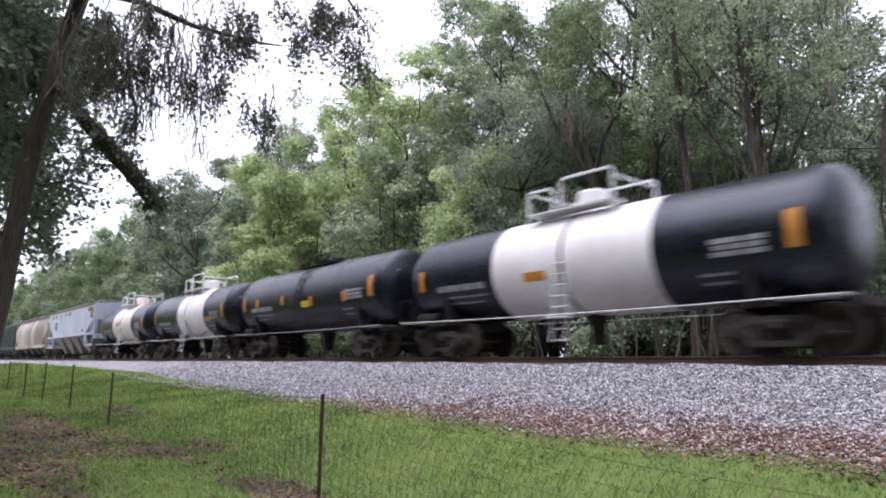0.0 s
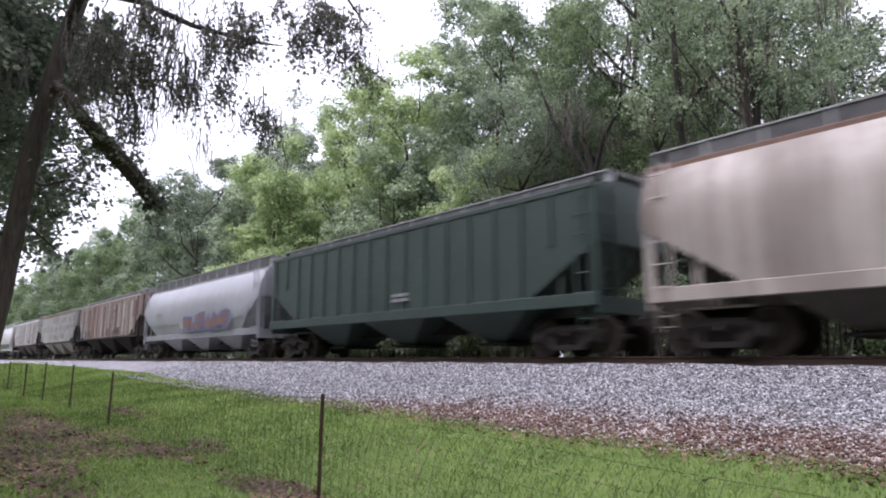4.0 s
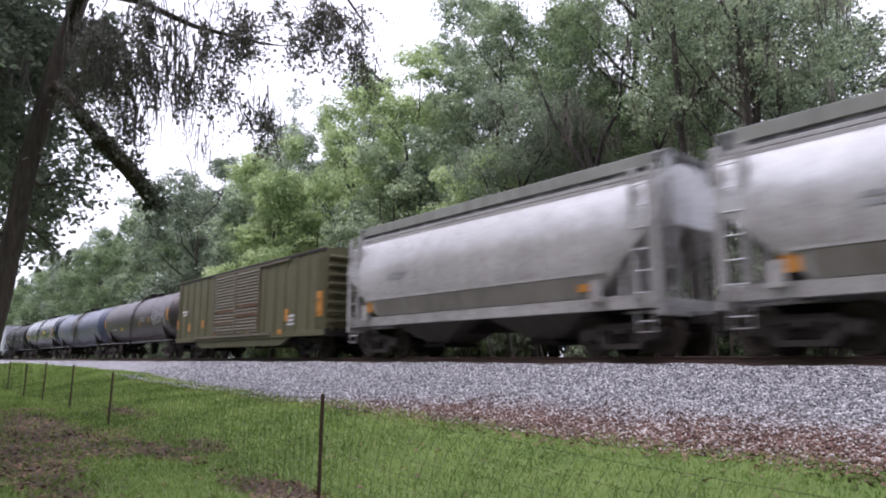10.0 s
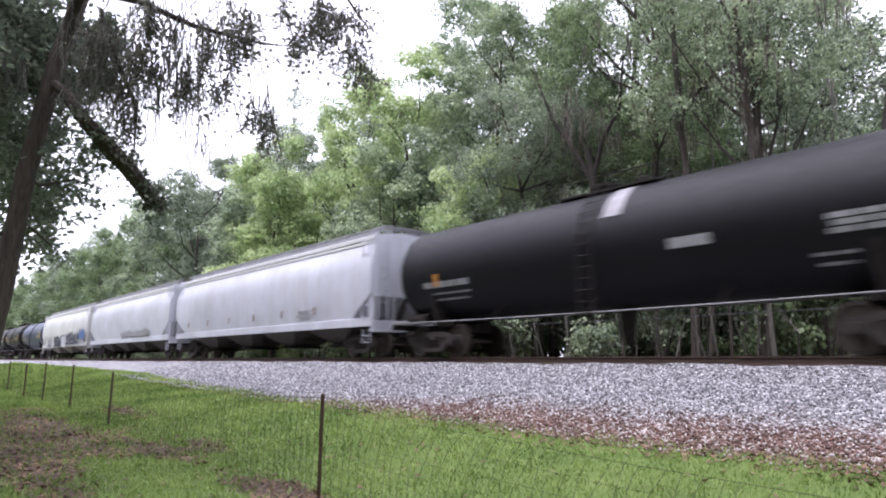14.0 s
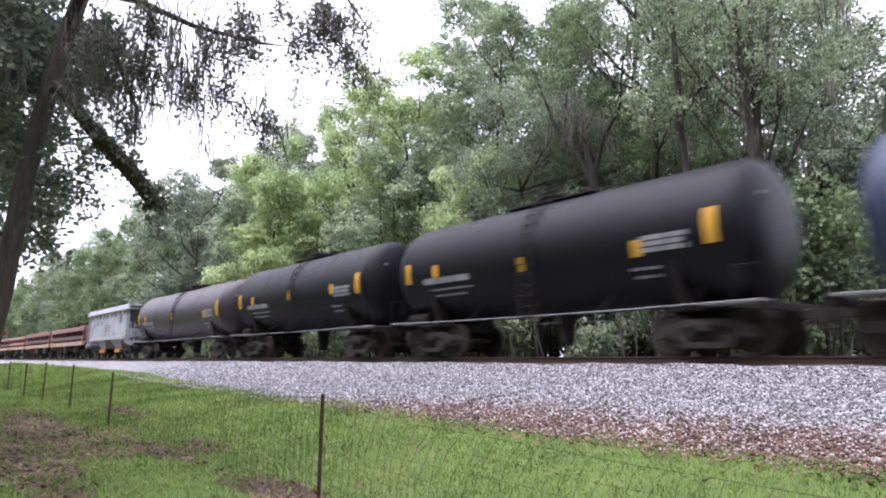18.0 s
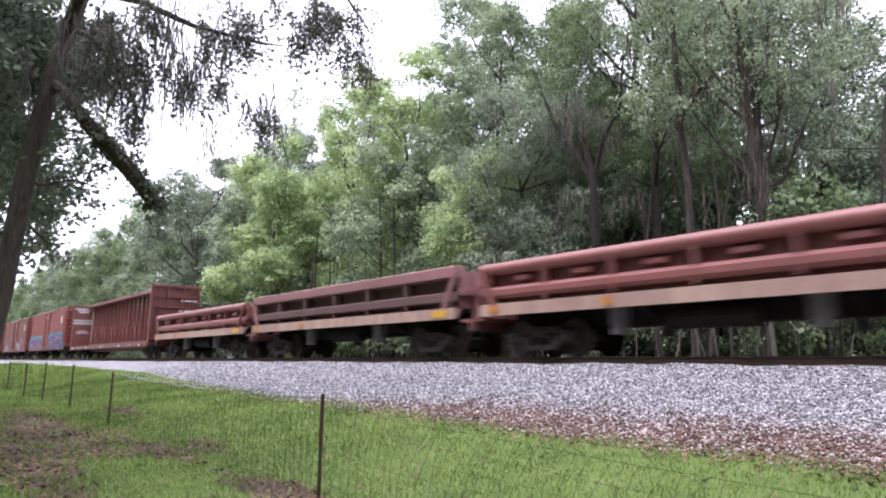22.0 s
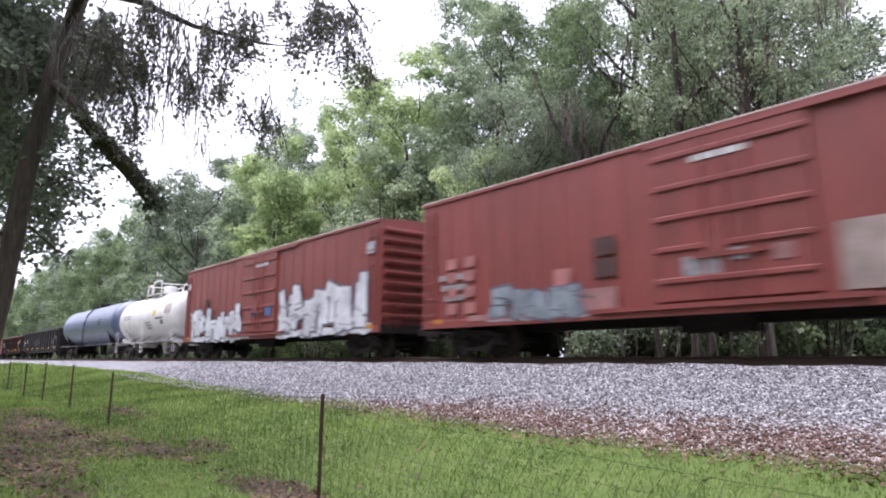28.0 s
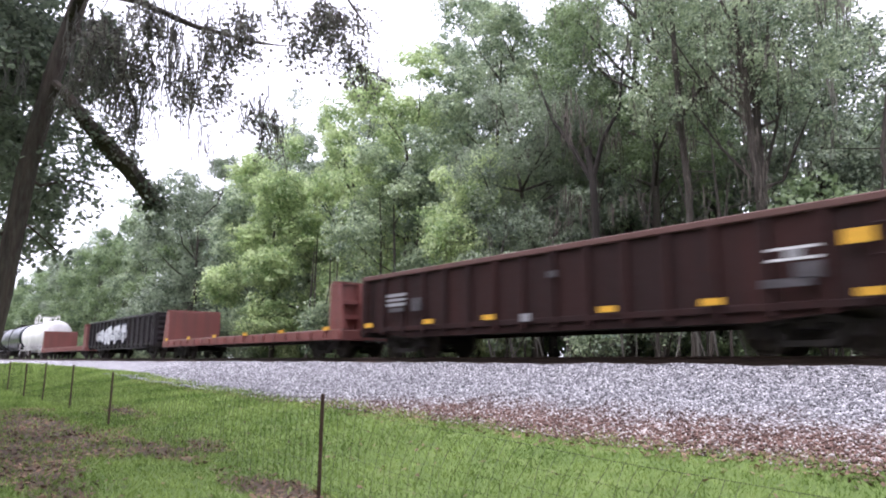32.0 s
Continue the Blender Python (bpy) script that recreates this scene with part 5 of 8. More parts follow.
def covered_hopper(label, pitch, mat, eave=4.1, peak=4.32, sill=1.4, z_end=2.7, slope=2.1, side="flat", bays=3, ribs=0, sill_h=0.28, bay_mat=None, frame_mat=None,
                   end_box=False, roof_mat=None, hatch="trough", half=1.52, round_top=1.0, low_belly=0.42, marks=None, chord_mat=None, coaming=None, legs=False, chord_h=0.09):
    car = car_root("covered_hopper", label)
    L = pitch - 1.25
    bay_mat, frame_mat, roof_mat, chord_mat = bay_mat or mat, frame_mat or mat, roof_mat or GRATE, chord_mat or mat
    xs_ = L / 2 - slope
    coaming = coaming or COAMING

    def width(z):
        if side == "flat":
            return half
        t = (z - sill) / (eave - sill)
        if side == "round":
            return half * (0.90 + 0.10 * math.sin(math.pi * min(1, max(0, t * 0.9 + 0.1)))) * (1 - 0.17 * max(0, t - 0.68) ** 1.3 / 0.32 ** 1.3)
        return half * float(np.interp(t, [0, 0.10, 0.22, 0.42, 0.6, 0.75, 0.88, 1.0], [0.86, 0.94, 0.995, 1.0, 0.985, 0.93, 0.84, 0.71]))

    def section(x):
        a = abs(x)
        zb = sill if a <= xs_ else sill + (z_end - sill) * (a - xs_) / (L / 2 - xs_)
        n = 10
        p = [(-width(zb + (eave - zb) * i / n), zb + (eave - zb) * i / n) for i in range(n + 1)]
        we = width(eave)
        p += [(-we * 0.62, eave + (peak - eave) * 0.62), (-0.3, peak)]
        return p + [(-y, z) for y, z in p[::-1]]

    xs = [-L / 2, -L / 2 + 0.02, -(xs_ + L / 2) / 2, -xs_ - 0.01] + [xs_ * (i / 4) for i in range(-3, 4)] + [xs_ + 0.01, (xs_ + L / 2) / 2, L / 2 - 0.02, L / 2]
    part("body", loft(xs, section), mat, car, smooth=True)
    w = width(sill) + 0.03
    for y in (-1, 1):
        part("side_sill", Shape().box(-L / 2, L / 2, min(y * (w - 0.1), y * (w + 0.02)), max(y * (w - 0.1), y * (w + 0.02)), sill - sill_h, sill + 0.03, 0.015), frame_mat, car)
        we = width(eave) + 0.03
        part("top_chord", Shape().box(-L / 2, L / 2, min(y * (we - 0.06), y * we), max(y * (we - 0.06), y * we), eave - chord_h, eave + 0.05, 0.012), chord_mat, car)
        if chord_h > 0.2:
            wb = width(eave - 0.32) + 0.015
            part("eave_band", Shape().box(-L / 2, L / 2, min(y * (wb - 0.12), y * wb), max(y * (wb - 0.12), y * wb), eave - 0.13, eave + 0.03, 0.02).box(-L / 2, L / 2, min(y * (wb - 0.12), y * wb), max(y * (wb - 0.12), y * wb), eave - 0.27, eave - 0.16, 0.02), LETTER_W, car)
            part("chord_groove", Shape().box(-L / 2, L / 2, min(y * (we - 0.03), y * (we + 0.012)), max(y * (we - 0.03), y * (we + 0.012)), eave - chord_h - 0.05, eave - chord_h - 0.015), COAMING, car)
    # hopper bays
    bl = 2 * xs_ / bays
    for i in range(bays):
        c = -xs_ + bl * (i + 0.5)
        a, b = bl * 0.49, 0.36
        s = Shape()
        s.add([(c - a, -w + 0.1, sill - 0.02), (c + a, -w + 0.1, sill - 0.02), (c + a, w - 0.1, sill - 0.02), (c - a, w - 0.1, sill - 0.02),
               (c - b, -0.62, low_belly), (c + b, -0.62, low_belly), (c + b, 0.62, low_belly), (c - b, 0.62, low_belly)],
              [(0, 1, 5, 4), (1, 2, 6, 5), (2, 3, 7, 6), (3, 0, 4, 7), (3, 2, 1, 0), (4, 5, 6, 7)])
        bay = part("hopper_bay", s, bay_mat, car)
        part("outlet_gate", Shape().box(c - b - 0.12, c + b + 0.12, -0.75, 0.75, low_belly - 0.1, low_belly, 0.02).tube([(c - b - 0.2, -0.8, low_belly - 0.05), (c + b + 0.2, -0.8, low_belly - 0.05)], 0.03, 6), UNDER, bay)
    part("centre_sill", Shape().box(-L / 2, L / 2, -0.28, 0.28, 0.72, 1.0), UNDER, car)
    for sg in (-1, 1):
        e = sg * L / 2
        lo, hi = min(e, e - sg * 0.12), max(e, e - sg * 0.12)
        part("end_sill", Shape().box(lo, hi, -1.5, 1.5, sill - 0.45, sill - 0.05, 0.02).box(min(e, e - sg * slope * 0.9), max(e, e - sg * slope * 0.9), -0.5, 0.5, 1.0, 1.06), frame_mat, car)
        for y in (-1, 1):
            yy = y * 1.42
            part("corner_post", Shape().box(lo, hi, min(yy, yy + y * 0.08), max(yy, yy + y * 0.08), sill - 0.1, z_end + 0.1), frame_mat, car)
            part("brace", Shape().tube([(e - sg * slope * 0.55, yy, sill), (e - sg * slope * 0.55, yy * 0.98, sill + (z_end - sill) * 0.45)], 0.05, 6), frame_mat, car)
            link("ladder", ladder_mesh(eave - sill + 0.2, 0.42, 0.42, frame_mat), car, m=pose(e - sg * 0.4, y * 1.5, sill - 0.2, 0, 0, 0 if y < 0 else 180))
            link("step", MESH_STEP(frame_mat), car, m=pose(e - sg * 0.4, y * 1.46, sill - 0.45, 0, 0, 0))
        link("ladder", ladder_mesh(eave - sill + 0.1, 0.42, 0.42, frame_mat, "y"), car, m=pose(e + (0.02 if sg > 0 else -0.02), -1.1, sill - 0.1, 0, 0, 0 if sg > 0 else 180))
        for y in (-0.55, 0.55):
            part("end_strut", Shape().tube([(e - sg * 0.08, y, sill - 0.1), (e - sg * 0.08, y, z_end + 0.05)], 0.055, 6), frame_mat, car)
        part("slope_stiffener", Shape().prism([(e - sg * 0.1, z_end - 0.02), (e - sg * slope * 0.8, 1.05), (e - sg * slope * 0.55, 1.05), (e - sg * 0.1, z_end - 0.5)], -0.04, 0.04), bay_mat, car)
    s = Shape().lathe([(0, 0.28), (0.03, 0.28)], 16, "x", (L / 2 + 0.14, 0.75, 2.2))
    part("brake_wheel", s, UNDER, car)
    # roof
    s = Shape()
    if hatch == "trough":
        s.box(-L / 2 + 0.5, L / 2 - 0.5, -0.35, 0.35, peak - 0.03, peak + 0.08, 0.02)
    else:
        for i in range(10):
            x = -L / 2 + 0.9 + i * (L - 1.8) / 9
            s.lathe([(peak - 0.05, 0.32), (peak + 0.1, 0.32), (peak + 0.14, 0.2), (peak + 0.15, 0.02)], 12, "z", (x, 0.35 if i % 2 else -0.35, 0))
    part("roof_hatches", s, mat, car)
    for y in (-1, 1):
        s = Shape().box(-L / 2 - 0.05, L / 2 + 0.05, min(y * 0.62, y * 1.02), max(y * 0.62, y * 1.02), peak + 0.16, peak + 0.20)
        n = int(L / 1.2)
        for i in range(n + 1):
            x = -L / 2 + 0.05 + i * (L - 0.1) / n
            s.box(x - 0.03, x + 0.03, min(y * 0.64, y * 1.0), max(y * 0.64, y * 1.0), eave + 0.02, peak + 0.17)
        part("running_board", s, roof_mat, car, "galvanised grating walkway")
        part("roof_coaming", Shape().box(-L / 2 + 0.35, L / 2 - 0.35, min(y * 0.96, y * 0.99), max(y * 0.96, y * 0.99), eave + 0.0, peak + 0.17), coaming if hatch == "trough" else COAMING, car)
        if hatch == "round":
            hh = peak + 0.17 - eave
            part("coaming_strip", Shape().box(-L / 2 + 0.3, L / 2 - 0.3, min(y * 0.99, y * 1.04), max(y * 0.99, y * 1.04), eave + hh * 0.52, peak + 0.19, 0.01), COAM_PALE, car)
            part("chord_strip", Shape().box(-L / 2 + 0.2, L / 2 - 0.2, min(y * 0.99, y * 1.10), max(y * 0.99, y * 1.10), eave + hh * 0.14, eave + hh * 0.30, 0.01), coaming, car)
    for x in (-L / 2 + 0.2, L / 2 - 0.2):
        part("end_walk", Shape().box(x - 0.25, x + 0.25, -0.6, 0.6, peak + 0.16, peak + 0.2), roof_mat, car)
    if ribs:
        rm = Shape().box(-0.05, 0.05, -0.055, 0.0, sill, eave - 0.05, 0.012).mesh("side_rib", mat)
        rs = Shape().box(-0.05, 0.05, -0.055, 0.0, 0.0, eave - z_end - 0.05, 0.012).mesh("side_rib", mat)
        for i in range(ribs):
            x = -L / 2 + 0.35 + i * (L - 0.7) / (ribs - 1)
            for y in (-1, 1):
                if abs(x) < xs_ - 0.05:
                    link("side_rib", rm, car, m=pose(x, y * half, 0, 0, 0, 0 if y < 0 else 180))
                else:
                    link("side_rib", rs, car, m=pose(x, y * half, z_end, 0, 0, 0 if y < 0 else 180))
    if end_box:
        for sg in (-1, 1):
            part("end_panel", Shape().box(min(sg * L / 2, sg * (L / 2 - 0.06)), max(sg * L / 2, sg * (L / 2 - 0.06)) + 0.004, -1.45, 1.45, z_end - 0.1, eave + 0.05, 0.015), mat, car)
    if side == "tube":
        for y in (-1, 1):
            zs = sill + 0.22 * (eave - sill)
            part("belt_seam", Shape().box(-xs_ - 0.35, xs_ + 0.35, min(y * (half - 0.03), y * (half + 0.012)), max(y * (half - 0.03), y * (half + 0.012)), zs - 0.03, zs + 0.03), frame_mat, car)
    if legs:
        for sg in (-1, 1):
            for y in (-1, 1):
                x = sg * (xs_ + 0.25)
                part("side_leg", Shape().prism([(x - 0.22, sill - 0.05), (x + 0.22, sill - 0.05), (x + 0.14, 1.0), (x - 0.14, 1.0)], min(y * (half - 0.1), y * (half + 0.03)), max(y * (half - 0.1), y * (half + 0.03))), frame_mat, car)
                part("lower_sill", Shape().box(min(x, sg * L / 2), max(x, sg * L / 2), min(y * (half - 0.08), y * (half + 0.02)), max(y * (half - 0.08), y * (half + 0.02)), 1.0, 1.14), frame_mat, car)
    if marks:
        marks(car, L, -half - (0.058 if ribs else 0.0))
    running_gear(car, L, pitch, pitch - 3.9)
    return car


_steps = {}


def MESH_STEP(mat):
    if mat.name not in _steps:
        _steps[mat.name] = Shape().tube([(-0.2, 0, 0.1), (-0.2, 0, -0.35), (0.2, 0, -0.35), (0.2, 0, 0.1)], 0.02, 5).tube([(-0.2, 0, -0.12), (0.2, 0, -0.12)], 0.015, 5).mesh("step", mat)
    return _steps[mat.name]


# ---- box cars ----
def box_car(label, pitch, L, mat, eave=4.55, sill=0.95, half=1.56, door=(0.0, 3.1), door_kind="plug", ribs=18, end_ribs=8, skirt=None, marks=None, roof_mat=None, door_mat=None, rib_d=0.022, trim_mat=None):
    car = car_root("box_car", label)
    dx, dw = door
    door_mat = door_mat or mat
    s = Shape().prism([(-half, sill), (half, sill), (half, eave), (half * 0.5, eave + 0.10), (0, eave + 0.14), (-half * 0.5, eave + 0.10), (-half, eave)], -L / 2 + 0.06, L / 2 - 0.06, "x")
    part("body", s, mat, car)
    s = Shape()
    n = 14
    for i in range(n):
        x = -L / 2 + 0.05 + (i + 0.5) * (L - 0.1) / n
        s.prism([(-half - 0.02, eave - 0.01), (0, eave + 0.145), (half + 0.02, eave - 0.01), (half + 0.02, eave + 0.03), (0, eave + 0.19), (-half - 0.02, eave + 0.03)], x - 0.07, x + 0.07, "x")
    part("roof_ribs", s, roof_mat or mat, car)
    for y in (-1, 1):
        part("eave_rail", Shape().box(-L / 2, L / 2, min(y * half, y * (half + 0.05)), max(y * half, y * (half + 0.05)), eave - 0.08, eave + 0.02, 0.01), roof_mat or mat, car)
        part("side_sill", Shape().box(-L / 2, L / 2, min(y * (half - 0.06), y * (half + 0.045)), max(y * (half - 0.06), y * (half + 0.045)), sill - 0.16, sill + 0.06, 0.012), mat, car)
        if skirt:
            a, b, drop = skirt
            part("sill_skirt", Shape().prism([(-a, sill - 0.15), (a, sill - 0.15), (b, sill - drop), (-b, sill - drop)], min(y * (half - 0.1), y * (half - 0.02)), max(y * (half - 0.1), y * (half - 0.02))), mat, car)
    rib = Shape().prism([(-0.09, 0), (-0.06, -rib_d), (0.06, -rib_d), (0.09, 0)], sill + 0.05, eave - 0.08, "z").mesh("side_rib", mat)
    for i in range(ribs):
        x = -L / 2 + 0.4 + i * (L - 0.8) / (ribs - 1)
        if abs(x - dx) > dw / 2 + 0.15:
            link("side_rib", rib, car, m=pose(x, -half, 0))
            link("side_rib", rib, car, m=pose(x, half, 0, 0, 0, 180))
    # doors
    for y in (-1, 1):
        d = part("door", Shape().box(dx - dw / 2, dx + dw / 2, min(y * half, y * (half + 0.075)), max(y * half, y * (half + 0.075)), sill + 0.12, eave - 0.12, 0.02), door_mat, car)
        f = y * (half + 0.075)
        if door_kind == "plug":
            m = Shape().box(dx - dw / 2 + 0.05, dx + dw / 2 - 0.05, -0.05, 0, -0.06, 0.06, 0.02).mesh("door_rib", door_mat)
            for i in range(5):
                link("door_rib", m, d, m=pose(0 if y < 0 else 2 * dx, f, sill + 0.55 + i * (eave - sill - 1.0) / 4, 0, 0, 0 if y < 0 else 180))
            for x in (-0.45, 0.0, 0.45):
                part("lock_rod", Shape().tube([(dx + x, f + y * 0.06, sill + 0.2), (dx + x, f + y * 0.06, eave - 0.2)], 0.028, 6), door_mat, d)
            s = Shape()
            s.lathe([(f + y * 0.05, 0.26), (f + y * 0.08, 0.26)], 16, "y", (dx - 0.2, 0, sill + 1.25))
            s.box(dx - 0.75, dx + 0.75, min(f, f + y * 0.07), max(f, f + y * 0.07), sill + 0.95, sill + 1.03)
            part("lock_wheel", s, door_mat, d)
        else:
            m = Shape().prism([(0, -0.06), (-0.05, 0), (0, 0.06)], -dw / 4 + 0.06, dw / 4 - 0.06, "x").mesh("door_corrugation", door_mat)
            for i in range(19):
                z = sill + 0.3 + i * (eave - sill - 0.6) / 18
                for q in (-dw / 4, dw / 4):
                    link("door_corrugation", m, d, m=pose(dx + q, f, z, 0, 0, 0 if y < 0 else 180))
            part("door_post", Shape().box(dx - 0.07, dx + 0.07, min(f, f + y * 0.06), max(f, f + y * 0.06), sill + 0.12, eave - 0.12), door_mat, d)
        part("door_track", Shape().box(dx - dw * 1.02, dx + dw * 0.75, min(y * half, y * (half + 0.12)), max(y * half, y * (half + 0.12)), sill - 0.02, sill + 0.08), door_mat, car)
        part("door_track", Shape().box(dx - dw * 0.55, dx + dw * 1.05, min(y * half, y * (half + 0.1)), max(y * half, y * (half + 0.1)), eave - 0.16, eave - 0.08), door_mat, car)
    for y in (-1, 1):
        part("eave_trim", Shape().box(-L / 2, L / 2, min(y * (half - 0.02), y * (half + 0.05)), max(y * (half - 0.02), y * (half + 0.05)), eave - 0.01, eave + 0.045, 0.008), trim_mat or mat, car)
    # ends: pressed horizontal ribs
    for sg in (-1, 1):
        e = sg * (L / 2 - 0.06)
        hgt = (eave - sill - 0.35) / end_ribs
        em = Shape().prism([(0, -hgt * 0.36), (0.10, -hgt * 0.26), (0.17, -hgt * 0.05), (0.17, hgt * 0.08), (0.08, hgt * 0.22), (0, hgt * 0.26)], -half + 0.1, half - 0.1, "y").mesh("end_rib", mat)
        for i in range(end_ribs):
            link("end_rib", em, car, m=pose(e, 0, sill + 0.2 + hgt * (i + 0.5), 0, 0, 0 if sg > 0 else 180))
        part("end_sill", Shape().box(min(e, e + sg * 0.1), max(e, e + sg * 0.1), -half, half, sill - 0.2, sill + 0.1, 0.015), UNDER, car)
        for y in (-1, 1):
            part("corner_post", Shape().box(min(e, e + sg * 0.06), max(e, e + sg * 0.06), min(y * half, y * (half - 0.1)), max(y * half, y * (half - 0.1)), sill, eave), mat, car)
            link("ladder", ladder_mesh(eave - sill - 0.3, 0.4, 0.42, mat), car, m=pose(sg * (L / 2 - 0.4), y * (half + 0.02), sill, 0, 0, 0 if y < 0 else 180))
            link("step", MESH_STEP(UNDER), car, m=pose(sg * (L / 2 - 0.4), y * (half - 0.02), sill - 0.15))
        link("ladder", ladder_mesh(1.6, 0.4, 0.4, mat, "y"), car, m=pose(e + sg * 0.14, -half + 0.45, sill, 0, 0, 0 if sg > 0 else 180))
        part("uncoupling_rod", Shape().tube([(e + sg * 0.18, -1.45, sill - 0.05), (e + sg * 0.3, -0.8, sill - 0.15), (e + sg * 0.3, -0.2, sill - 0.1)], 0.018, 5), UNDER, car)
    part("brake_wheel", Shape().lathe([(0, 0.28), (0.03, 0.28)], 16, "x", (L / 2 + 0.18, 0.6, sill + 1.6)), UNDER, car)
    part("underframe", Shape().box(-L / 2 + 0.3, L / 2 - 0.3, -0.3, 0.3, 0.70, sill).box(-L / 2 + 0.3, L / 2 - 0.3, -1.4, 1.4, sill - 0.06, sill - 0.005).box(-1.2, 0.4, -0.95, -0.45, 0.5, 0.9), UNDER, car)
    if marks:
        marks(car, L, -half)
    running_gear(car, L, pitch, pitch - 5.8)
    return car


# ---- spray paint on the sides: rounded letters and clouds, each colour its own thin coat ----
def blob(s, cx, cz, rx, rz, y, rng, n=18, rough=0.25):
    ph = [rng.uniform(0, math.tau) for _ in range(4)]
    p = []
    for i in range(n):
        a = math.tau * i / n
        k = 1 + rough * (0.5 * math.sin(2 * a + ph[0]) + 0.4 * math.sin(3 * a + ph[1]) + 0.35 * math.sin(5 * a + ph[2]))
        p.append((cx + rx * k * math.cos(a), y, cz + rz * k * math.sin(a)))
    s.add(p, [tuple(range(n))])


def stroke(s, pts, w, y):
    """A flat brush stroke through (x, z) points."""
    for i in range(len(pts) - 1):
        (a, b), (c, d) = pts[i], pts[i + 1]
        l = math.hypot(c - a, d - b) or 1
        nx, nz = -(d - b) / l * w / 2, (c - a) / l * w / 2
        ex, ez = (c - a) / l * w * 0.3, (d - b) / l * w * 0.3
        q = y - 0.0005 * i
        s.add([(a + nx - ex, q, b + nz - ez), (a - nx - ex, q, b - nz - ez), (c - nx + ex, q, d - nz + ez), (c + nx + ex, q, d + nz + ez)], [(0, 1, 2, 3)])


def sprayed(car, x0, x1, z0, z1, y, coats, seed, letters=5, mode="letters", wide=0.25):
    """Spray paint on a car side, each colour a thin coat of its own: blocky fragments, or a cloud with streaks in it."""
    rng = random.Random(seed)
    w, h = (x1 - x0) / letters, z1 - z0
    s = Shape()
    if mode == "bare":
        for i in range(letters * 2):
            blob(s, x0 + (x1 - x0) * (i + 0.5) / (letters * 2), z0 + h * 0.05, w * 0.36, h * rng.uniform(0.06, 0.13), y - 0.003 - 0.0003 * i, rng, 16, 0.3)
    else:
        n = letters * 3 + 1
        for i in range(n):
            blob(s, x0 + (x1 - x0) * i / (n - 1), z0 + h * rng.uniform(0.48, 0.54), w * 0.36, h * rng.uniform(0.38, 0.44), y - 0.003 - 0.0002 * i, rng, 22, 0.2)
    g = tagged(part("graffiti", s, coats[0], car, "spray-painted graffiti"), kind="stuff")
    if mode == "cloud":
        s = Shape()
        n = letters * 3
        for i in range(n):
            blob(s, x0 + (x1 - x0) * (0.06 + 0.88 * i / (n - 1)), z0 + h * rng.uniform(0.43, 0.49), w * 0.33, h * rng.uniform(0.32, 0.38), y - 0.012 - 0.0002 * i, rng, 18, 0.22)
        tagged(part("fill_coat", s, coats[1], g), kind="stuff")
        for q, mt in enumerate(coats[2:]):
            s = Shape()
            for i in range(letters * 9):
                c, z = x0 + (x1 - x0) * rng.uniform(0.06, 0.86), z0 + h * rng.uniform(0.16, 0.70)
                d = w * rng.uniform(0.04, 0.2)
                stroke(s, [(c, z), (c + d, z + h * rng.uniform(-0.06, 0.10)), (c + 2 * d, z + h * rng.uniform(-0.09, 0.05)), (c + 3 * d, z + h * rng.uniform(-0.08, 0.08))], h * rng.uniform(0.025, 0.075), y - 0.018 - 0.008 * q - 0.0001 * i)
            tagged(part("accent_coat", s, mt, g), kind="stuff")
        return g
    forms = []
    for i in range(letters * 3):
        c = x0 + w * (i / 3 + 0.15 + rng.uniform(-0.1, 0.1))
        lo, hi = h * rng.uniform(0.05, 0.4), h * rng.uniform(0.5, 0.98)
        lean = rng.uniform(-0.14, 0.18) * w
        forms.append([(c, z0 + lo), (c + lean * 0.6, z0 + (lo + hi) / 2), (c + lean + rng.uniform(-0.1, 0.1) * w, z0 + hi)])
        if i % 2:
            z = z0 + h * rng.uniform(0.15, 0.9)
            forms.append([(c - 0.2 * w, z), (c + 0.25 * w, z + h * rng.uniform(-0.12, 0.12))])
    for nm, mt, wd, off in (("outline_coat", coats[2], wide * 1.4, 0.012), ("fill_coat", coats[1], wide, 0.020)):
        s = Shape()
        for i, f in enumerate(forms):
            stroke(s, f, w * wd * (0.75 + 0.5 * ((i * 7) % 5) / 4), y - off - 0.0003 * i)
        tagged(part(nm, s, mt, g), kind="stuff")
    s = Shape()
    for i in range(letters * 3):
        c, z = x0 + (x1 - x0) * rng.random(), z0 + h * rng.uniform(0.08, 0.8)
        stroke(s, [(c, z), (c + w * rng.uniform(0.1, 0.4), z + h * rng.uniform(-0.08, 0.1)), (c + w * rng.uniform(0.3, 0.6), z + h * rng.uniform(-0.1, 0.1))], h * rng.uniform(0.015, 0.05), y - 0.029 - 0.0004 * i)
    tagged(part("accent_coat", s, coats[-1], g), kind="stuff")
    return g


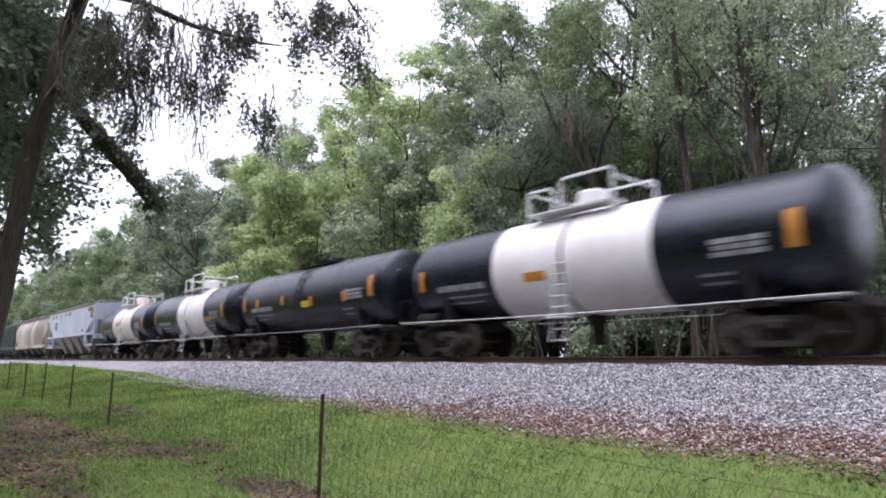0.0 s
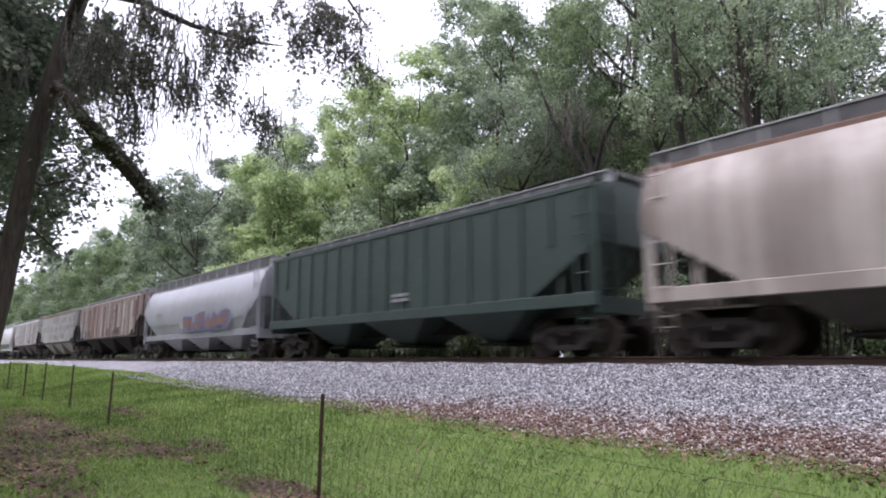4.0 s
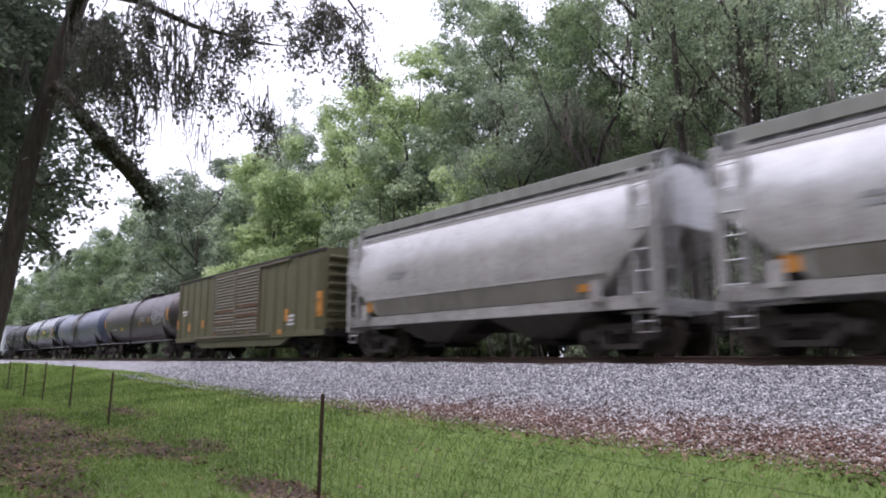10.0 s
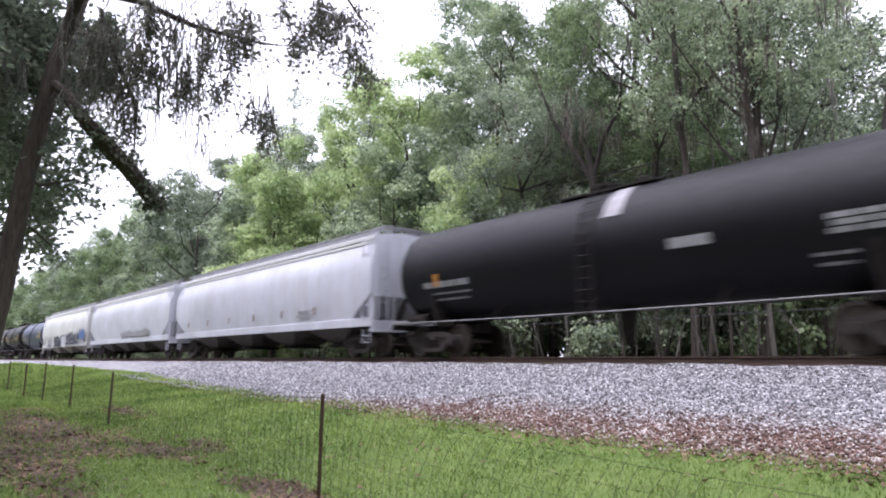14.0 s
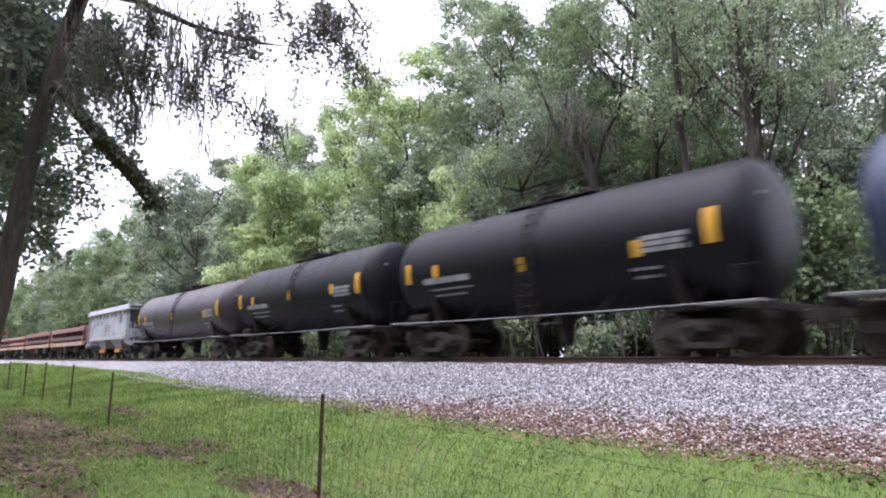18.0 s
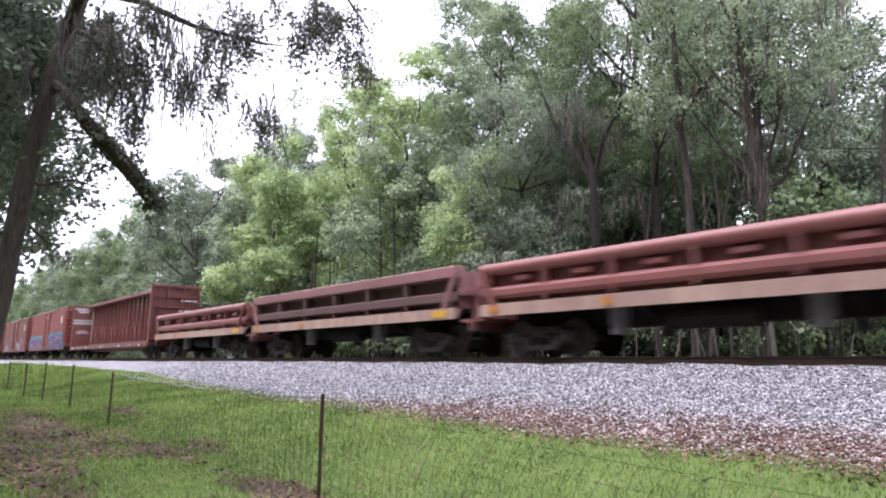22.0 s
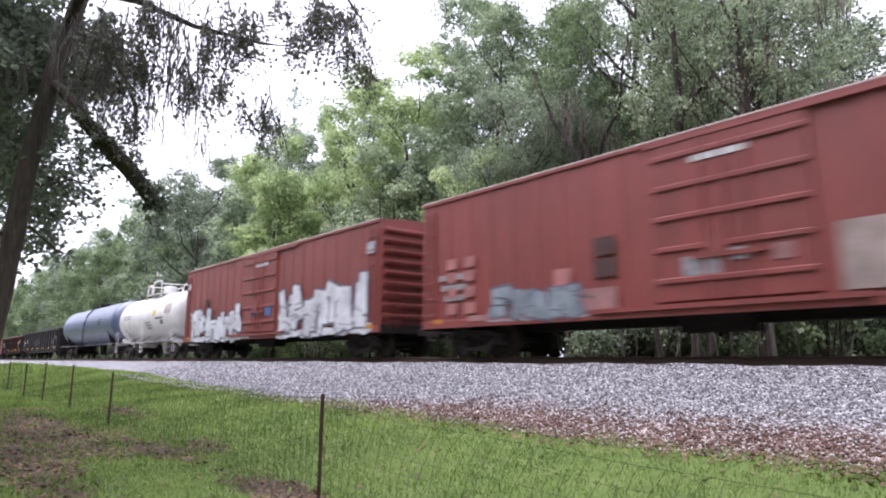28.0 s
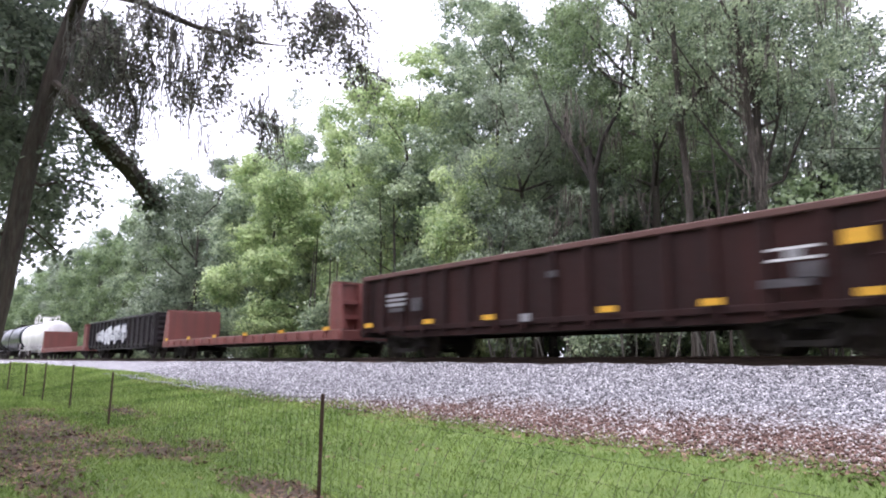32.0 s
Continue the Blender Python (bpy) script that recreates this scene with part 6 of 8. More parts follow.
# ---- open cars ----
def gondola(label, pitch, L, mat, top=2.65, floor=1.05, sill=0.62, half=1.52, ribs=16, rim_mat=None, marks=None):
    car = car_root("gondola_car", label)
    rim_mat = rim_mat or mat
    for y in (-1, 1):
        part("side_wall", Shape().prism([(-L / 2, sill + 0.25), (-L / 2 + 2.6, sill), (L / 2 - 2.6, sill), (L / 2, sill + 0.25), (L / 2, top), (-L / 2, top)], min(y * (half - 0.05), y * (half - 0.09)), max(y * (half - 0.05), y * (half - 0.09))), mat, car)
        part("top_rail", Shape().box(-L / 2, L / 2, min(y * (half - 0.13), y * (half + 0.03)), max(y * (half - 0.13), y * (half + 0.03)), top - 0.03, top + 0.12, 0.02), rim_mat, car)
        part("side_sill", Shape().box(-L / 2 + 0.1, L / 2 - 0.1, min(y * (half - 0.06), y * (half + 0.02)), max(y * (half - 0.06), y * (half + 0.02)), sill + 0.2, sill + 0.34, 0.01), mat, car)
        m = Shape().prism([(-0.08, 0), (-0.055, -0.115), (0.055, -0.115), (0.08, 0)], sill + 0.1, top - 0.02, "z").mesh("side_post", mat)
        for i in range(ribs):
            link("side_post", m, car, m=pose(-L / 2 + 0.3 + i * (L - 0.6) / (ribs - 1), y * (half - 0.05), 0, 0, 0, 0 if y < 0 else 180))
    part("floor", Shape().box(-L / 2, L / 2, -half + 0.1, half - 0.1, floor - 0.1, floor).box(-L / 2 + 0.2, L / 2 - 0.2, -0.35, 0.35, 0.68, floor - 0.1), UNDER, car)
    for sg in (-1, 1):
        e = sg * L / 2
        part("end_wall", Shape().box(min(e, e - sg * 0.06), max(e, e - sg * 0.06), -half + 0.06, half - 0.06, floor - 0.15, top - 0.02), mat, car)
        em = Shape().prism([(0, -0.11), (0.1, -0.05), (0.1, 0.05), (0, 0.11)], -half + 0.1, half - 0.1, "y").mesh("end_rib", mat)
        for i in range(5):
            link("end_rib", em, car, m=pose(e, 0, floor + 0.1 + i * (top - floor - 0.25) / 4, 0, 0, 0 if sg > 0 else 180))
        part("end_rail", Shape().box(min(e + sg * 0.05, e - sg * 0.1), max(e + sg * 0.05, e - sg * 0.1), -half, half, top - 0.02, top + 0.1, 0.015), rim_mat, car)
        for y in (-1, 1):
            link("ladder", ladder_mesh(top - sill - 0.4, 0.4, 0.42, mat), car, m=pose(sg * (L / 2 - 0.35), y * (half + 0.04), sill + 0.25, 0, 0, 0 if y < 0 else 180))
            link("step", MESH_STEP(UNDER), car, m=pose(sg * (L / 2 - 0.35), y * (half - 0.02), sill + 0.25))
        part("end_sill", Shape().box(min(e, e + sg * 0.12), max(e, e + sg * 0.12), -half + 0.05, half - 0.05, 0.68, floor - 0.12, 0.02), UNDER, car)
    if marks:
        marks(car, L, -half - 0.07)
    running_gear(car, L, pitch, pitch - 5.2)
    return car


def bulkhead_flat(label, pitch, L, mat, deck=1.02, top=2.7, marks=None):
    car = car_root("bulkhead_flat_car", label)
    wood = plain("deck_planks", (0.13, 0.10, 0.075), 0.9, vary=0.35)
    pl = Shape().box(-0.15, 0.15, -1.5, 1.5, -0.06, 0.0, 0.01).mesh("deck_plank", wood)
    d = part("deck_frame", Shape().box(-L / 2, L / 2, -1.45, 1.45, deck - 0.14, deck - 0.06).prism([(-L / 2, deck - 0.14), (L / 2, deck - 0.14), (L / 2 - 3, deck - 0.2), (L / 2 - 5, 0.6), (-L / 2 + 5, 0.6), (-L / 2 + 3, deck - 0.2)], -0.4, 0.4), UNDER, car)
    n = int((L - 0.6) / 0.32)
    for i in range(n):
        link("deck_plank", pl, d, m=pose(-L / 2 + 0.5 + i * 0.32, 0, deck))
    for y in (-1, 1):
        part("side_sill", Shape().box(-L / 2, L / 2, min(y * 1.46, y * 1.54), max(y * 1.46, y * 1.54), deck - 0.38, deck - 0.02, 0.015), mat, car)
        m = Shape().box(-0.07, 0.07, -0.07, 0, -0.24, 0.0, 0.01).mesh("stake_pocket", mat)
        for i in range(18):
            link("stake_pocket", m, car, m=pose(-L / 2 + 1.0 + i * (L - 2) / 17, y * 1.54, deck - 0.06, 0, 0, 0 if y < 0 else 180))
    for sg in (-1, 1):
        e = sg * (L / 2 - 0.45)
        b = part("bulkhead", Shape().box(min(e, e - sg * 0.3), max(e, e - sg * 0.3), -1.5, 1.5, deck, top, 0.015), mat, car)
        for y in (-1.42, -0.5, 0.5, 1.42):
            part("bulkhead_post", Shape().prism([(e + sg * 0.02, deck), (e + sg * 0.02, top), (e + sg * 0.25, top), (e + sg * 0.62, deck)], y - 0.06, y + 0.06), mat, b)
        for z in (deck + 0.45, deck + 1.0):
            part("bulkhead_beam", Shape().box(min(e + sg * 0.02, e + sg * 0.2), max(e + sg * 0.02, e + sg * 0.2), -1.46, 1.46, z - 0.08, z + 0.08, 0.01), mat, b)
        part("bulkhead_cap", Shape().box(min(e + sg * 0.12, e - sg * 0.16), max(e + sg * 0.12, e - sg * 0.16), -1.52, 1.52, top, top + 0.07), mat, b)
        part("end_sill", Shape().box(min(e, e + sg * 0.62), max(e, e + sg * 0.62), -1.5, 1.5, deck - 0.4, deck - 0.04, 0.02), mat, car)
        for y in (-1, 1):
            link("step", MESH_STEP(UNDER), car, m=pose(sg * (L / 2 - 0.35), y * 1.46, deck - 0.35))
    if marks:
        marks(car, L, -1.55)
    running_gear(car, L, pitch, pitch - 5.2)
    return car


def centre_beam(label, pitch, L, mat, deck=0.98, top=4.62, marks=None):
    car = car_root("centerbeam_flat_car", label)
    part("deck", Shape().box(-L / 2, L / 2, -1.5, 1.5, deck - 0.1, deck).box(-L / 2, L / 2, -0.3, 0.3, 0.55, deck - 0.1), mat, car)
    for y in (-1, 1):
        part("side_sill", Shape().box(-L / 2, L / 2, min(y * 1.48, y * 1.56), max(y * 1.48, y * 1.56), deck - 0.26, deck + 0.03, 0.015), mat, car)
        m = Shape().box(-0.09, 0.09, -0.06, 0.0, -0.16, 0.0).mesh("winch", mat)
        for i in range(22):
            link("winch", m, car, m=pose(-L / 2 + 0.9 + i * (L - 1.8) / 21, y * 1.56, deck - 0.02, 0, 0, 0 if y < 0 else 180))
    beam = part("centre_beam", Shape().box(-L / 2, L / 2, -0.42, 0.42, top - 0.22, top, 0.02).box(-L / 2, L / 2, -0.1, 0.1, deck, deck + 0.25), mat, car)
    n = 19
    pm = Shape().prism([(-0.17, deck), (0.17, deck), (0.11, top - 0.2), (-0.11, top - 0.2)], -0.06, 0.06, "x")
    pm = pm.mesh("beam_post", mat)
    for i in range(n):
        x = -L / 2 + 1.2 + i * (L - 2.4) / (n - 1)
        link("beam_post", pm, beam, m=pose(x, 0, 0))
        if i < n - 1:
            x2 = x + (L - 2.4) / (n - 1)
            a, b = (x, x2) if i % 2 else (x2, x)
            if i % 3 != 1:
                part("diagonal", Shape().prism([(x2 - 0.14, deck + 0.1), (x2 + 0.02, deck + 0.1), (x + 0.1, deck + 1.75), (x - 0.02, deck + 1.75)], -0.06, 0.0), mat, beam)
    # solid panels near each end
    for sg in (-1, 1):
        e = sg * L / 2
        part("beam_panel", Shape().box(min(e, e - sg * 1.2), max(e, e - sg * 1.2), -0.07, 0.07, deck, top - 0.2), mat, beam)
        b = part("bulkhead", Shape().box(min(e, e - sg * 0.14), max(e, e - sg * 0.14), -1.5, 1.5, deck, top, 0.02), mat, car)
        f = e + sg * 0.01
        for y in (-1.46, -0.5, 0.5, 1.46):
            part("bulkhead_post", Shape().box(min(f, f + sg * 0.16), max(f, f + sg * 0.16), y - 0.06, y + 0.06, deck - 0.1, top, 0.01), mat, b)
        for i in range(6):
            z = deck + 0.25 + i * (top - deck - 0.35) / 5
            part("bulkhead_rail", Shape().box(min(f, f + sg * 0.12), max(f, f + sg * 0.12), -1.42, 1.42, z - 0.06, z + 0.06), mat, b)
        part("end_sill", Shape().box(min(e, e + sg * 0.5), max(e, e + sg * 0.5), -1.4, 1.4, 0.7, deck - 0.05, 0.02), UNDER, car)
        for y in (-1, 1):
            link("ladder", ladder_mesh(top - deck, 0.4, 0.42, mat, "y"), car, m=pose(e + sg * 0.18, y * 1.2, deck, 0, 0, 0 if sg > 0 else 180))
    if marks:
        marks(car, L, -1.56)
    running_gear(car, L, pitch, pitch - 4.6)
    return car


AMBER = plain("amber_reflector", (0.66, 0.36, 0.035), 0.5)


def side_dump(label, pitch, L, mat, tan, high=True, seed=0, low=None):
    """A side-dump car: trough with a deep flanged side, tan floor edge, air cylinders under it."""
    car = car_root("side_dump_car", label)
    top = 2.62 if high else 2.48
    # low: colour of recessed walls and lower flanges, carrying painted shade when high
    low = low or mat
    for y in (-1, 1):
        k = 0.0 if high else 0.06
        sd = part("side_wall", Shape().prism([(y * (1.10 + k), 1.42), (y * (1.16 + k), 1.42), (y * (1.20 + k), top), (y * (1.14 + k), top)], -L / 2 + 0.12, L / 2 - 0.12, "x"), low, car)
        if high:
            part("top_flange", Shape().box(-L / 2, L / 2, min(y * 1.14, y * 1.57), max(y * 1.14, y * 1.57), top - 0.34, top, 0.03), mat, sd)
        else:
            part("top_rail", Shape().tube([(-L / 2, y * 1.40, top - 0.13), (L / 2, y * 1.40, top - 0.13)], 0.17, 12), DUMP_RAIL_LIT, sd, "rounded red top rail with its highlight in the colour", smooth=True)
            for i in range(6):
                x = -L / 2 + 1.4 + i * (L - 2.8) / 5
                part("hinge_block", Shape().box(x - 0.28, x + 0.28, min(y * 1.2, y * 1.42), max(y * 1.2, y * 1.42), 1.98, 2.12, 0.02), DUMP_RAIL_LIT, sd)
        part("mid_flange", Shape().box(-L / 2, L / 2, min(y * 1.14, y * 1.56), max(y * 1.14, y * 1.56), 1.54 if not high else 1.58, 1.86, 0.03 if high else 0.09), low if high else DUMP_RAIL_LIT, sd)
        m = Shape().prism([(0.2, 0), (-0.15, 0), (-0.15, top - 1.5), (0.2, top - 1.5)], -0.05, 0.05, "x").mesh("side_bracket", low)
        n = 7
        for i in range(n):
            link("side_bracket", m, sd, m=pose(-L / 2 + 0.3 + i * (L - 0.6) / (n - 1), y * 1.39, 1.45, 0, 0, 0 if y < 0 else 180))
        part("floor_edge", Shape().prism([(y * 1.30, 1.38), (y * 1.58, 1.40), (y * 1.62, 1.08), (y * 1.50, 1.08)], -L / 2 + 0.05, L / 2 - 0.05, "x"), tan, car, "tan scraped floor edge")
        if y < 0:
            for x, w in ((-L / 2 + 0.6, 0.16), (-L / 6, 0.12), (L / 2 - 0.7, 0.3)):
                part("reflector", Shape().box(x - w, x + w, -1.635, -1.622, 1.14, 1.34), AMBER if x > 0 else REFLECT, car)
    part("trough_floor", Shape().box(-L / 2 + 0.1, L / 2 - 0.1, -1.35, 1.35, 1.3, 1.4), UNDER, car)
    part("frame", Shape().box(-pitch / 2 + 0.7, pitch / 2 - 0.7, -0.35, 0.35, 0.72, 1.25, 0.02), UNDER, car)
    for x in (-L * 0.17, L * 0.17):
        for y in (-0.85, 0.85):
            part("dump_cylinder", Shape().lathe([(0.50, 0.2), (0.95, 0.22), (1.3, 0.24)], 14, "z", (x, y * 1.25, 0)), CYL_GREY, car, smooth=True)
        part("cradle", Shape().prism([(-1.2, 1.28), (1.2, 1.28), (0.4, 0.8), (-0.4, 0.8)], x + 0.5 - 0.08, x + 0.5 + 0.08, "x"), UNDER, car)
    part("air_reservoir", Shape().lathe([(-1.0, 0.24), (1.0, 0.24)], 14, "x", (0, -0.85, 0.82)), UNDER, car)
    for sg in (-1, 1):
        e = sg * L / 2
        b = part("end_wall", Shape().prism([(-1.4, 1.42), (1.4, 1.42), (1.46, top - 0.15), (-1.46, top - 0.15)], min(e, e - sg * 0.08), max(e, e - sg * 0.08), "x"), mat, car)
        for y in (-0.9, 0.0, 0.9):
            part("end_post", Shape().prism([(e, 1.1), (e + sg * 0.3, 1.1), (e + sg * 0.1, top - 0.15), (e, top - 0.15)], y - 0.07, y + 0.07), mat, b)
        part("end_beam", Shape().box(min(e, e + sg * 0.22), max(e, e + sg * 0.22), -1.45, 1.45, 1.75, 1.95, 0.02), mat, b)
        part("arm", Shape().prism([(e - sg * 0.1, 2.4), (e + sg * 0.05, 2.4), (e - sg * 0.55, 1.2), (e - sg * 0.75, 1.2)], -1.60, -1.53), mat, car)
        part("end_platform", Shape().box(min(e, e + sg * 0.5), max(e, e + sg * 0.5), -1.4, 1.4, 0.98, 1.06).box(min(e + sg * 0.35, e + sg * 0.5), max(e + sg * 0.35, e + sg * 0.5), -1.4, 1.4, 0.75, 1.0), mat, car)
        for y in (-1, 1):
            link("step", MESH_STEP(UNDER), car, m=pose(e + sg * 0.25, y * 1.4, 0.85))
    running_gear(car, L, pitch, pitch - 4.4)
    return car


# ---- the train, from its front to its rear ----
BLACK = paint("tank_black", (0.005, 0.0055, 0.009), 0.02, 0.08, 0.30, (0.02, 0.012, 0.01), spec=0.5, dirt_col=(0.009, 0.0085, 0.0095), tint=(0.82, 0.9, 1.0))
BLACK_SHINY = paint("tank_black_shiny", (0.005, 0.006, 0.011), 0.01, 0.05, 0.2, (0.02, 0.012, 0.01), spec=0.9, ior=1.65, dirt_col=(0.009, 0.009, 0.011), tint=(0.8, 0.88, 1.0))
BLACK_DULL = paint("tank_black_dull", (0.007, 0.0066, 0.0095), 0.03, 0.15, 0.46, (0.022, 0.013, 0.01), spec=0.2, dirt_col=(0.013, 0.011, 0.0105))
TANK_WHITE = paint("tank_white", (0.79, 0.775, 0.78), 0.05, 0.22, 0.4, (0.30, 0.2, 0.13), (0.42, 0.36, 0.30))
TANK_CREAM = paint("tank_cream", (0.78, 0.72, 0.66), 0.05, 0.25, 0.4, (0.30, 0.2, 0.13), (0.42, 0.36, 0.30))
TANK_BLUE = paint("tank_blue_grey", (0.062, 0.073, 0.13), 0.1, 0.3, 0.34, spec=0.9, tint=(0.85, 0.9, 1.0), dirt_col=(0.04, 0.035, 0.034))
TANK_SLATE = paint("tank_slate", (0.032, 0.042, 0.085), 0.04, 0.2, 0.42, (0.03, 0.02, 0.018), spec=0.55, tint=(0.75, 0.87, 1.0), dirt_col=(0.02, 0.018, 0.022))
TANK_STEEL = paint("tank_steel_blue", (0.062, 0.092, 0.185), 0.03, 0.2, 0.34, (0.03, 0.02, 0.018), spec=1.0, ior=1.75, dirt_col=(0.018, 0.02, 0.03), tint=(0.92, 0.94, 1.0))
TANK_BROWN = paint("tank_brown", (0.030, 0.022, 0.024), 0.25, 0.45, 0.4, (0.045, 0.028, 0.024), (0.022, 0.016, 0.017), spec=0.95, tint=(1.0, 0.88, 0.9))
TANK_DUSK = paint("tank_dusky", (0.030, 0.021, 0.0255), 0.12, 0.3, 0.42, (0.045, 0.028, 0.025), (0.038, 0.03, 0.03), spec=0.6)
HOP_BLUE = paint("hopper_pale_blue", (0.53, 0.59, 0.70), 0.25, 0.25, 0.4, (0.25, 0.13, 0.07), (0.22, 0.2, 0.18))
HOP_DUST = paint("hopper_dusty_brown", (0.62, 0.56, 0.51), 0.2, 0.4, 0.6, (0.17, 0.11, 0.08), (0.16, 0.12, 0.10), bands=0.85)
HOP_GREEN = paint("hopper_green", (0.036, 0.064, 0.053), 0.08, 0.25, 0.55)
HOP_SILVER = paint("hopper_silver", (0.33, 0.34, 0.365), 0.06, 0.35, 0.35, dirt_col=(0.18, 0.165, 0.16), spec=0.8)
HOP_RUST = paint("hopper_rusty", (0.40, 0.33, 0.30), 0.5, 0.6, 0.65, (0.14, 0.055, 0.034), (0.15, 0.075, 0.055), bands=0.5)
HOP_GREY = paint("hopper_grey", (0.335, 0.325, 0.31), 0.3, 0.45, 0.6, (0.2, 0.11, 0.07), (0.13, 0.12, 0.115), bands=0.35)
HOP_LIGHT = paint("hopper_light_grey", (0.59, 0.56, 0.56), 0.4, 0.75, 0.5, (0.19, 0.14, 0.12), (0.215, 0.19, 0.185), bands=0.35)
HOP_SAND = paint("hopper_sand_grey", (0.44, 0.42, 0.405), 0.08, 0.55, 0.28, (0.24, 0.16, 0.11), (0.24, 0.215, 0.2), spec=1.0, wave=0.7, ior=1.6, tint=(0.85, 0.93, 1.0))
HOP_BELLY = paint("hopper_dirty_belly", (0.275, 0.25, 0.22), 0.2, 0.5, 0.5, (0.17, 0.12, 0.08), (0.12, 0.11, 0.09))
HOP_WHITE = paint("hopper_white", (0.56, 0.58, 0.65), 0.14, 0.25, 0.45, (0.36, 0.22, 0.14), (0.34, 0.31, 0.28))
HOP_CREAM = paint("hopper_off_white", (0.60, 0.605, 0.60), 0.14, 0.25, 0.4, (0.36, 0.24, 0.16), (0.36, 0.33, 0.28))
HOP_ORE = paint("hopper_chalk_blue", (0.46, 0.48, 0.54), 0.3, 0.4, 0.6, (0.16, 0.10, 0.08), (0.2, 0.185, 0.18))
CHORD_RUST = paint("chord_rusty", (0.26, 0.15, 0.11), 0.6, 0.4, 0.7)
BAY_LIGHT = paint("bay_light", (0.34, 0.305, 0.27), 0.3, 0.5, 0.7)
BAY_DIRTY = paint("bay_dirty", (0.095, 0.083, 0.075), 0.25, 0.5, 0.8)
OLIVE = paint("box_olive", (0.122, 0.115, 0.056), 0.28, 0.5, 0.58, (0.14, 0.075, 0.04), (0.07, 0.061, 0.035))
OLIVE_RUST = paint("box_door_rusty", (0.185, 0.165, 0.115), 0.5, 0.5, 0.6, (0.14, 0.07, 0.042), (0.09, 0.068, 0.05))
RED = paint("box_red", (0.265, 0.056, 0.048), 0.2, 0.4, 0.48, (0.12, 0.045, 0.03), (0.125, 0.042, 0.034), spec=0.6)
RED_DARK = paint("box_red_dark", (0.205, 0.052, 0.047), 0.3, 0.5, 0.48, (0.11, 0.045, 0.03), (0.095, 0.038, 0.032), spec=0.6)
OXIDE = paint("oxide_red", (0.215, 0.066, 0.055), 0.3, 0.45, 0.5, (0.12, 0.055, 0.04), (0.10, 0.05, 0.045))
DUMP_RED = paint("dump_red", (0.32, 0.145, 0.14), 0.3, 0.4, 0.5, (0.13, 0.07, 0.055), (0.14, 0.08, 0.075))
# dump red darkened: the shade of the recessed sides put into the colour
DUMP_SHADED = paint("dump_shaded", (0.135, 0.07, 0.064), 0.35, 0.5, 0.65, (0.10, 0.055, 0.045), (0.09, 0.055, 0.05))
DUMP_TAN = paint("dump_tan", (0.43, 0.30, 0.225), 0.5, 0.6, 0.7, (0.24, 0.12, 0.085), (0.22, 0.125, 0.105), bands=0.45)
# oxide red made brighter: the highlight on rail and flange is in the colour
DUMP_RAIL_LIT = paint("dump_rail_red_lit", (0.28, 0.085, 0.075), 0.3, 0.4, 0.45, (0.15, 0.06, 0.045), (0.16, 0.07, 0.06), spec=0.7)
GON_BLACK = paint("gondola_black", (0.023, 0.019, 0.022), 0.25, 0.45, 0.6, (0.05, 0.026, 0.02), (0.035, 0.028, 0.027), spec=0.25)
GON_BROWN = paint("gondola_brown", (0.044, 0.0155, 0.0132), 0.4, 0.7, 0.7, (0.055, 0.02, 0.015), (0.014, 0.0095, 0.0095), spec=0.2, bands=0.5)
RIM_RUST = paint("rim_rust", (0.13, 0.055, 0.045), 0.5, 0.3, 0.7)
TEAL = plain("spray_teal", (0.04, 0.29, 0.32), 0.5, vary=0.3, scale=1.5)
VIOLET = plain("spray_violet", (0.085, 0.06, 0.26), 0.5, vary=0.4, scale=1.2)
INDIGO = plain("spray_indigo", (0.045, 0.04, 0.15), 0.5, vary=0.4, scale=1.2)
PINK = plain("spray_pink", (0.30, 0.075, 0.14), 0.5, vary=0.3, scale=1.2)
APRICOT = plain("spray_apricot", (0.44, 0.26, 0.16), 0.5, vary=0.25)
CHALK = plain("spray_white", (0.56, 0.57, 0.60), 0.55, vary=0.3, scale=1.5)
MIST = plain("spray_grey", (0.30, 0.29, 0.31), 0.55, vary=0.4, scale=1.5)
HOP_HAZE = plain("spray_haze", (0.40, 0.40, 0.43), 0.55, vary=0.25, scale=1.5)
INK = plain("spray_ink", (0.03, 0.035, 0.06), 0.5, vary=0.4)
SLATE_INK = plain("spray_slate", (0.13, 0.12, 0.16), 0.55, vary=0.4)
SPRAY_BLUE = plain("spray_blue", (0.07, 0.14, 0.36), 0.5, vary=0.3)


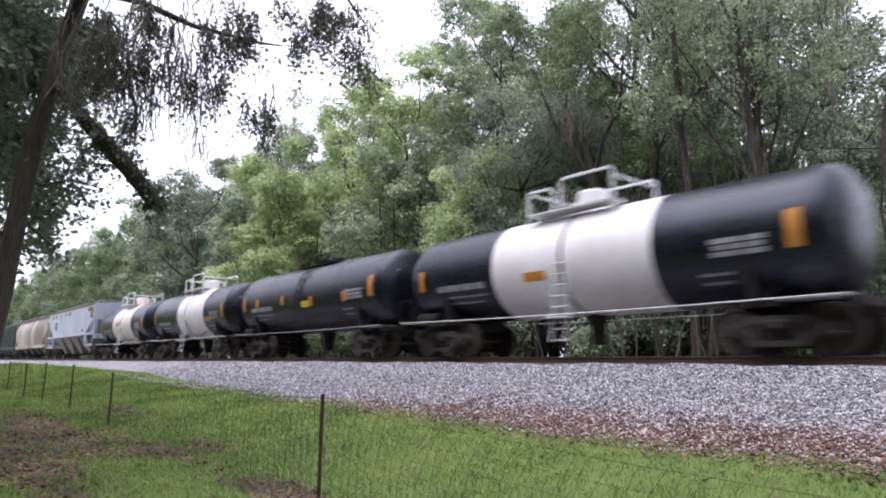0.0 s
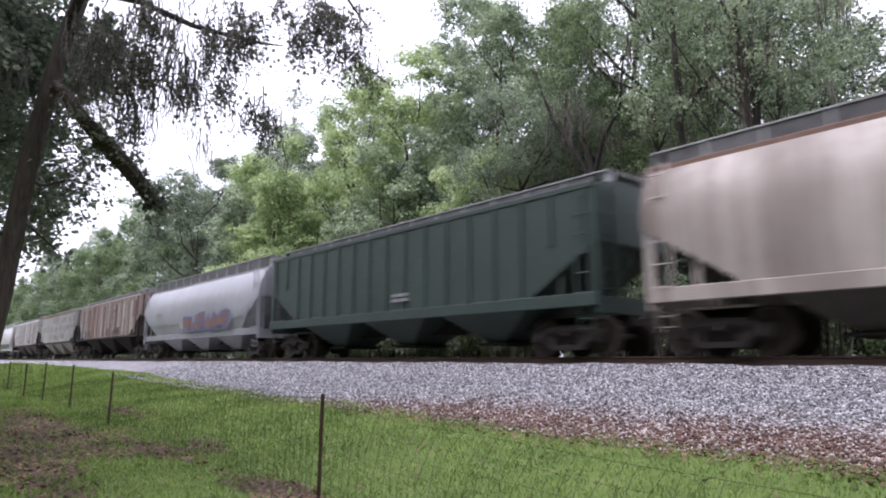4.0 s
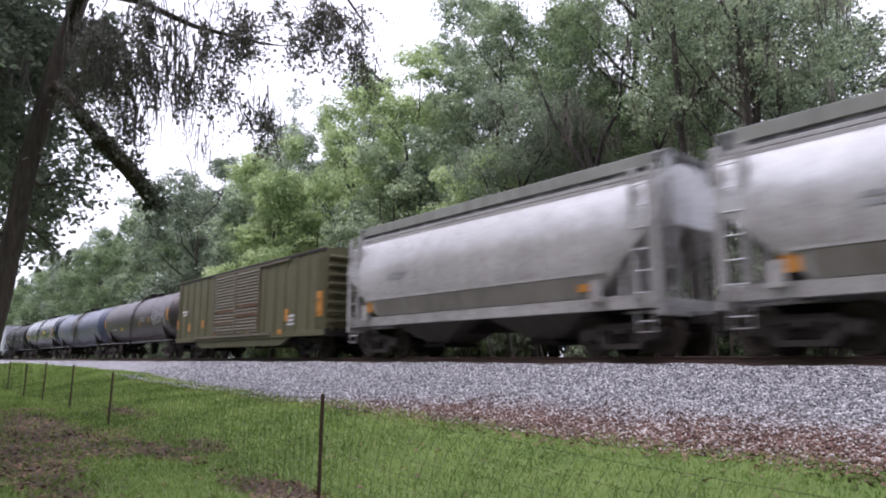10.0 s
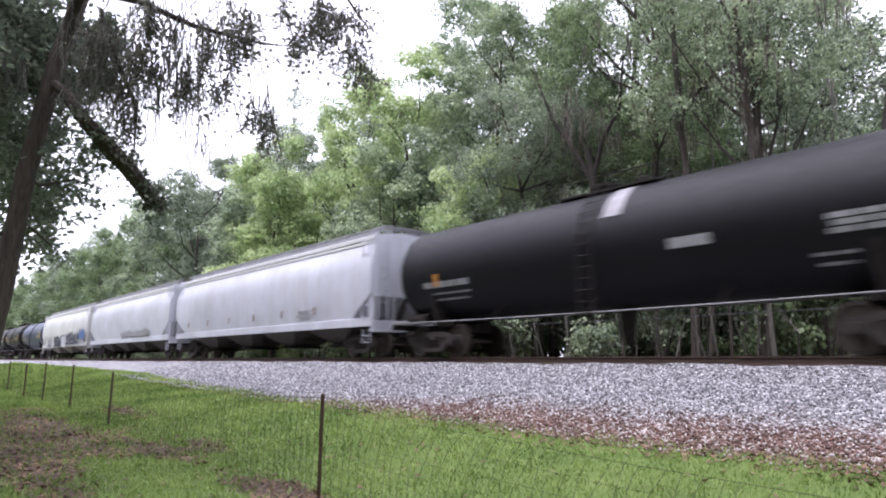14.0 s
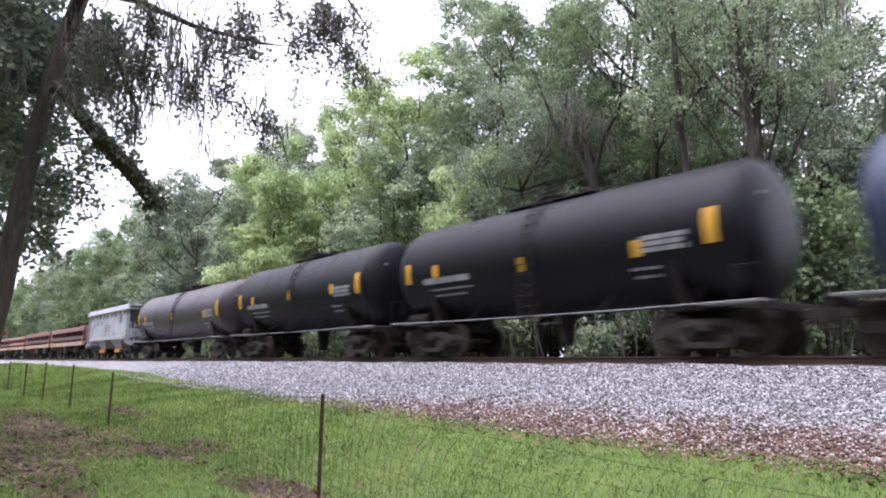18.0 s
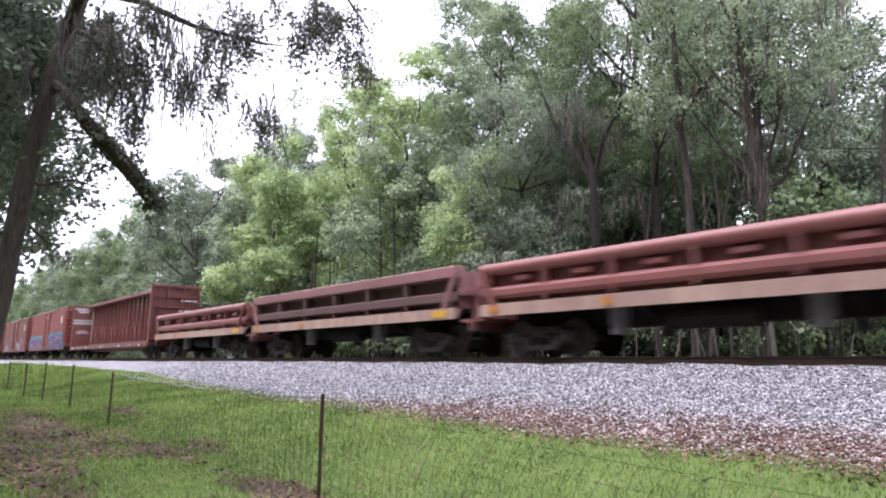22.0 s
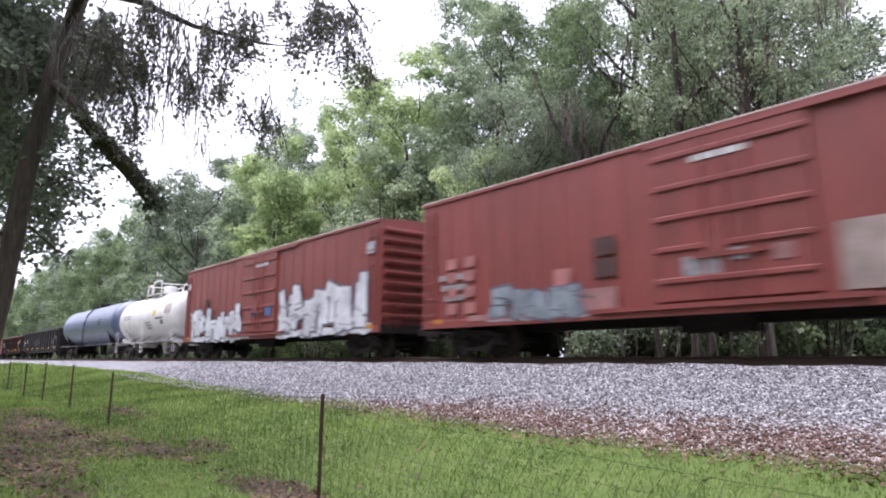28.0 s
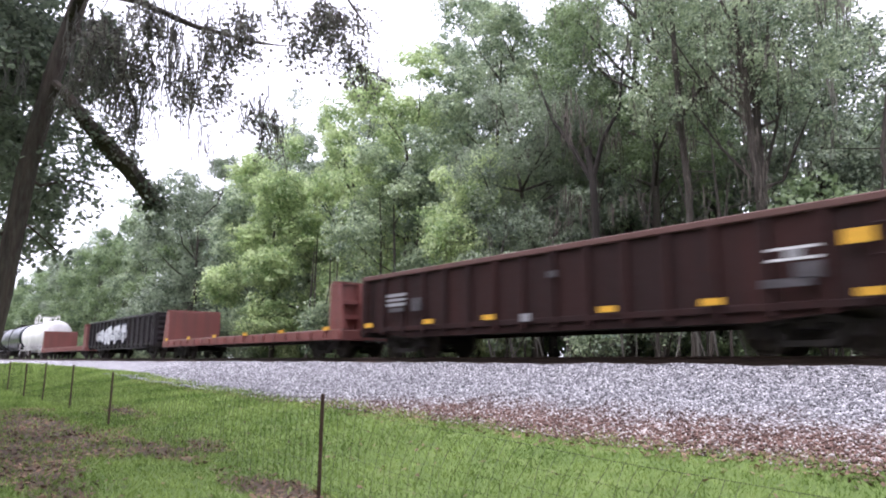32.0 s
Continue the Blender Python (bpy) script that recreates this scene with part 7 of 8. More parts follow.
def tank_marks(L, cz, seed, ends=True, tags=4, text=True, col=REFLECT, low=0.0):
    """Conspicuity squares, placards and lines of lettering of a dark tank."""
    r = random.Random(seed)
    m = []
    if ends:
        m += [(L / 2 - 0.28, cz - 0.05, 0.26, 0.72, col, "reflector"), (-L / 2 + 0.28, cz - 0.1, 0.22, 0.62, col, "reflector")]
    for i in range(tags):
        m.append((-L / 2 + 1.6 + i * (L - 3.6) / max(1, tags - 1), cz - 0.22 + low + r.uniform(-0.1, 0.1), 0.22, 0.36, col, "reflector"))
    if text:
        m += text_marks(-L / 2 + 2.0, cz - 0.40, [2.0], LETTER_G, h=0.17, seed=seed, word=0.5)
        m += text_marks(-L / 2 + 2.1, cz - 0.66, [1.9, 1.4], LETTER_G, h=0.05, seed=seed + 2)
        m += text_marks(L / 2 - 1.35, cz - 0.12, [1.1, 1.0, 1.1], LETTER_G, step=0.13, h=0.1, seed=seed + 1, word=0.5)
        m += text_marks(L / 2 - 1.9, cz - 0.75, [0.7, 0.6], LETTER_G, h=0.06, seed=seed + 3)
    return m


BELT = (BLACK, TANK_WHITE, BLACK)
CARS = []

PREV = -3.2
ENDS = []


def span(end):
    """Length between the coupling faces of the car that ends at this place of the train."""
    global PREV
    p = PREV - end
    ENDS.append((PREV + end) / 2)
    PREV = end
    return p


def put(car):
    CARS.append((ENDS[-1], car))
    return car


# three black tanks with a painted belt, and a plain black one among them
p = span(-17.0)
put(tank_car("black pressure tank car with a broad white belt and white railing", p, 1.36, 2.40, p - 2.3, (BLACK, TANK_WHITE, BLACK, 0.05, 4.9), seed=1, dome="cage", rail_mat=LETTER_W,
             marks=tank_marks(p - 2.3, 2.4, 1, True, 0) + [(-0.9, 2.05, 0.75, 0.24, REFLECT, "placard")]))
p = span(-29.9)
put(tank_car("plain black tank car with orange reflector squares", p, 1.40, 2.42, p - 2.15, BLACK, seed=2, marks=tank_marks(p - 2.15, 2.5, 2) + [(0.5, 2.1, 0.6, 0.24, YELLOW, "placard")]))
p = span(-43.0)
put(tank_car("black pressure tank car with a broad white belt and cage", p, 1.38, 2.42, p - 2.3, (BLACK, TANK_WHITE, BLACK, 0.7, 3.95), seed=3, dome="cage", rail_mat=LETTER_W,
             marks=tank_marks(p - 2.3, 2.4, 3, True, 0) + [(3.2, 2.0, 0.7, 0.24, REFLECT, "placard")]))
p = span(-55.8)
put(tank_car("black pressure tank car with a cream belt and cage", p, 1.36, 2.38, p - 2.3, (BLACK, TANK_CREAM, BLACK, 0.2, 4.5), seed=4, dome="cage", rail_mat=LETTER_W,
             marks=tank_marks(p - 2.3, 2.4, 4, True, 0) + [(-0.6, 2.35, 0.9, 0.26, REFLECT, "placard")]))


def num_marks(mat, xs=((-0.33, 2.4, (1.0, 1.0, 0.7)),), extra=None):
    def f(car, L, y):
        for fx, z, rows in xs:
            bars(car, fx * L, z, y - 0.004, rows, mat)
        if extra:
            extra(car, L, y)
    return f


PATCH_DARK = paint("patch_dark_grey", (0.205, 0.197, 0.192), 0.2, 0.4, 0.6)
PATCH_GRIME = paint("patch_grime", (0.10, 0.088, 0.088), 0.2, 0.4, 0.6)
PATCH_PALE = paint("patch_pale", (0.32, 0.30, 0.285), 0.2, 0.4, 0.6)
PATCH_SOFT = paint("patch_soft_grey", (0.255, 0.248, 0.24), 0.25, 0.4, 0.6)
PATCH_WARM = paint("patch_warm_grey", (0.26, 0.215, 0.175), 0.4, 0.4, 0.6)
PANEL_RUST = paint("panel_rust", (0.20, 0.115, 0.088), 0.5, 0.5, 0.7, (0.11, 0.05, 0.036), (0.13, 0.07, 0.055), bands=0.4)
PANEL_BROWN = paint("panel_brown", (0.145, 0.085, 0.068), 0.5, 0.5, 0.7, bands=0.4)
PANEL_MID = paint("panel_mid", (0.31, 0.25, 0.225), 0.45, 0.5, 0.65, bands=0.3)
PANEL_PALE = paint("panel_pale", (0.46, 0.41, 0.385), 0.3, 0.4, 0.6)
PATCH_RUST = paint("patch_rust", (0.23, 0.155, 0.115), 0.3, 0.5, 0.7)


def panels(seed, mats, count, z0, z1, rows=1, share=0.7, off=0.0, reach=0.46):
    """Plates of a side that have weathered or been repainted each in its own tone, in columns between the ribs."""
    def f(car, L, y):
        rng = random.Random(seed)
        w = L * 2 * reach / count
        for i in range(count):
            for j in range(rows):
                if rng.random() > share:
                    continue
                h = (z1 - z0) / rows
                x = -L * reach + (i + 0.5) * w
                lo = z0 + j * h + (h * rng.uniform(0.0, 0.3) if rows > 1 else 0.0)
                hi = lo + h * (rng.uniform(0.5, 0.75) if rows > 1 else rng.uniform(0.9, 1.0))
                part("side_panel", Shape().box(x - w * 0.46, x + w * 0.46, y + off - 0.004, y + off + 0.002, lo, min(z1, hi)), mats[rng.randrange(len(mats))], car)
    return f


p = span(-74.9)
put(covered_hopper("pale blue-grey covered hopper with rusty top chord and four bays", p, HOP_BLUE, eave=4.28, peak=4.42, sill=2.0, z_end=3.15, slope=2.6, side="flat", bays=4, sill_h=0.12, bay_mat=BAY_LIGHT,
                   chord_mat=CHORD_RUST, frame_mat=HOP_BLUE, end_box=True, legs=True, half=1.54, marks=num_marks(LETTER_B, ((0.3, 2.45, (0.5, 0.5)),), lambda c, L, y: (tag(c, -0.31 * L, 3.0, y, 1.05, 0.72, INK, name="data_panel"), tag(c, 0.46 * L, 3.65, y, 0.9, 0.9, PATCH_RUST, name="rust_stain"), bars(c, -0.31 * L, 3.28, y - 0.008, (0.85, 0.9), LETTER_G, step=0.36, h=0.2), panels(15, (PATCH_RUST, PATCH_PALE), 24, 3.75, 4.1, 1, 0.25)(c, L, y)))))
p = span(-95.75)
put(covered_hopper("dusty brown-streaked covered hopper with rounded sides", p, HOP_DUST, eave=4.12, peak=4.38, sill=1.4, z_end=2.7, side="round", bays=4, bay_mat=BAY_DIRTY, chord_mat=CHORD_RUST, half=1.58))
p = span(-113.65)
put(covered_hopper("dark green ribbed covered hopper", p, HOP_GREEN, eave=4.08, peak=4.3, sill=1.45, z_end=2.7, ribs=17, bays=3, marks=num_marks(LETTER_G, ((0.05, 2.0, (0.9, 0.9)),))))
p = span(-131.35)
put(covered_hopper("silver cylindrical covered hopper with a sprayed red patch", p, HOP_SILVER, eave=4.0, peak=4.4, sill=1.32, z_end=2.7, side="tube", bays=3, frame_mat=HOP_SILVER, half=1.57,
                   marks=num_marks(LETTER_G, ((-0.32, 2.6, (1.1, 0.9, 0.7)),), lambda c, L, y: sprayed(c, -0.06 * L, 0.3 * L, 1.5, 2.2, y + 0.0, (MIST, CHORD_RUST, SPRAY_BLUE), 8, 4))))


def white_column(fx, z0, n, size=0.34, mat=LETTER_W):
    def f(car, L, y):
        for i in range(n):
            part("stencil_patch", Shape().box(fx * L - size / 2, fx * L + size / 2, y - 0.006, y - 0.002, z0 + i * 0.48, z0 + i * 0.48 + 0.32), mat, car)
        bars(car, 0.2 * L, z0 + 0.1, y - 0.004, (1.2, 0.9), LETTER_B)
    return f


p = span(-149.4)
put(covered_hopper("rust-streaked ribbed covered hopper with faded white stencils", p, HOP_RUST, eave=4.12, peak=4.36, sill=1.5, z_end=2.75, ribs=18, bays=3, bay_mat=UNDER, frame_mat=UNDER, sill_h=0.1, chord_mat=PANEL_PALE, chord_h=0.05,
                   marks=num_marks(LETTER_G, ((-0.36, 2.0, (1.0, 0.8)),), lambda c, L, y: (white_column(0.15, 1.95, 4, mat=PANEL_PALE)(c, L, y), panels(12, (PANEL_RUST, PANEL_MID, PANEL_BROWN, PANEL_MID, PANEL_PALE, PANEL_PALE), 34, 1.62, 3.95, 1, 0.7, 0.054)(c, L, y), panels(18, (PANEL_BROWN, PATCH_GRIME), 17, 1.62, 2.2, 1, 0.25, 0.048)(c, L, y)))))
p = span(-167.1)
put(covered_hopper("dull grey smooth-sided covered hopper with orange rust stains", p, HOP_GREY, eave=4.08, peak=4.26, sill=1.5, z_end=2.8, side="flat", bays=3, bay_mat=BAY_LIGHT, chord_mat=CHORD_RUST, frame_mat=UNDER, sill_h=0.1,
                   marks=num_marks(LETTER_G, ((-0.3, 2.9, (2.4, 2.0)), (0.3, 2.2, (1.0, 0.8, 0.8))), panels(3, (PATCH_DARK, PATCH_SOFT, PATCH_SOFT, PATCH_PALE, PATCH_WARM), 19, 1.65, 3.9, 3, 0.62))))
p = span(-185.05)
put(covered_hopper("weathered light grey ribbed covered hopper", p, HOP_LIGHT, eave=4.05, peak=4.3, sill=1.5, z_end=2.75, ribs=17, bays=3, bay_mat=BAY_DIRTY, frame_mat=UNDER, sill_h=0.16, chord_mat=LETTER_W,
                   marks=num_marks(LETTER_B, ((0.2, 2.0, (1.0, 0.8)),), lambda c, L, y: (white_column(0.06, 1.9, 4)(c, L, y), panels(9, (PANEL_PALE, PANEL_PALE, PATCH_PALE, PANEL_MID), 44, 1.62, 2.7, 3, 0.2, 0.05)(c, L, y), panels(29, (PATCH_PALE, PANEL_PALE, PANEL_MID), 46, 3.6, 3.95, 1, 0.35, 0.05)(c, L, y), panels(19, (PANEL_MID, PANEL_PALE, PATCH_SOFT), 16, 1.62, 3.9, 1, 0.35, 0.054)(c, L, y)))))
for i, e in enumerate((-198.2, -211.7, -225.4, -238.95)):
    p = span(e)

    def two_bay(car, L, y, i=i):
        part("reflector", Shape().box(L / 2 - 2.15, L / 2 - 1.85, y + 0.06, y + 0.1, 1.5, 1.95), REFLECT, car)
        part("reflector", Shape().box(-L / 2 + 1.25, -L / 2 + 1.55, y + 0.06, y + 0.1, 1.5, 1.95), REFLECT, car)
        bars(car, -0.25 * L, 2.75, y - 0.005, (0.9, 0.9), LETTER_G)
        for x in (-L / 2 + 0.08, -L / 2 + 0.62, L / 2 - 0.08, L / 2 - 0.62):
            for q in (-1, 1):
                part("end_post", Shape().box(x - 0.08, x + 0.08, min(q * 1.36, q * 1.47), max(q * 1.36, q * 1.47), 1.3, 4.2, 0.01), HOP_SAND, car)
        part("sill_bracket", Shape().box(-L / 2 + 1.0, -L / 2 + 1.3, y + 0.02, y + 0.08, 1.25, 1.75), HOP_SAND, car)
        part("sill_bracket", Shape().box(L / 2 - 1.8, L / 2 - 1.5, y + 0.02, y + 0.08, 1.25, 1.75), HOP_SAND, car)
        if i == 0:
            belly = Shape()
            belly.prism([(y + 0.16, 1.36), (y + 0.004, 1.9), (y + 0.012, 1.9), (y + 0.17, 1.36)], -L / 2 + 1.7, L / 2 - 1.7, "x")
            part("lower_band", belly, HOP_GREEN, car, "dark green painted band")
        else:
            part("lower_side", Shape().prism([(y + 0.16, 1.36), (y + 0.004, 1.86), (y + 0.012, 1.86), (y + 0.17, 1.36)], -L / 2 + 1.75, L / 2 - 1.75, "x"), HOP_BELLY, car, "dirt-stained lower side")
    put(covered_hopper("short grey two-bay hopper with rounded sides" + (" and a green lower band" if i == 0 else ""), p, HOP_SAND, eave=4.0, peak=4.42, sill=1.32, z_end=2.95, slope=1.75, side="tube", bays=2,
                       half=1.56, hatch="round", marks=two_bay, coaming=HOP_SAND, bay_mat=BAY_DIRTY))


def olive_marks(car, L, y):
    for x, z, w, h in ((-L / 2 + 2.0, 1.6, 0.26, 0.4), (L / 2 - 0.35, 2.0, 0.42, 0.95), (-L / 2 + 0.25, 1.8, 0.2, 0.5), (2.1, 1.62, 0.32, 0.36), (5.0, 1.7, 0.3, 0.5), (-L / 2 + 3.9, 1.7, 0.3, 0.4)):
        tag(car, x, z, y - 0.05, w, h, REFLECT)
    for x in (-0.15 * L, 0.08 * L, 0.28 * L):
        tag(car, x, 1.05, y - 0.05, 0.35, 0.2, REFLECT)
    bars(car, -L / 2 + 1.3, 2.5, y - 0.05, (0.9, 0.5), LETTER_W)
    for x, z, w in ((-1.3, 2.15, 2.3), (1.25, 2.28, 2.4), (1.2, 1.86, 2.2), (-1.4, 1.62, 2.0)):
        part("rust_streak", Shape().box(x - w / 2, x + w / 2, y - 0.135, y - 0.10, z, z + 0.07), RUSTY, car, "rust along a door rib")
    bars(car, L / 2 - 2.6, 1.7, y - 0.05, (0.6, 0.6, 0.6), LETTER_W)


p = span(-256.45)
put(box_car("faded olive boxcar with rusty corrugated double doors", p, 15.95, OLIVE, eave=4.1, sill=0.98, door=(-0.1, 5.0), door_kind="corrugated", ribs=17, rib_d=0.05, end_ribs=8, skirt=(5.2, 4.4, 0.48), marks=olive_marks,
            door_mat=OLIVE_RUST, roof_mat=GON_BLACK))
p = span(-272.9)
put(tank_car("dirty brown tank car with chalked graffiti", p, 1.50, 2.55, p - 2.15, TANK_BROWN, seed=5, marks=tank_marks(p - 2.15, 2.6, 5, True, 0, False) + [(-2.7, 2.0, 0.5, 0.16, YELLOW, "placard"), (1.5, 2.2, 0.2, 0.34, REFLECT, "reflector"), (3.5, 2.35, 0.2, 0.28, REFLECT, "reflector"), (-4.4, 2.0, 1.2, 0.12, MIST, "chalk_line")]
             + [(4.0 + 0.165 * i, 2.5 + 0.26 * math.sin(2.1 * i) + 0.1 * math.sin(5.3 * i), 0.13 + 0.05 * (i % 3), 0.2 + 0.13 * (i * 7 % 4), MIST, "chalk_stroke") for i in range(15)] + text_marks(2.1, 2.5, [0.8, 0.8], MIST, 0.16, 0.08, 3, 0.4)))
p = span(-289.8)
put(tank_car("blue-grey tank car with a brown spill stain down its middle", p, 1.50, 2.55, p - 2.15, TANK_BLUE, seed=6, marks=tank_marks(p - 2.15, 2.5, 6, False, 1) + [(-2.2 + 0.22 * i, 4.0 - h / 2, 0.222, h, TANK_DUSK, "spill_stain") for i, h in enumerate((0.4, 1.1, 1.9, 2.4, 2.6, 2.7, 2.8, 2.7, 2.8, 2.6, 2.7, 2.2, 1.8, 1.9, 0.9, 0.5))]))
p = span(-307.2)
put(tank_car("glossy black tank car with yellow and orange reflector squares", p, 1.56, 2.72, p - 2.15, BLACK_SHINY, seed=7,
             marks=tank_marks(p - 2.15, 2.55, 7, True, 4, True) + [(3.2, 2.6, 0.85, 0.3, YELLOW, "placard")] + text_marks(0.8, 2.6, [1.2, 1.0, 0.9, 0.6], LETTER_G, seed=4)))
p = span(-323.6)
put(tank_car("dull black tank car with a pale dusty spill", p, 1.52, 2.62, p - 2.15, BLACK_DULL, seed=8, marks=tank_marks(p - 2.15, 2.55, 8, False, 1) + [(0.7, 3.6, 0.5, 0.8, MIST, "dust_spill"), (2.6, 2.35, 0.9, 0.22, LETTER_G, "placard")]))
def haze(car, tops, L, z0, y, mat, line):
    """A sprayed field with an uneven, outlined top."""
    s = Shape()
    for (a, p), (b, q) in zip(tops, tops[1:]):
        s.add([(a * L, y, z0), (b * L, y, z0), (b * L, y, q), (a * L, y, p)], [(0, 1, 2, 3)])
    g = tagged(part("graffiti", s, mat, car, "spray-painted grey field"), kind="stuff")
    s = Shape()
    stroke(s, [(a * L, p) for a, p in tops], 0.07, y - 0.006)
    tagged(part("outline_coat", s, line, g), kind="stuff")


for i, e in enumerate((-344.0, -363.7, -383.9)):
    p = span(e)

    def white_marks(car, L, y, i=i):
        bars(car, -0.41 * L, 2.6, y + 0.02, (0.7, 1.0, 0.8), LETTER_G)
        bars(car, 0.26 * L, 1.8, y + 0.02, (0.9, 1.1), LETTER_G)
        if i == 2:
            bars(car, -0.40 * L, 2.1, y + 0.0, (1.1, 1.1, 0.9), LETTER_G, step=0.22, h=0.12)
            sprayed(car, -0.33 * L, -0.25 * L, 1.15, 2.05, y + 0.02, (INK, HOP_HAZE, INK), 12, 2, "bare", 0.22)
            haze(car, [(-0.06, 1.5), (-0.02, 1.95), (0.02, 2.05), (0.08, 2.0), (0.12, 2.2), (0.17, 2.15), (0.22, 2.3), (0.28, 2.4), (0.33, 2.35), (0.38, 2.45), (0.43, 2.3), (0.45, 1.9)], L, 1.2, y + 0.02, HOP_HAZE, INK)
            sprayed(car, -0.18 * L, -0.01 * L, 1.15, 2.15, y + 0.01, (INK, INK, SLATE_INK), 16, 4, "bare", 0.2)
            sprayed(car, 0.10 * L, 0.36 * L, 1.25, 2.3, y - 0.01, (INK, INK, MIST), 13, 4, "bare", 0.17)
            sprayed(car, 0.36 * L, 0.46 * L, 1.6, 2.4, y - 0.01, (SPRAY_BLUE, SPRAY_BLUE, MIST), 17, 2, "bare", 0.34)
        if i == 1:
            sprayed(car, -0.02 * L, 0.3 * L, 1.4, 1.75, y + 0.03, (MIST, LETTER_G, MIST), 14, 8)
        if i == 0:
            for q in range(6):
                part("rust_spot", Shape().box(-0.4 * L + q * 0.14 * L, -0.4 * L + q * 0.14 * L + 0.12, y + 0.02, y + 0.024, 1.6, 1.9), CHORD_RUST, car)
    put(covered_hopper(("clean pale grey covered hopper with rust spots", "pale grey covered hopper with a faint sprayed line", "white covered hopper with black and blue graffiti")[i], p, HOP_WHITE if i < 2 else HOP_CREAM, eave=4.18, peak=4.36, sill=1.3,
                       z_end=2.15, slope=1.35, side="round", bays=4 if i < 2 else 3, sill_h=0.26, bay_mat=BAY_DIRTY if i < 2 else BAY_LIGHT, frame_mat=HOP_WHITE if i < 2 else HOP_CREAM, half=1.60, low_belly=0.5, marks=white_marks, end_box=True, chord_h=0.24, coaming=COAM_SLATE, chord_mat=LETTER_W))
for e, mt, lab, R, cz, sd in ((-398.3, TANK_SLATE, "slate-blue tank car with orange squares", 1.50, 2.58, 21), (-411.15, BLACK_DULL, "black tank car with orange reflector squares", 1.55, 2.66, 22),
                              (-423.9, BLACK_DULL, "dull black tank car with faint graffiti", 1.53, 2.63, 23), (-439.75, TANK_DUSK, "brownish-black tank car streaked with dust", 1.48, 2.52, 24)):
    p = span(e)
    L = p - (3.0 if sd == 21 else 2.4)
    put(tank_car(lab, p, R, cz, L, mt, seed=sd, marks=tank_marks(L, cz, sd, True, 3, col=AMBER)))


def ore_hopper(label, pitch):
    """A short ballast hopper: upright ribbed box, a deep overhanging top band, railed platforms at both ends."""
    car = car_root("ballast_hopper", label)
    half, sill, eave = 1.5, 1.46, 3.3
    B, T = 4.9, 6.0
    part("body", Shape().box(-B, B, -half, half, sill, eave + 0.2, 0.02), HOP_ORE, car)
    for y in (-1, 1):
        part("top_band", Shape().prism([(y * half, eave - 0.02), (y * (half + 0.14), eave - 0.02), (y * (half + 0.02), eave + 0.36), (y * (half - 0.08), eave + 0.36)], -T + 0.5, T - 0.5, "x"), HOP_ORE, car)
        part("band_edge", Shape().box(-T + 0.45, T - 0.45, min(y * (half + 0.1), y * (half + 0.17)), max(y * (half + 0.1), y * (half + 0.17)), eave - 0.07, eave + 0.0), CHORD_RUST, car, "rusty lower lip")
        part("side_sill", Shape().box(-B, B, min(y * half, y * (half + 0.06)), max(y * half, y * (half + 0.06)), sill - 0.14, sill + 0.05, 0.01), HOP_ORE, car)
        m = Shape().prism([(0, eave - 0.5), (-0.12, eave - 0.05), (-0.12, eave), (0, eave)], -0.16, 0.16, "x").mesh("band_bracket", HOP_ORE)
        for i in range(9):
            link("band_bracket", m, car, m=pose(-B + 0.5 + i * (2 * B - 1.0) / 8, y * half, 0, 0, 0, 0 if y < 0 else 180))
    part("roof", Shape().box(-T + 0.45, T - 0.45, -half, half, eave + 0.24, eave + 0.32), HOP_ORE, car)
    for sg in (-1, 1):
        e = sg * T
        part("roof_lip", Shape().prism([(sg * (T - 0.5), eave), (e, eave + 0.02), (e, eave + 0.06), (sg * (T - 0.5), eave + 0.1)], -half - 0.1, half + 0.1), HOP_ORE, car)
        part("platform", Shape().box(min(sg * B, e), max(sg * B, e), -1.45, 1.45, 1.02, 1.1, 0.01).box(min(e, e - sg * 0.16), max(e, e - sg * 0.16), -1.48, 1.48, 0.86, 1.16, 0.01), HOP_ORE, car)
        for y in (-1.44, 1.44):
            part("railing", Shape().tube([(e - sg * 0.1, y, 1.1), (e - sg * 0.1, y, 2.4), (sg * B, y, 2.4)], 0.025, 6).tube([(e - sg * 0.1, y, 1.75), (sg * B, y, 1.75)], 0.02, 6), HOP_ORE, car)
            part("end_post", Shape().box(sg * B - 0.05, sg * B + 0.05, y - 0.05, y + 0.05, 1.1, eave), HOP_ORE, car)
        part("end_slope", Shape().prism([(sg * B, eave), (sg * (T - 0.4), eave - 0.1), (sg * (B - 0.2), 1.7)], -1.3, 1.3), BAY_DIRTY, car)
        link("ladder", ladder_mesh(eave - 1.0, 0.45, 0.36, HOP_ORE), car, m=pose(sg * (B + 0.45), -1.48, 1.0))
        link("ladder", ladder_mesh(1.4, 0.45, 0.36, HOP_ORE, "y"), car, m=pose(e + sg * 0.03, -1.0, 1.0, 0, 0, 0 if sg > 0 else 180))
        c = sg * 2.1
        s = Shape().add([(c - 1.5, -1.4, sill), (c + 1.5, -1.4, sill), (c + 1.5, 1.4, sill), (c - 1.5, 1.4, sill), (c - 0.7, -1.1, 0.7), (c + 0.7, -1.1, 0.7), (c + 0.7, 1.1, 0.7), (c - 0.7, 1.1, 0.7)],
                        [(0, 1, 5, 4), (1, 2, 6, 5), (2, 3, 7, 6), (3, 0, 4, 7), (3, 2, 1, 0), (4, 5, 6, 7)])
        bay = part("hopper_bay", s, BAY_LIGHT, car)
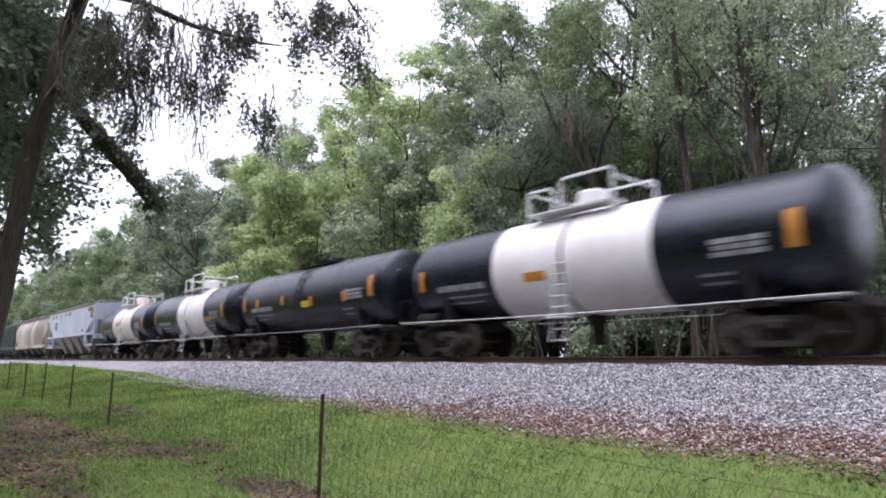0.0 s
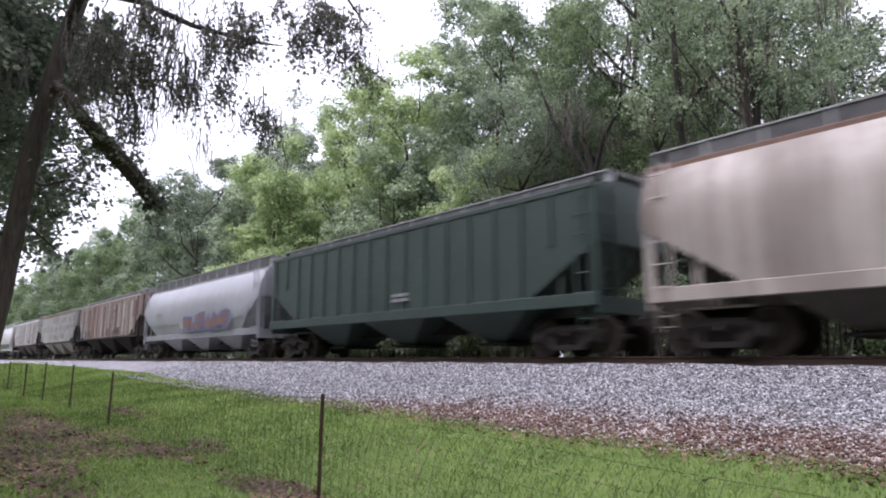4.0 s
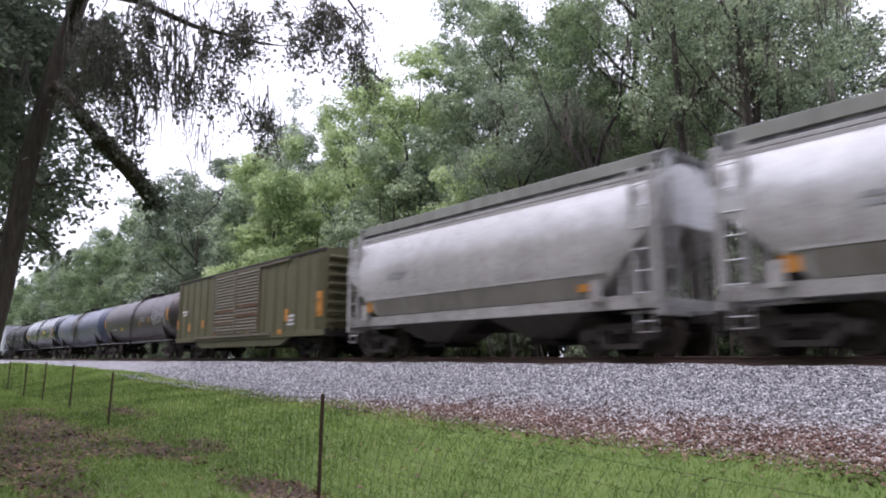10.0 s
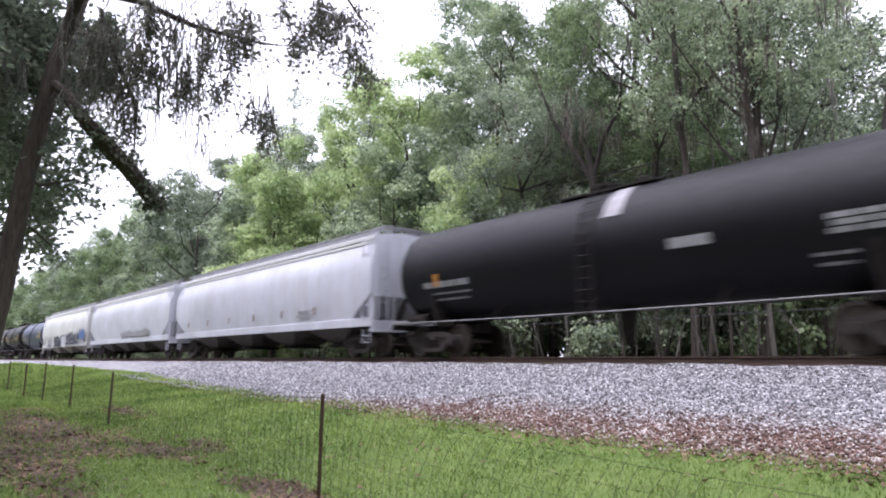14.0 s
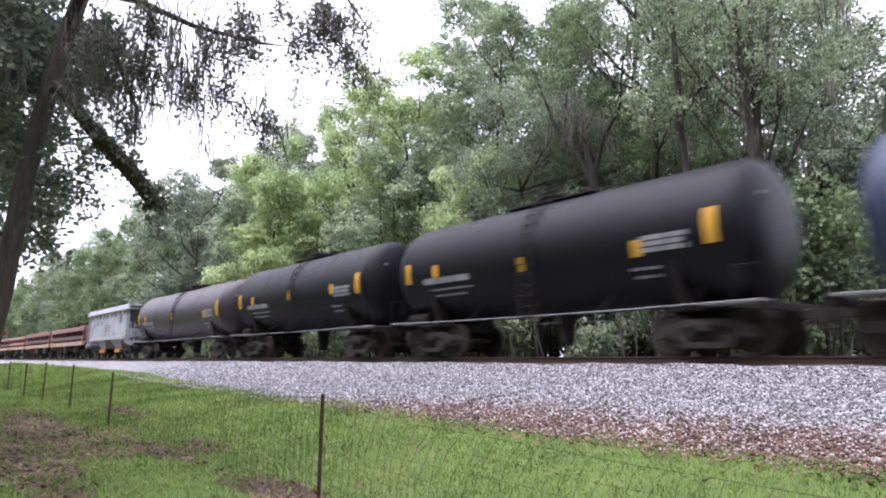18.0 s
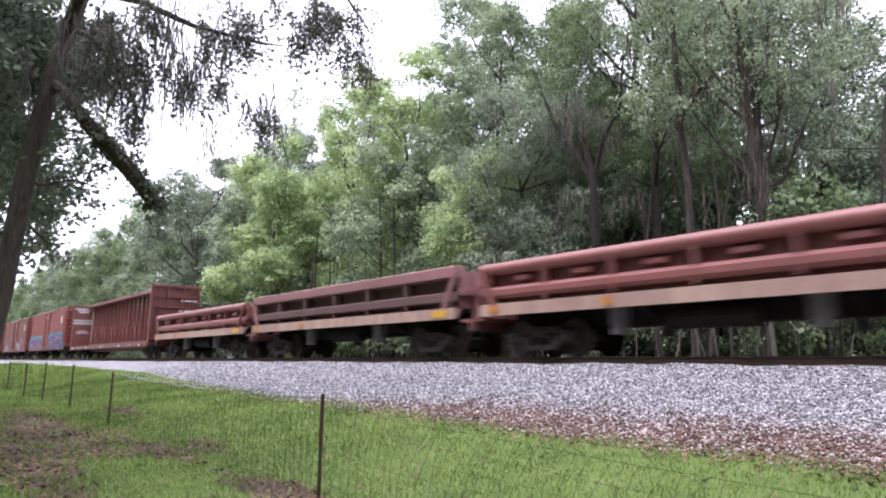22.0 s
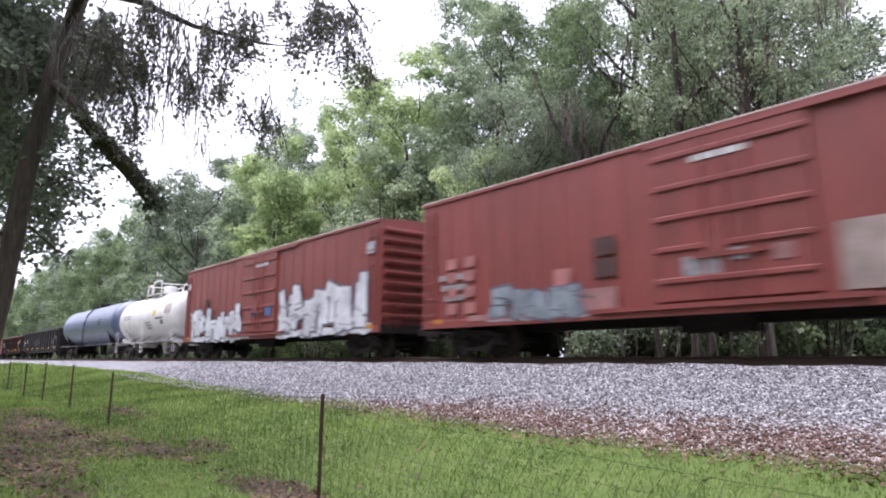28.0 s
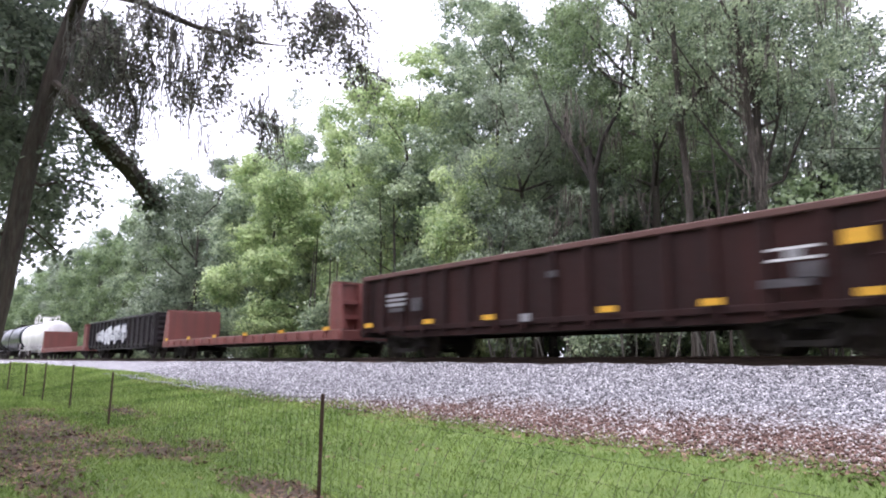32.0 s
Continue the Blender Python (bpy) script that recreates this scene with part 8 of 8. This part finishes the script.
        part("gate", Shape().box(c - 0.72, c + 0.72, -1.2, -1.1, 0.42, 0.68, 0.01), REFLECT, bay, "worn orange gate")
    part("centre_sill", Shape().box(-T, T, -0.28, 0.28, 0.75, 1.05), UNDER, car)
    y = -half - 0.004
    for x in (-4.45, -2.7, -0.2, 0.75, 4.3):
        tag(car, x, 1.72, y, 0.42 if abs(x) < 4 else 0.36, 0.16 if abs(x) < 4 else 0.28, REFLECT)
    for x in (-0.27, 0.68):
        part("data_panel", Shape().box(x - 0.33, x + 0.33, y - 0.008, y - 0.004, 1.95, 2.4), LETTER_B, car)
        for dx in (-0.15, 0.15):
            for z in (2.02, 2.22):
                part("data_field", Shape().box(x + dx - 0.1, x + dx + 0.1, y - 0.013, y - 0.009, z, z + 0.12), LETTER_W, car)
    bars(car, -3.6, 2.62, y - 0.004, (0.55, 0.5), SLATE_INK, h=0.08)
    bars(car, -2.6, 2.7, y - 0.004, (0.5, 0.5), SLATE_INK, h=0.08)
    bars(car, -1.5, 2.72, y - 0.004, (0.7, 0.5), SLATE_INK, h=0.08)
    bars(car, -4.3, 2.4, y - 0.004, (0.6, 0.6, 0.6, 0.5), SLATE_INK, h=0.08)
    part("stencil_patch", Shape().box(3.3, 3.95, y - 0.008, y - 0.004, 2.45, 3.05), SLATE_INK, car)
    part("stencil_patch", Shape().box(1.9, 2.5, y - 0.008, y - 0.004, 1.7, 1.8), SLATE_INK, car)
    running_gear(car, 2 * T, pitch, pitch - 4.3)
    return car


p = span(-452.4)
put(ore_hopper("short chalky blue-white ballast hopper with an overhanging rim", p))
for e, hi, sd in ((-466.6, True, 1), (-480.9, True, 2), (-494.4, False, 3), (-508.9, True, 4), (-522.4, False, 5)):
    p = span(e)
    put(side_dump("dull red side-dump car with a scraped tan lower edge" if hi else "dull red side-dump car with a plain rounded top rail", p, p - 0.95, DUMP_RED if hi else OXIDE, DUMP_TAN, hi, sd, DUMP_SHADED if hi else OXIDE))


def beam_marks(car, L, y):
    r = random.Random(5)
    e = -L / 2 + 0.15
    for i, (z, w) in enumerate(((4.35, 1.5), (4.2, 1.1), (4.05, 0.8), (3.35, 1.6), (3.2, 1.4), (3.05, 1.6), (2.4, 0.7), (2.25, 1.0))):
        s = Shape().box(e, e + 0.004, -0.1 - w / 2 - 0.6, -0.1 + w / 2 - 0.6, z - 0.09, z)
        part("lettering", s, LETTER_W, car)
    s = Shape()
    for i in range(13):
        s.box(e + 0.35, e + 0.62, -0.08, -0.075, 1.4 + i * 0.21, 1.54 + i * 0.21)
    part("lettering", s, LETTER_W, car)
    s = Shape()
    for z, w in ((3.6, 1.1), (2.95, 1.3), (2.75, 1.0)):
        s.box(L / 2 + 0.135, L / 2 + 0.14, 0.85 - w / 2, 0.85 + w / 2, z, z + 0.09)
    part("lettering", s, LETTER_W, car)
    for i in range(9):
        tag(car, -L / 2 + 1.4 + i * (L - 2.8) / 8, 0.85, y - 0.02, 0.42, 0.13, YELLOW if i % 2 else LETTER_W)
    bars(car, 0, 0.9, y - 0.01, (L * 0.8,), LETTER_G, h=0.1, word=0.5)


p = span(-546.4)
put(centre_beam("empty oxide-red centerbeam lumber flat car with braced posts", p, 21.6, OXIDE, marks=beam_marks))


# pale roof edge: worn paint, with the edge's bright highlight put into the colour
TRIM = paint("roof_edge_worn_glint", (0.66, 0.52, 0.47), 0.3, 0.3, 0.5)


PATCH_PINK = plain("patch_pink", (0.36, 0.15, 0.14), 0.6, vary=0.3, scale=2)
PATCH_LOUVER = plain("patch_soot", (0.07, 0.035, 0.032), 0.7, vary=0.3)
MIST_RED = plain("patch_chalky_red", (0.31, 0.16, 0.15), 0.6, vary=0.35, scale=2)
MIST_TAN = plain("patch_tan_grey", (0.30, 0.235, 0.215), 0.6, vary=0.35, scale=2)
DUST_TEAL = plain("spray_dusty_teal", (0.20, 0.235, 0.26), 0.6, vary=0.4, scale=1.5)


def red_marks(seed, coats, spans, disc=True, patches=(), mode="letters", wide=0.25):
    def f(car, L, y):
        y2 = y - 0.05
        if disc:
            s = Shape()
            blob(s, L * 0.40, 3.55, 0.34, 0.38, y2 - 0.004, random.Random(1), 20, 0.0)
            part("emblem", s, LETTER_W, car)
        part("lettering", Shape().box(-0.3, 0.87, y - 0.1, y - 0.095, 3.95, 4.08), LETTER_W, car)
        bars(car, -L * 0.42, 2.35, y2, (1.3, 1.1, 0.8), LETTER_G, step=0.3, h=0.16)
        bars(car, L * 0.40, 1.8, y2, (0.7, 0.7, 0.7), LETTER_G)
        for x in (-0.46, 0.28, 0.47):
            tag(car, x * L, 1.02, y2, 0.36, 0.14, REFLECT)
        for j, (a, b, z0, z1, n) in enumerate(spans):
            sprayed(car, a * L, b * L, z0, z1, y2, coats, seed + j, n, mode, wide)
        for x, z, w, h, mt in patches:
            tag(car, x * L, z, y - 0.09 if -0.08 < x < 0.1 else y2, w, h, mt, name="paint_patch")
    return f


for e, lab, mt, mk, dk in (
        (-567.0, "red boxcar with large teal and violet graffiti along its foot", RED, red_marks(31, (TEAL, VIOLET, PINK, APRICOT, INDIGO), ((-0.44, -0.12, 0.86, 2.45, 3), (0.1, 0.42, 0.86, 2.55, 4), (0.36, 0.47, 0.84, 1.5, 2)), mode="cloud"), 3.2),
        (-587.4, "dark red boxcar with pale patches and grey graffiti", RED_DARK, red_marks(33, (LETTER_G, MIST, SLATE_INK), mode="bare", spans= ((-0.36, -0.2, 1.0, 1.8, 3), (0.12, 0.28, 1.0, 1.9, 2)), patches=((0.32, 2.1, 0.5, 0.6, MIST), (0.13, 1.9, 0.3, 0.4, MIST))), 4.4),
        (-608.2, "red boxcar with white and teal graffiti", RED, red_marks(35, (CHALK, CHALK, SLATE_INK, TEAL), mode="bare", wide=0.3, spans= ((-0.46, -0.22, 1.0, 2.1, 3), (0.14, 0.44, 1.0, 2.4, 4)), patches=((0.47, 3.4, 0.7, 0.9, CHALK),)), 3.2),
        (-628.7, "red boxcar with pale stencils and grey graffiti at its foot", RED, red_marks(37, (MIST, DUST_TEAL, SLATE_INK), mode="bare", wide=0.3, spans=((-0.34, -0.17, 0.95, 1.75, 3),),
            patches=tuple((fx, z, 0.42, 0.3, PATCH_PINK) for fx in (-0.425, -0.385) for z in (1.35, 1.8, 2.25, 2.65)) + ((-0.205, 1.6, 0.5, 1.0, PATCH_PINK), (-0.138, 2.5, 0.62, 0.42, PATCH_LOUVER), (-0.138, 2.0, 0.62, 0.42, PATCH_LOUVER), (-0.15, 1.3, 1.0, 0.5, MIST_RED),
            (-0.012, 1.8, 0.75, 0.4, MIST), (0.03, 1.95, 0.3, 0.24, MIST), (0.075, 1.9, 0.35, 0.3, MIST_RED), (0.15, 1.7, 0.95, 1.2, MIST_TAN), (-0.3, 1.05, 3.2, 0.16, MIST_RED))), 3.2),
        (-649.3, "red boxcar with big white bubble graffiti", RED, red_marks(39, (CHALK, CHALK, SLATE_INK, MIST), ((-0.43, -0.09, 0.86, 2.45, 5), (0.10, 0.47, 0.86, 2.8, 5)), False, ((0.47, 3.7, 0.5, 0.4, MIST), (-0.02, 1.95, 0.55, 0.3, SPRAY_BLUE), (0.055, 1.95, 0.55, 0.36, SPRAY_BLUE), (-0.33, 2.75, 0.4, 0.36, PATCH_LOUVER), (-0.47, 3.75, 0.34, 0.34, LETTER_W), (-0.4, 2.25, 0.3, 0.14, LETTER_W), (-0.37, 2.25, 0.3, 0.14, LETTER_W), (-0.4, 1.95, 0.3, 0.16, LETTER_W), (-0.37, 1.95, 0.3, 0.16, LETTER_W), (-0.2, 0.93, 5.6, 0.14, CHALK)), "bare", 0.34), 3.2)):
    p = span(e)
    put(box_car(lab, p, 18.3, mt, eave=4.62, sill=0.98, door=(0.35 if e == -628.7 else 0.05, dk), ribs=22, end_ribs=9, marks=mk, trim_mat=TRIM))
p = span(-662.5)
put(tank_car("dirty white tank car with a caged top platform", p, 1.50, 2.55, p - 2.15, TANK_WHITE, seed=41, dome="cage", rail_mat=TANK_WHITE,
             marks=[(2.0, 2.75, 0.5, 0.4, YELLOW, "placard"), (4.4, 2.9, 1.2, 0.6, plain("worn_patch", (0.42, 0.38, 0.35), 0.6), "paint_patch"), (3.4, 2.15, 0.35, 0.25, LETTER_B, "placard")]
             + text_marks(-3.6, 2.75, [1.6, 1.6], SLATE_INK, h=0.06, seed=2) + text_marks(2.9, 2.4, [1.4], SLATE_INK, h=0.11, seed=3, word=1.4) + text_marks(0.9, 2.2, [0.9, 0.9, 0.9], LETTER_G, seed=5)))
p = span(-680.9)
put(tank_car("slate-blue tank car with faint lettering", p, 1.55, 2.66, p - 2.15, TANK_STEEL, seed=42, marks=text_marks(4.8, 2.9, [1.0, 1.0, 0.8], LETTER_B, seed=8) + text_marks(-4.6, 2.2, [1.4, 1.0], LETTER_G, seed=9)))


FAINT = plain("faint_paint", (0.058, 0.053, 0.057), 0.7, vary=0.5, scale=2)


def gon_marks(n, patches=()):
    def f(car, L, y):
        places = n if isinstance(n, tuple) else [(0.8 + i * (L - 1.6) / (n - 1)) / L - 0.5 for i in range(n)]
        for fx in places:
            tag(car, fx * L, 1.05, y - 0.05, 0.46, 0.14, AMBER)
        for fx, z, w, h, mt in patches:
            tag(car, fx * L, z, y - 0.05, w, h, mt, name="stencil_patch")
    return f


p = span(-701.9)
put(gondola("long black gondola with orange reflectors and faint stencils", p, 19.6, GON_BLACK, 2.72, marks=gon_marks(7, ((-0.43, 1.9, 0.45, 0.25, LETTER_G), (-0.43, 1.5, 0.45, 0.2, LETTER_G), (-0.4, 1.7, 0.4, 0.2, LETTER_W), (-0.33, 1.85, 0.4, 0.36, LETTER_G), (-0.27, 1.5, 0.35, 0.3, FAINT), (-0.09, 1.55, 0.5, 0.5, FAINT), (-0.05, 1.7, 0.35, 0.62, FAINT), (-0.015, 1.5, 0.45, 0.3, FAINT), (0.02, 1.75, 0.3, 0.5, FAINT), (0.05, 1.55, 0.4, 0.35, FAINT), (0.40, 1.85, 0.7, 0.05, LETTER_G), (0.40, 1.65, 0.7, 0.05, LETTER_G), (0.40, 1.55, 0.5, 0.1, FAINT), (0.40, 1.45, 0.7, 0.05, LETTER_G), (0.405, 1.12, 0.35, 0.16, LETTER_G), (0.45, 2.0, 0.5, 0.3, FAINT), (0.475, 1.9, 0.3, 0.45, FAINT)))))
p = span(-719.2)
put(gondola("long rust-brown gondola with yellow reflectors", p, 15.9, GON_BROWN, 2.6, rim_mat=RIM_RUST, marks=gon_marks((-0.461, -0.264, -0.104, 0.134, 0.287, 0.46), (
    (-0.365, 1.95, 1.0, 0.1, LETTER_G), (-0.365, 1.8, 1.0, 0.08, LETTER_G), (-0.365, 1.65, 1.0, 0.1, LETTER_G), (-0.365, 1.48, 0.8, 0.12, FAINT), (-0.3, 1.6, 0.5, 0.4, FAINT), (0.035, 2.0, 0.3, 0.16, FAINT), (-0.02, 0.98, 0.3, 0.2, LETTER_G),
    (0.386, 1.92, 0.9, 0.05, LETTER_W), (0.386, 1.72, 0.9, 0.05, LETTER_W), (0.386, 1.82, 0.3, 0.14, LETTER_G), (0.376, 1.3, 0.9, 0.16, FAINT), (0.40, 1.5, 0.5, 0.3, FAINT), (0.452, 2.0, 0.5, 0.26, AMBER)))))
p = span(-739.9)
put(bulkhead_flat("empty rusty bulkhead flat car with red end walls", p, p - 1.4, OXIDE, marks=gon_marks(6)))
p = span(-757.9)
put(gondola("black gondola with white graffiti", p, 16.5, GON_BLACK, 2.65, marks=lambda c, L, y: sprayed(c, -0.3 * L, 0.12 * L, 1.1, 2.1, y - 0.05, (MIST, CHALK, INK), 51, 4)))
p = span(-777.9)
put(bulkhead_flat("rusty bulkhead flat car with lettered red end walls", p, p - 1.4, OXIDE))
p = span(-792.1)
put(tank_car("white tank car with a caged top platform", p, 1.48, 2.5, p - 2.15, TANK_WHITE, seed=43, dome="cage", rail_mat=TANK_WHITE))
p = span(-809.0)
put(tank_car("plain black tank car with a low dome", p, 1.5, 2.58, p - 2.15, BLACK, seed=44))
p = span(-826.0)
put(tank_car("dull black tank car with a low dome", p, 1.5, 2.58, p - 2.15, BLACK_DULL, seed=45))


# ---- what moves ----
def motions():
    for x, car in CARS:
        walk(car, [(t, pose(x + SPEED * t, TRACK_Y, RAIL)) for t in (0.0, 8.0, 16.0, 24.0, 32.0)])
    # wheels turn while their car is near; one turn in 3.03 m
    start = {car: x for x, car in CARS}
    for w, a in SPINNING:
        x = start[w.parent.parent] + w.parent.location.x
        t0, t1 = (-46.0 - x) / SPEED, (0.5 - x) / SPEED
        f0, f1 = max(0, math.ceil(t0 * FPS)), min(32 * FPS, math.floor(t1 * FPS))
        if f1 <= f0:
            continue
        rows = [(f / FPS, pose(a, 0, WHEEL_R, 0, math.degrees(SPEED * f / FPS / WHEEL_R) % 360, 0)) for f in range(f0, f1 + 1)]
        if f0 > 0:
            rows.insert(0, (0.0, rows[0][1]))
        if f1 < 32 * FPS:
            rows.append((32.0, rows[-1][1]))
        walk(w, rows)
    # a light wind stirs the drooping sprays
    wind = random.Random(9)
    for ob, p, k in SWAYING:
        ph, sp = wind.uniform(0, 6.28), wind.uniform(0.8, 1.5)
        rows = []
        for i in range(33):
            g = k * (1.6 * math.sin(sp * i + ph) + 0.9 * math.sin(2.3 * sp * i + 2 * ph))
            rows.append((float(i), Matrix.Translation(p) @ pose(0.012 * g, 0.02 * g, 0, 1.4 * g, 0.8 * g, 0)))
        walk(ob, rows)


motions()
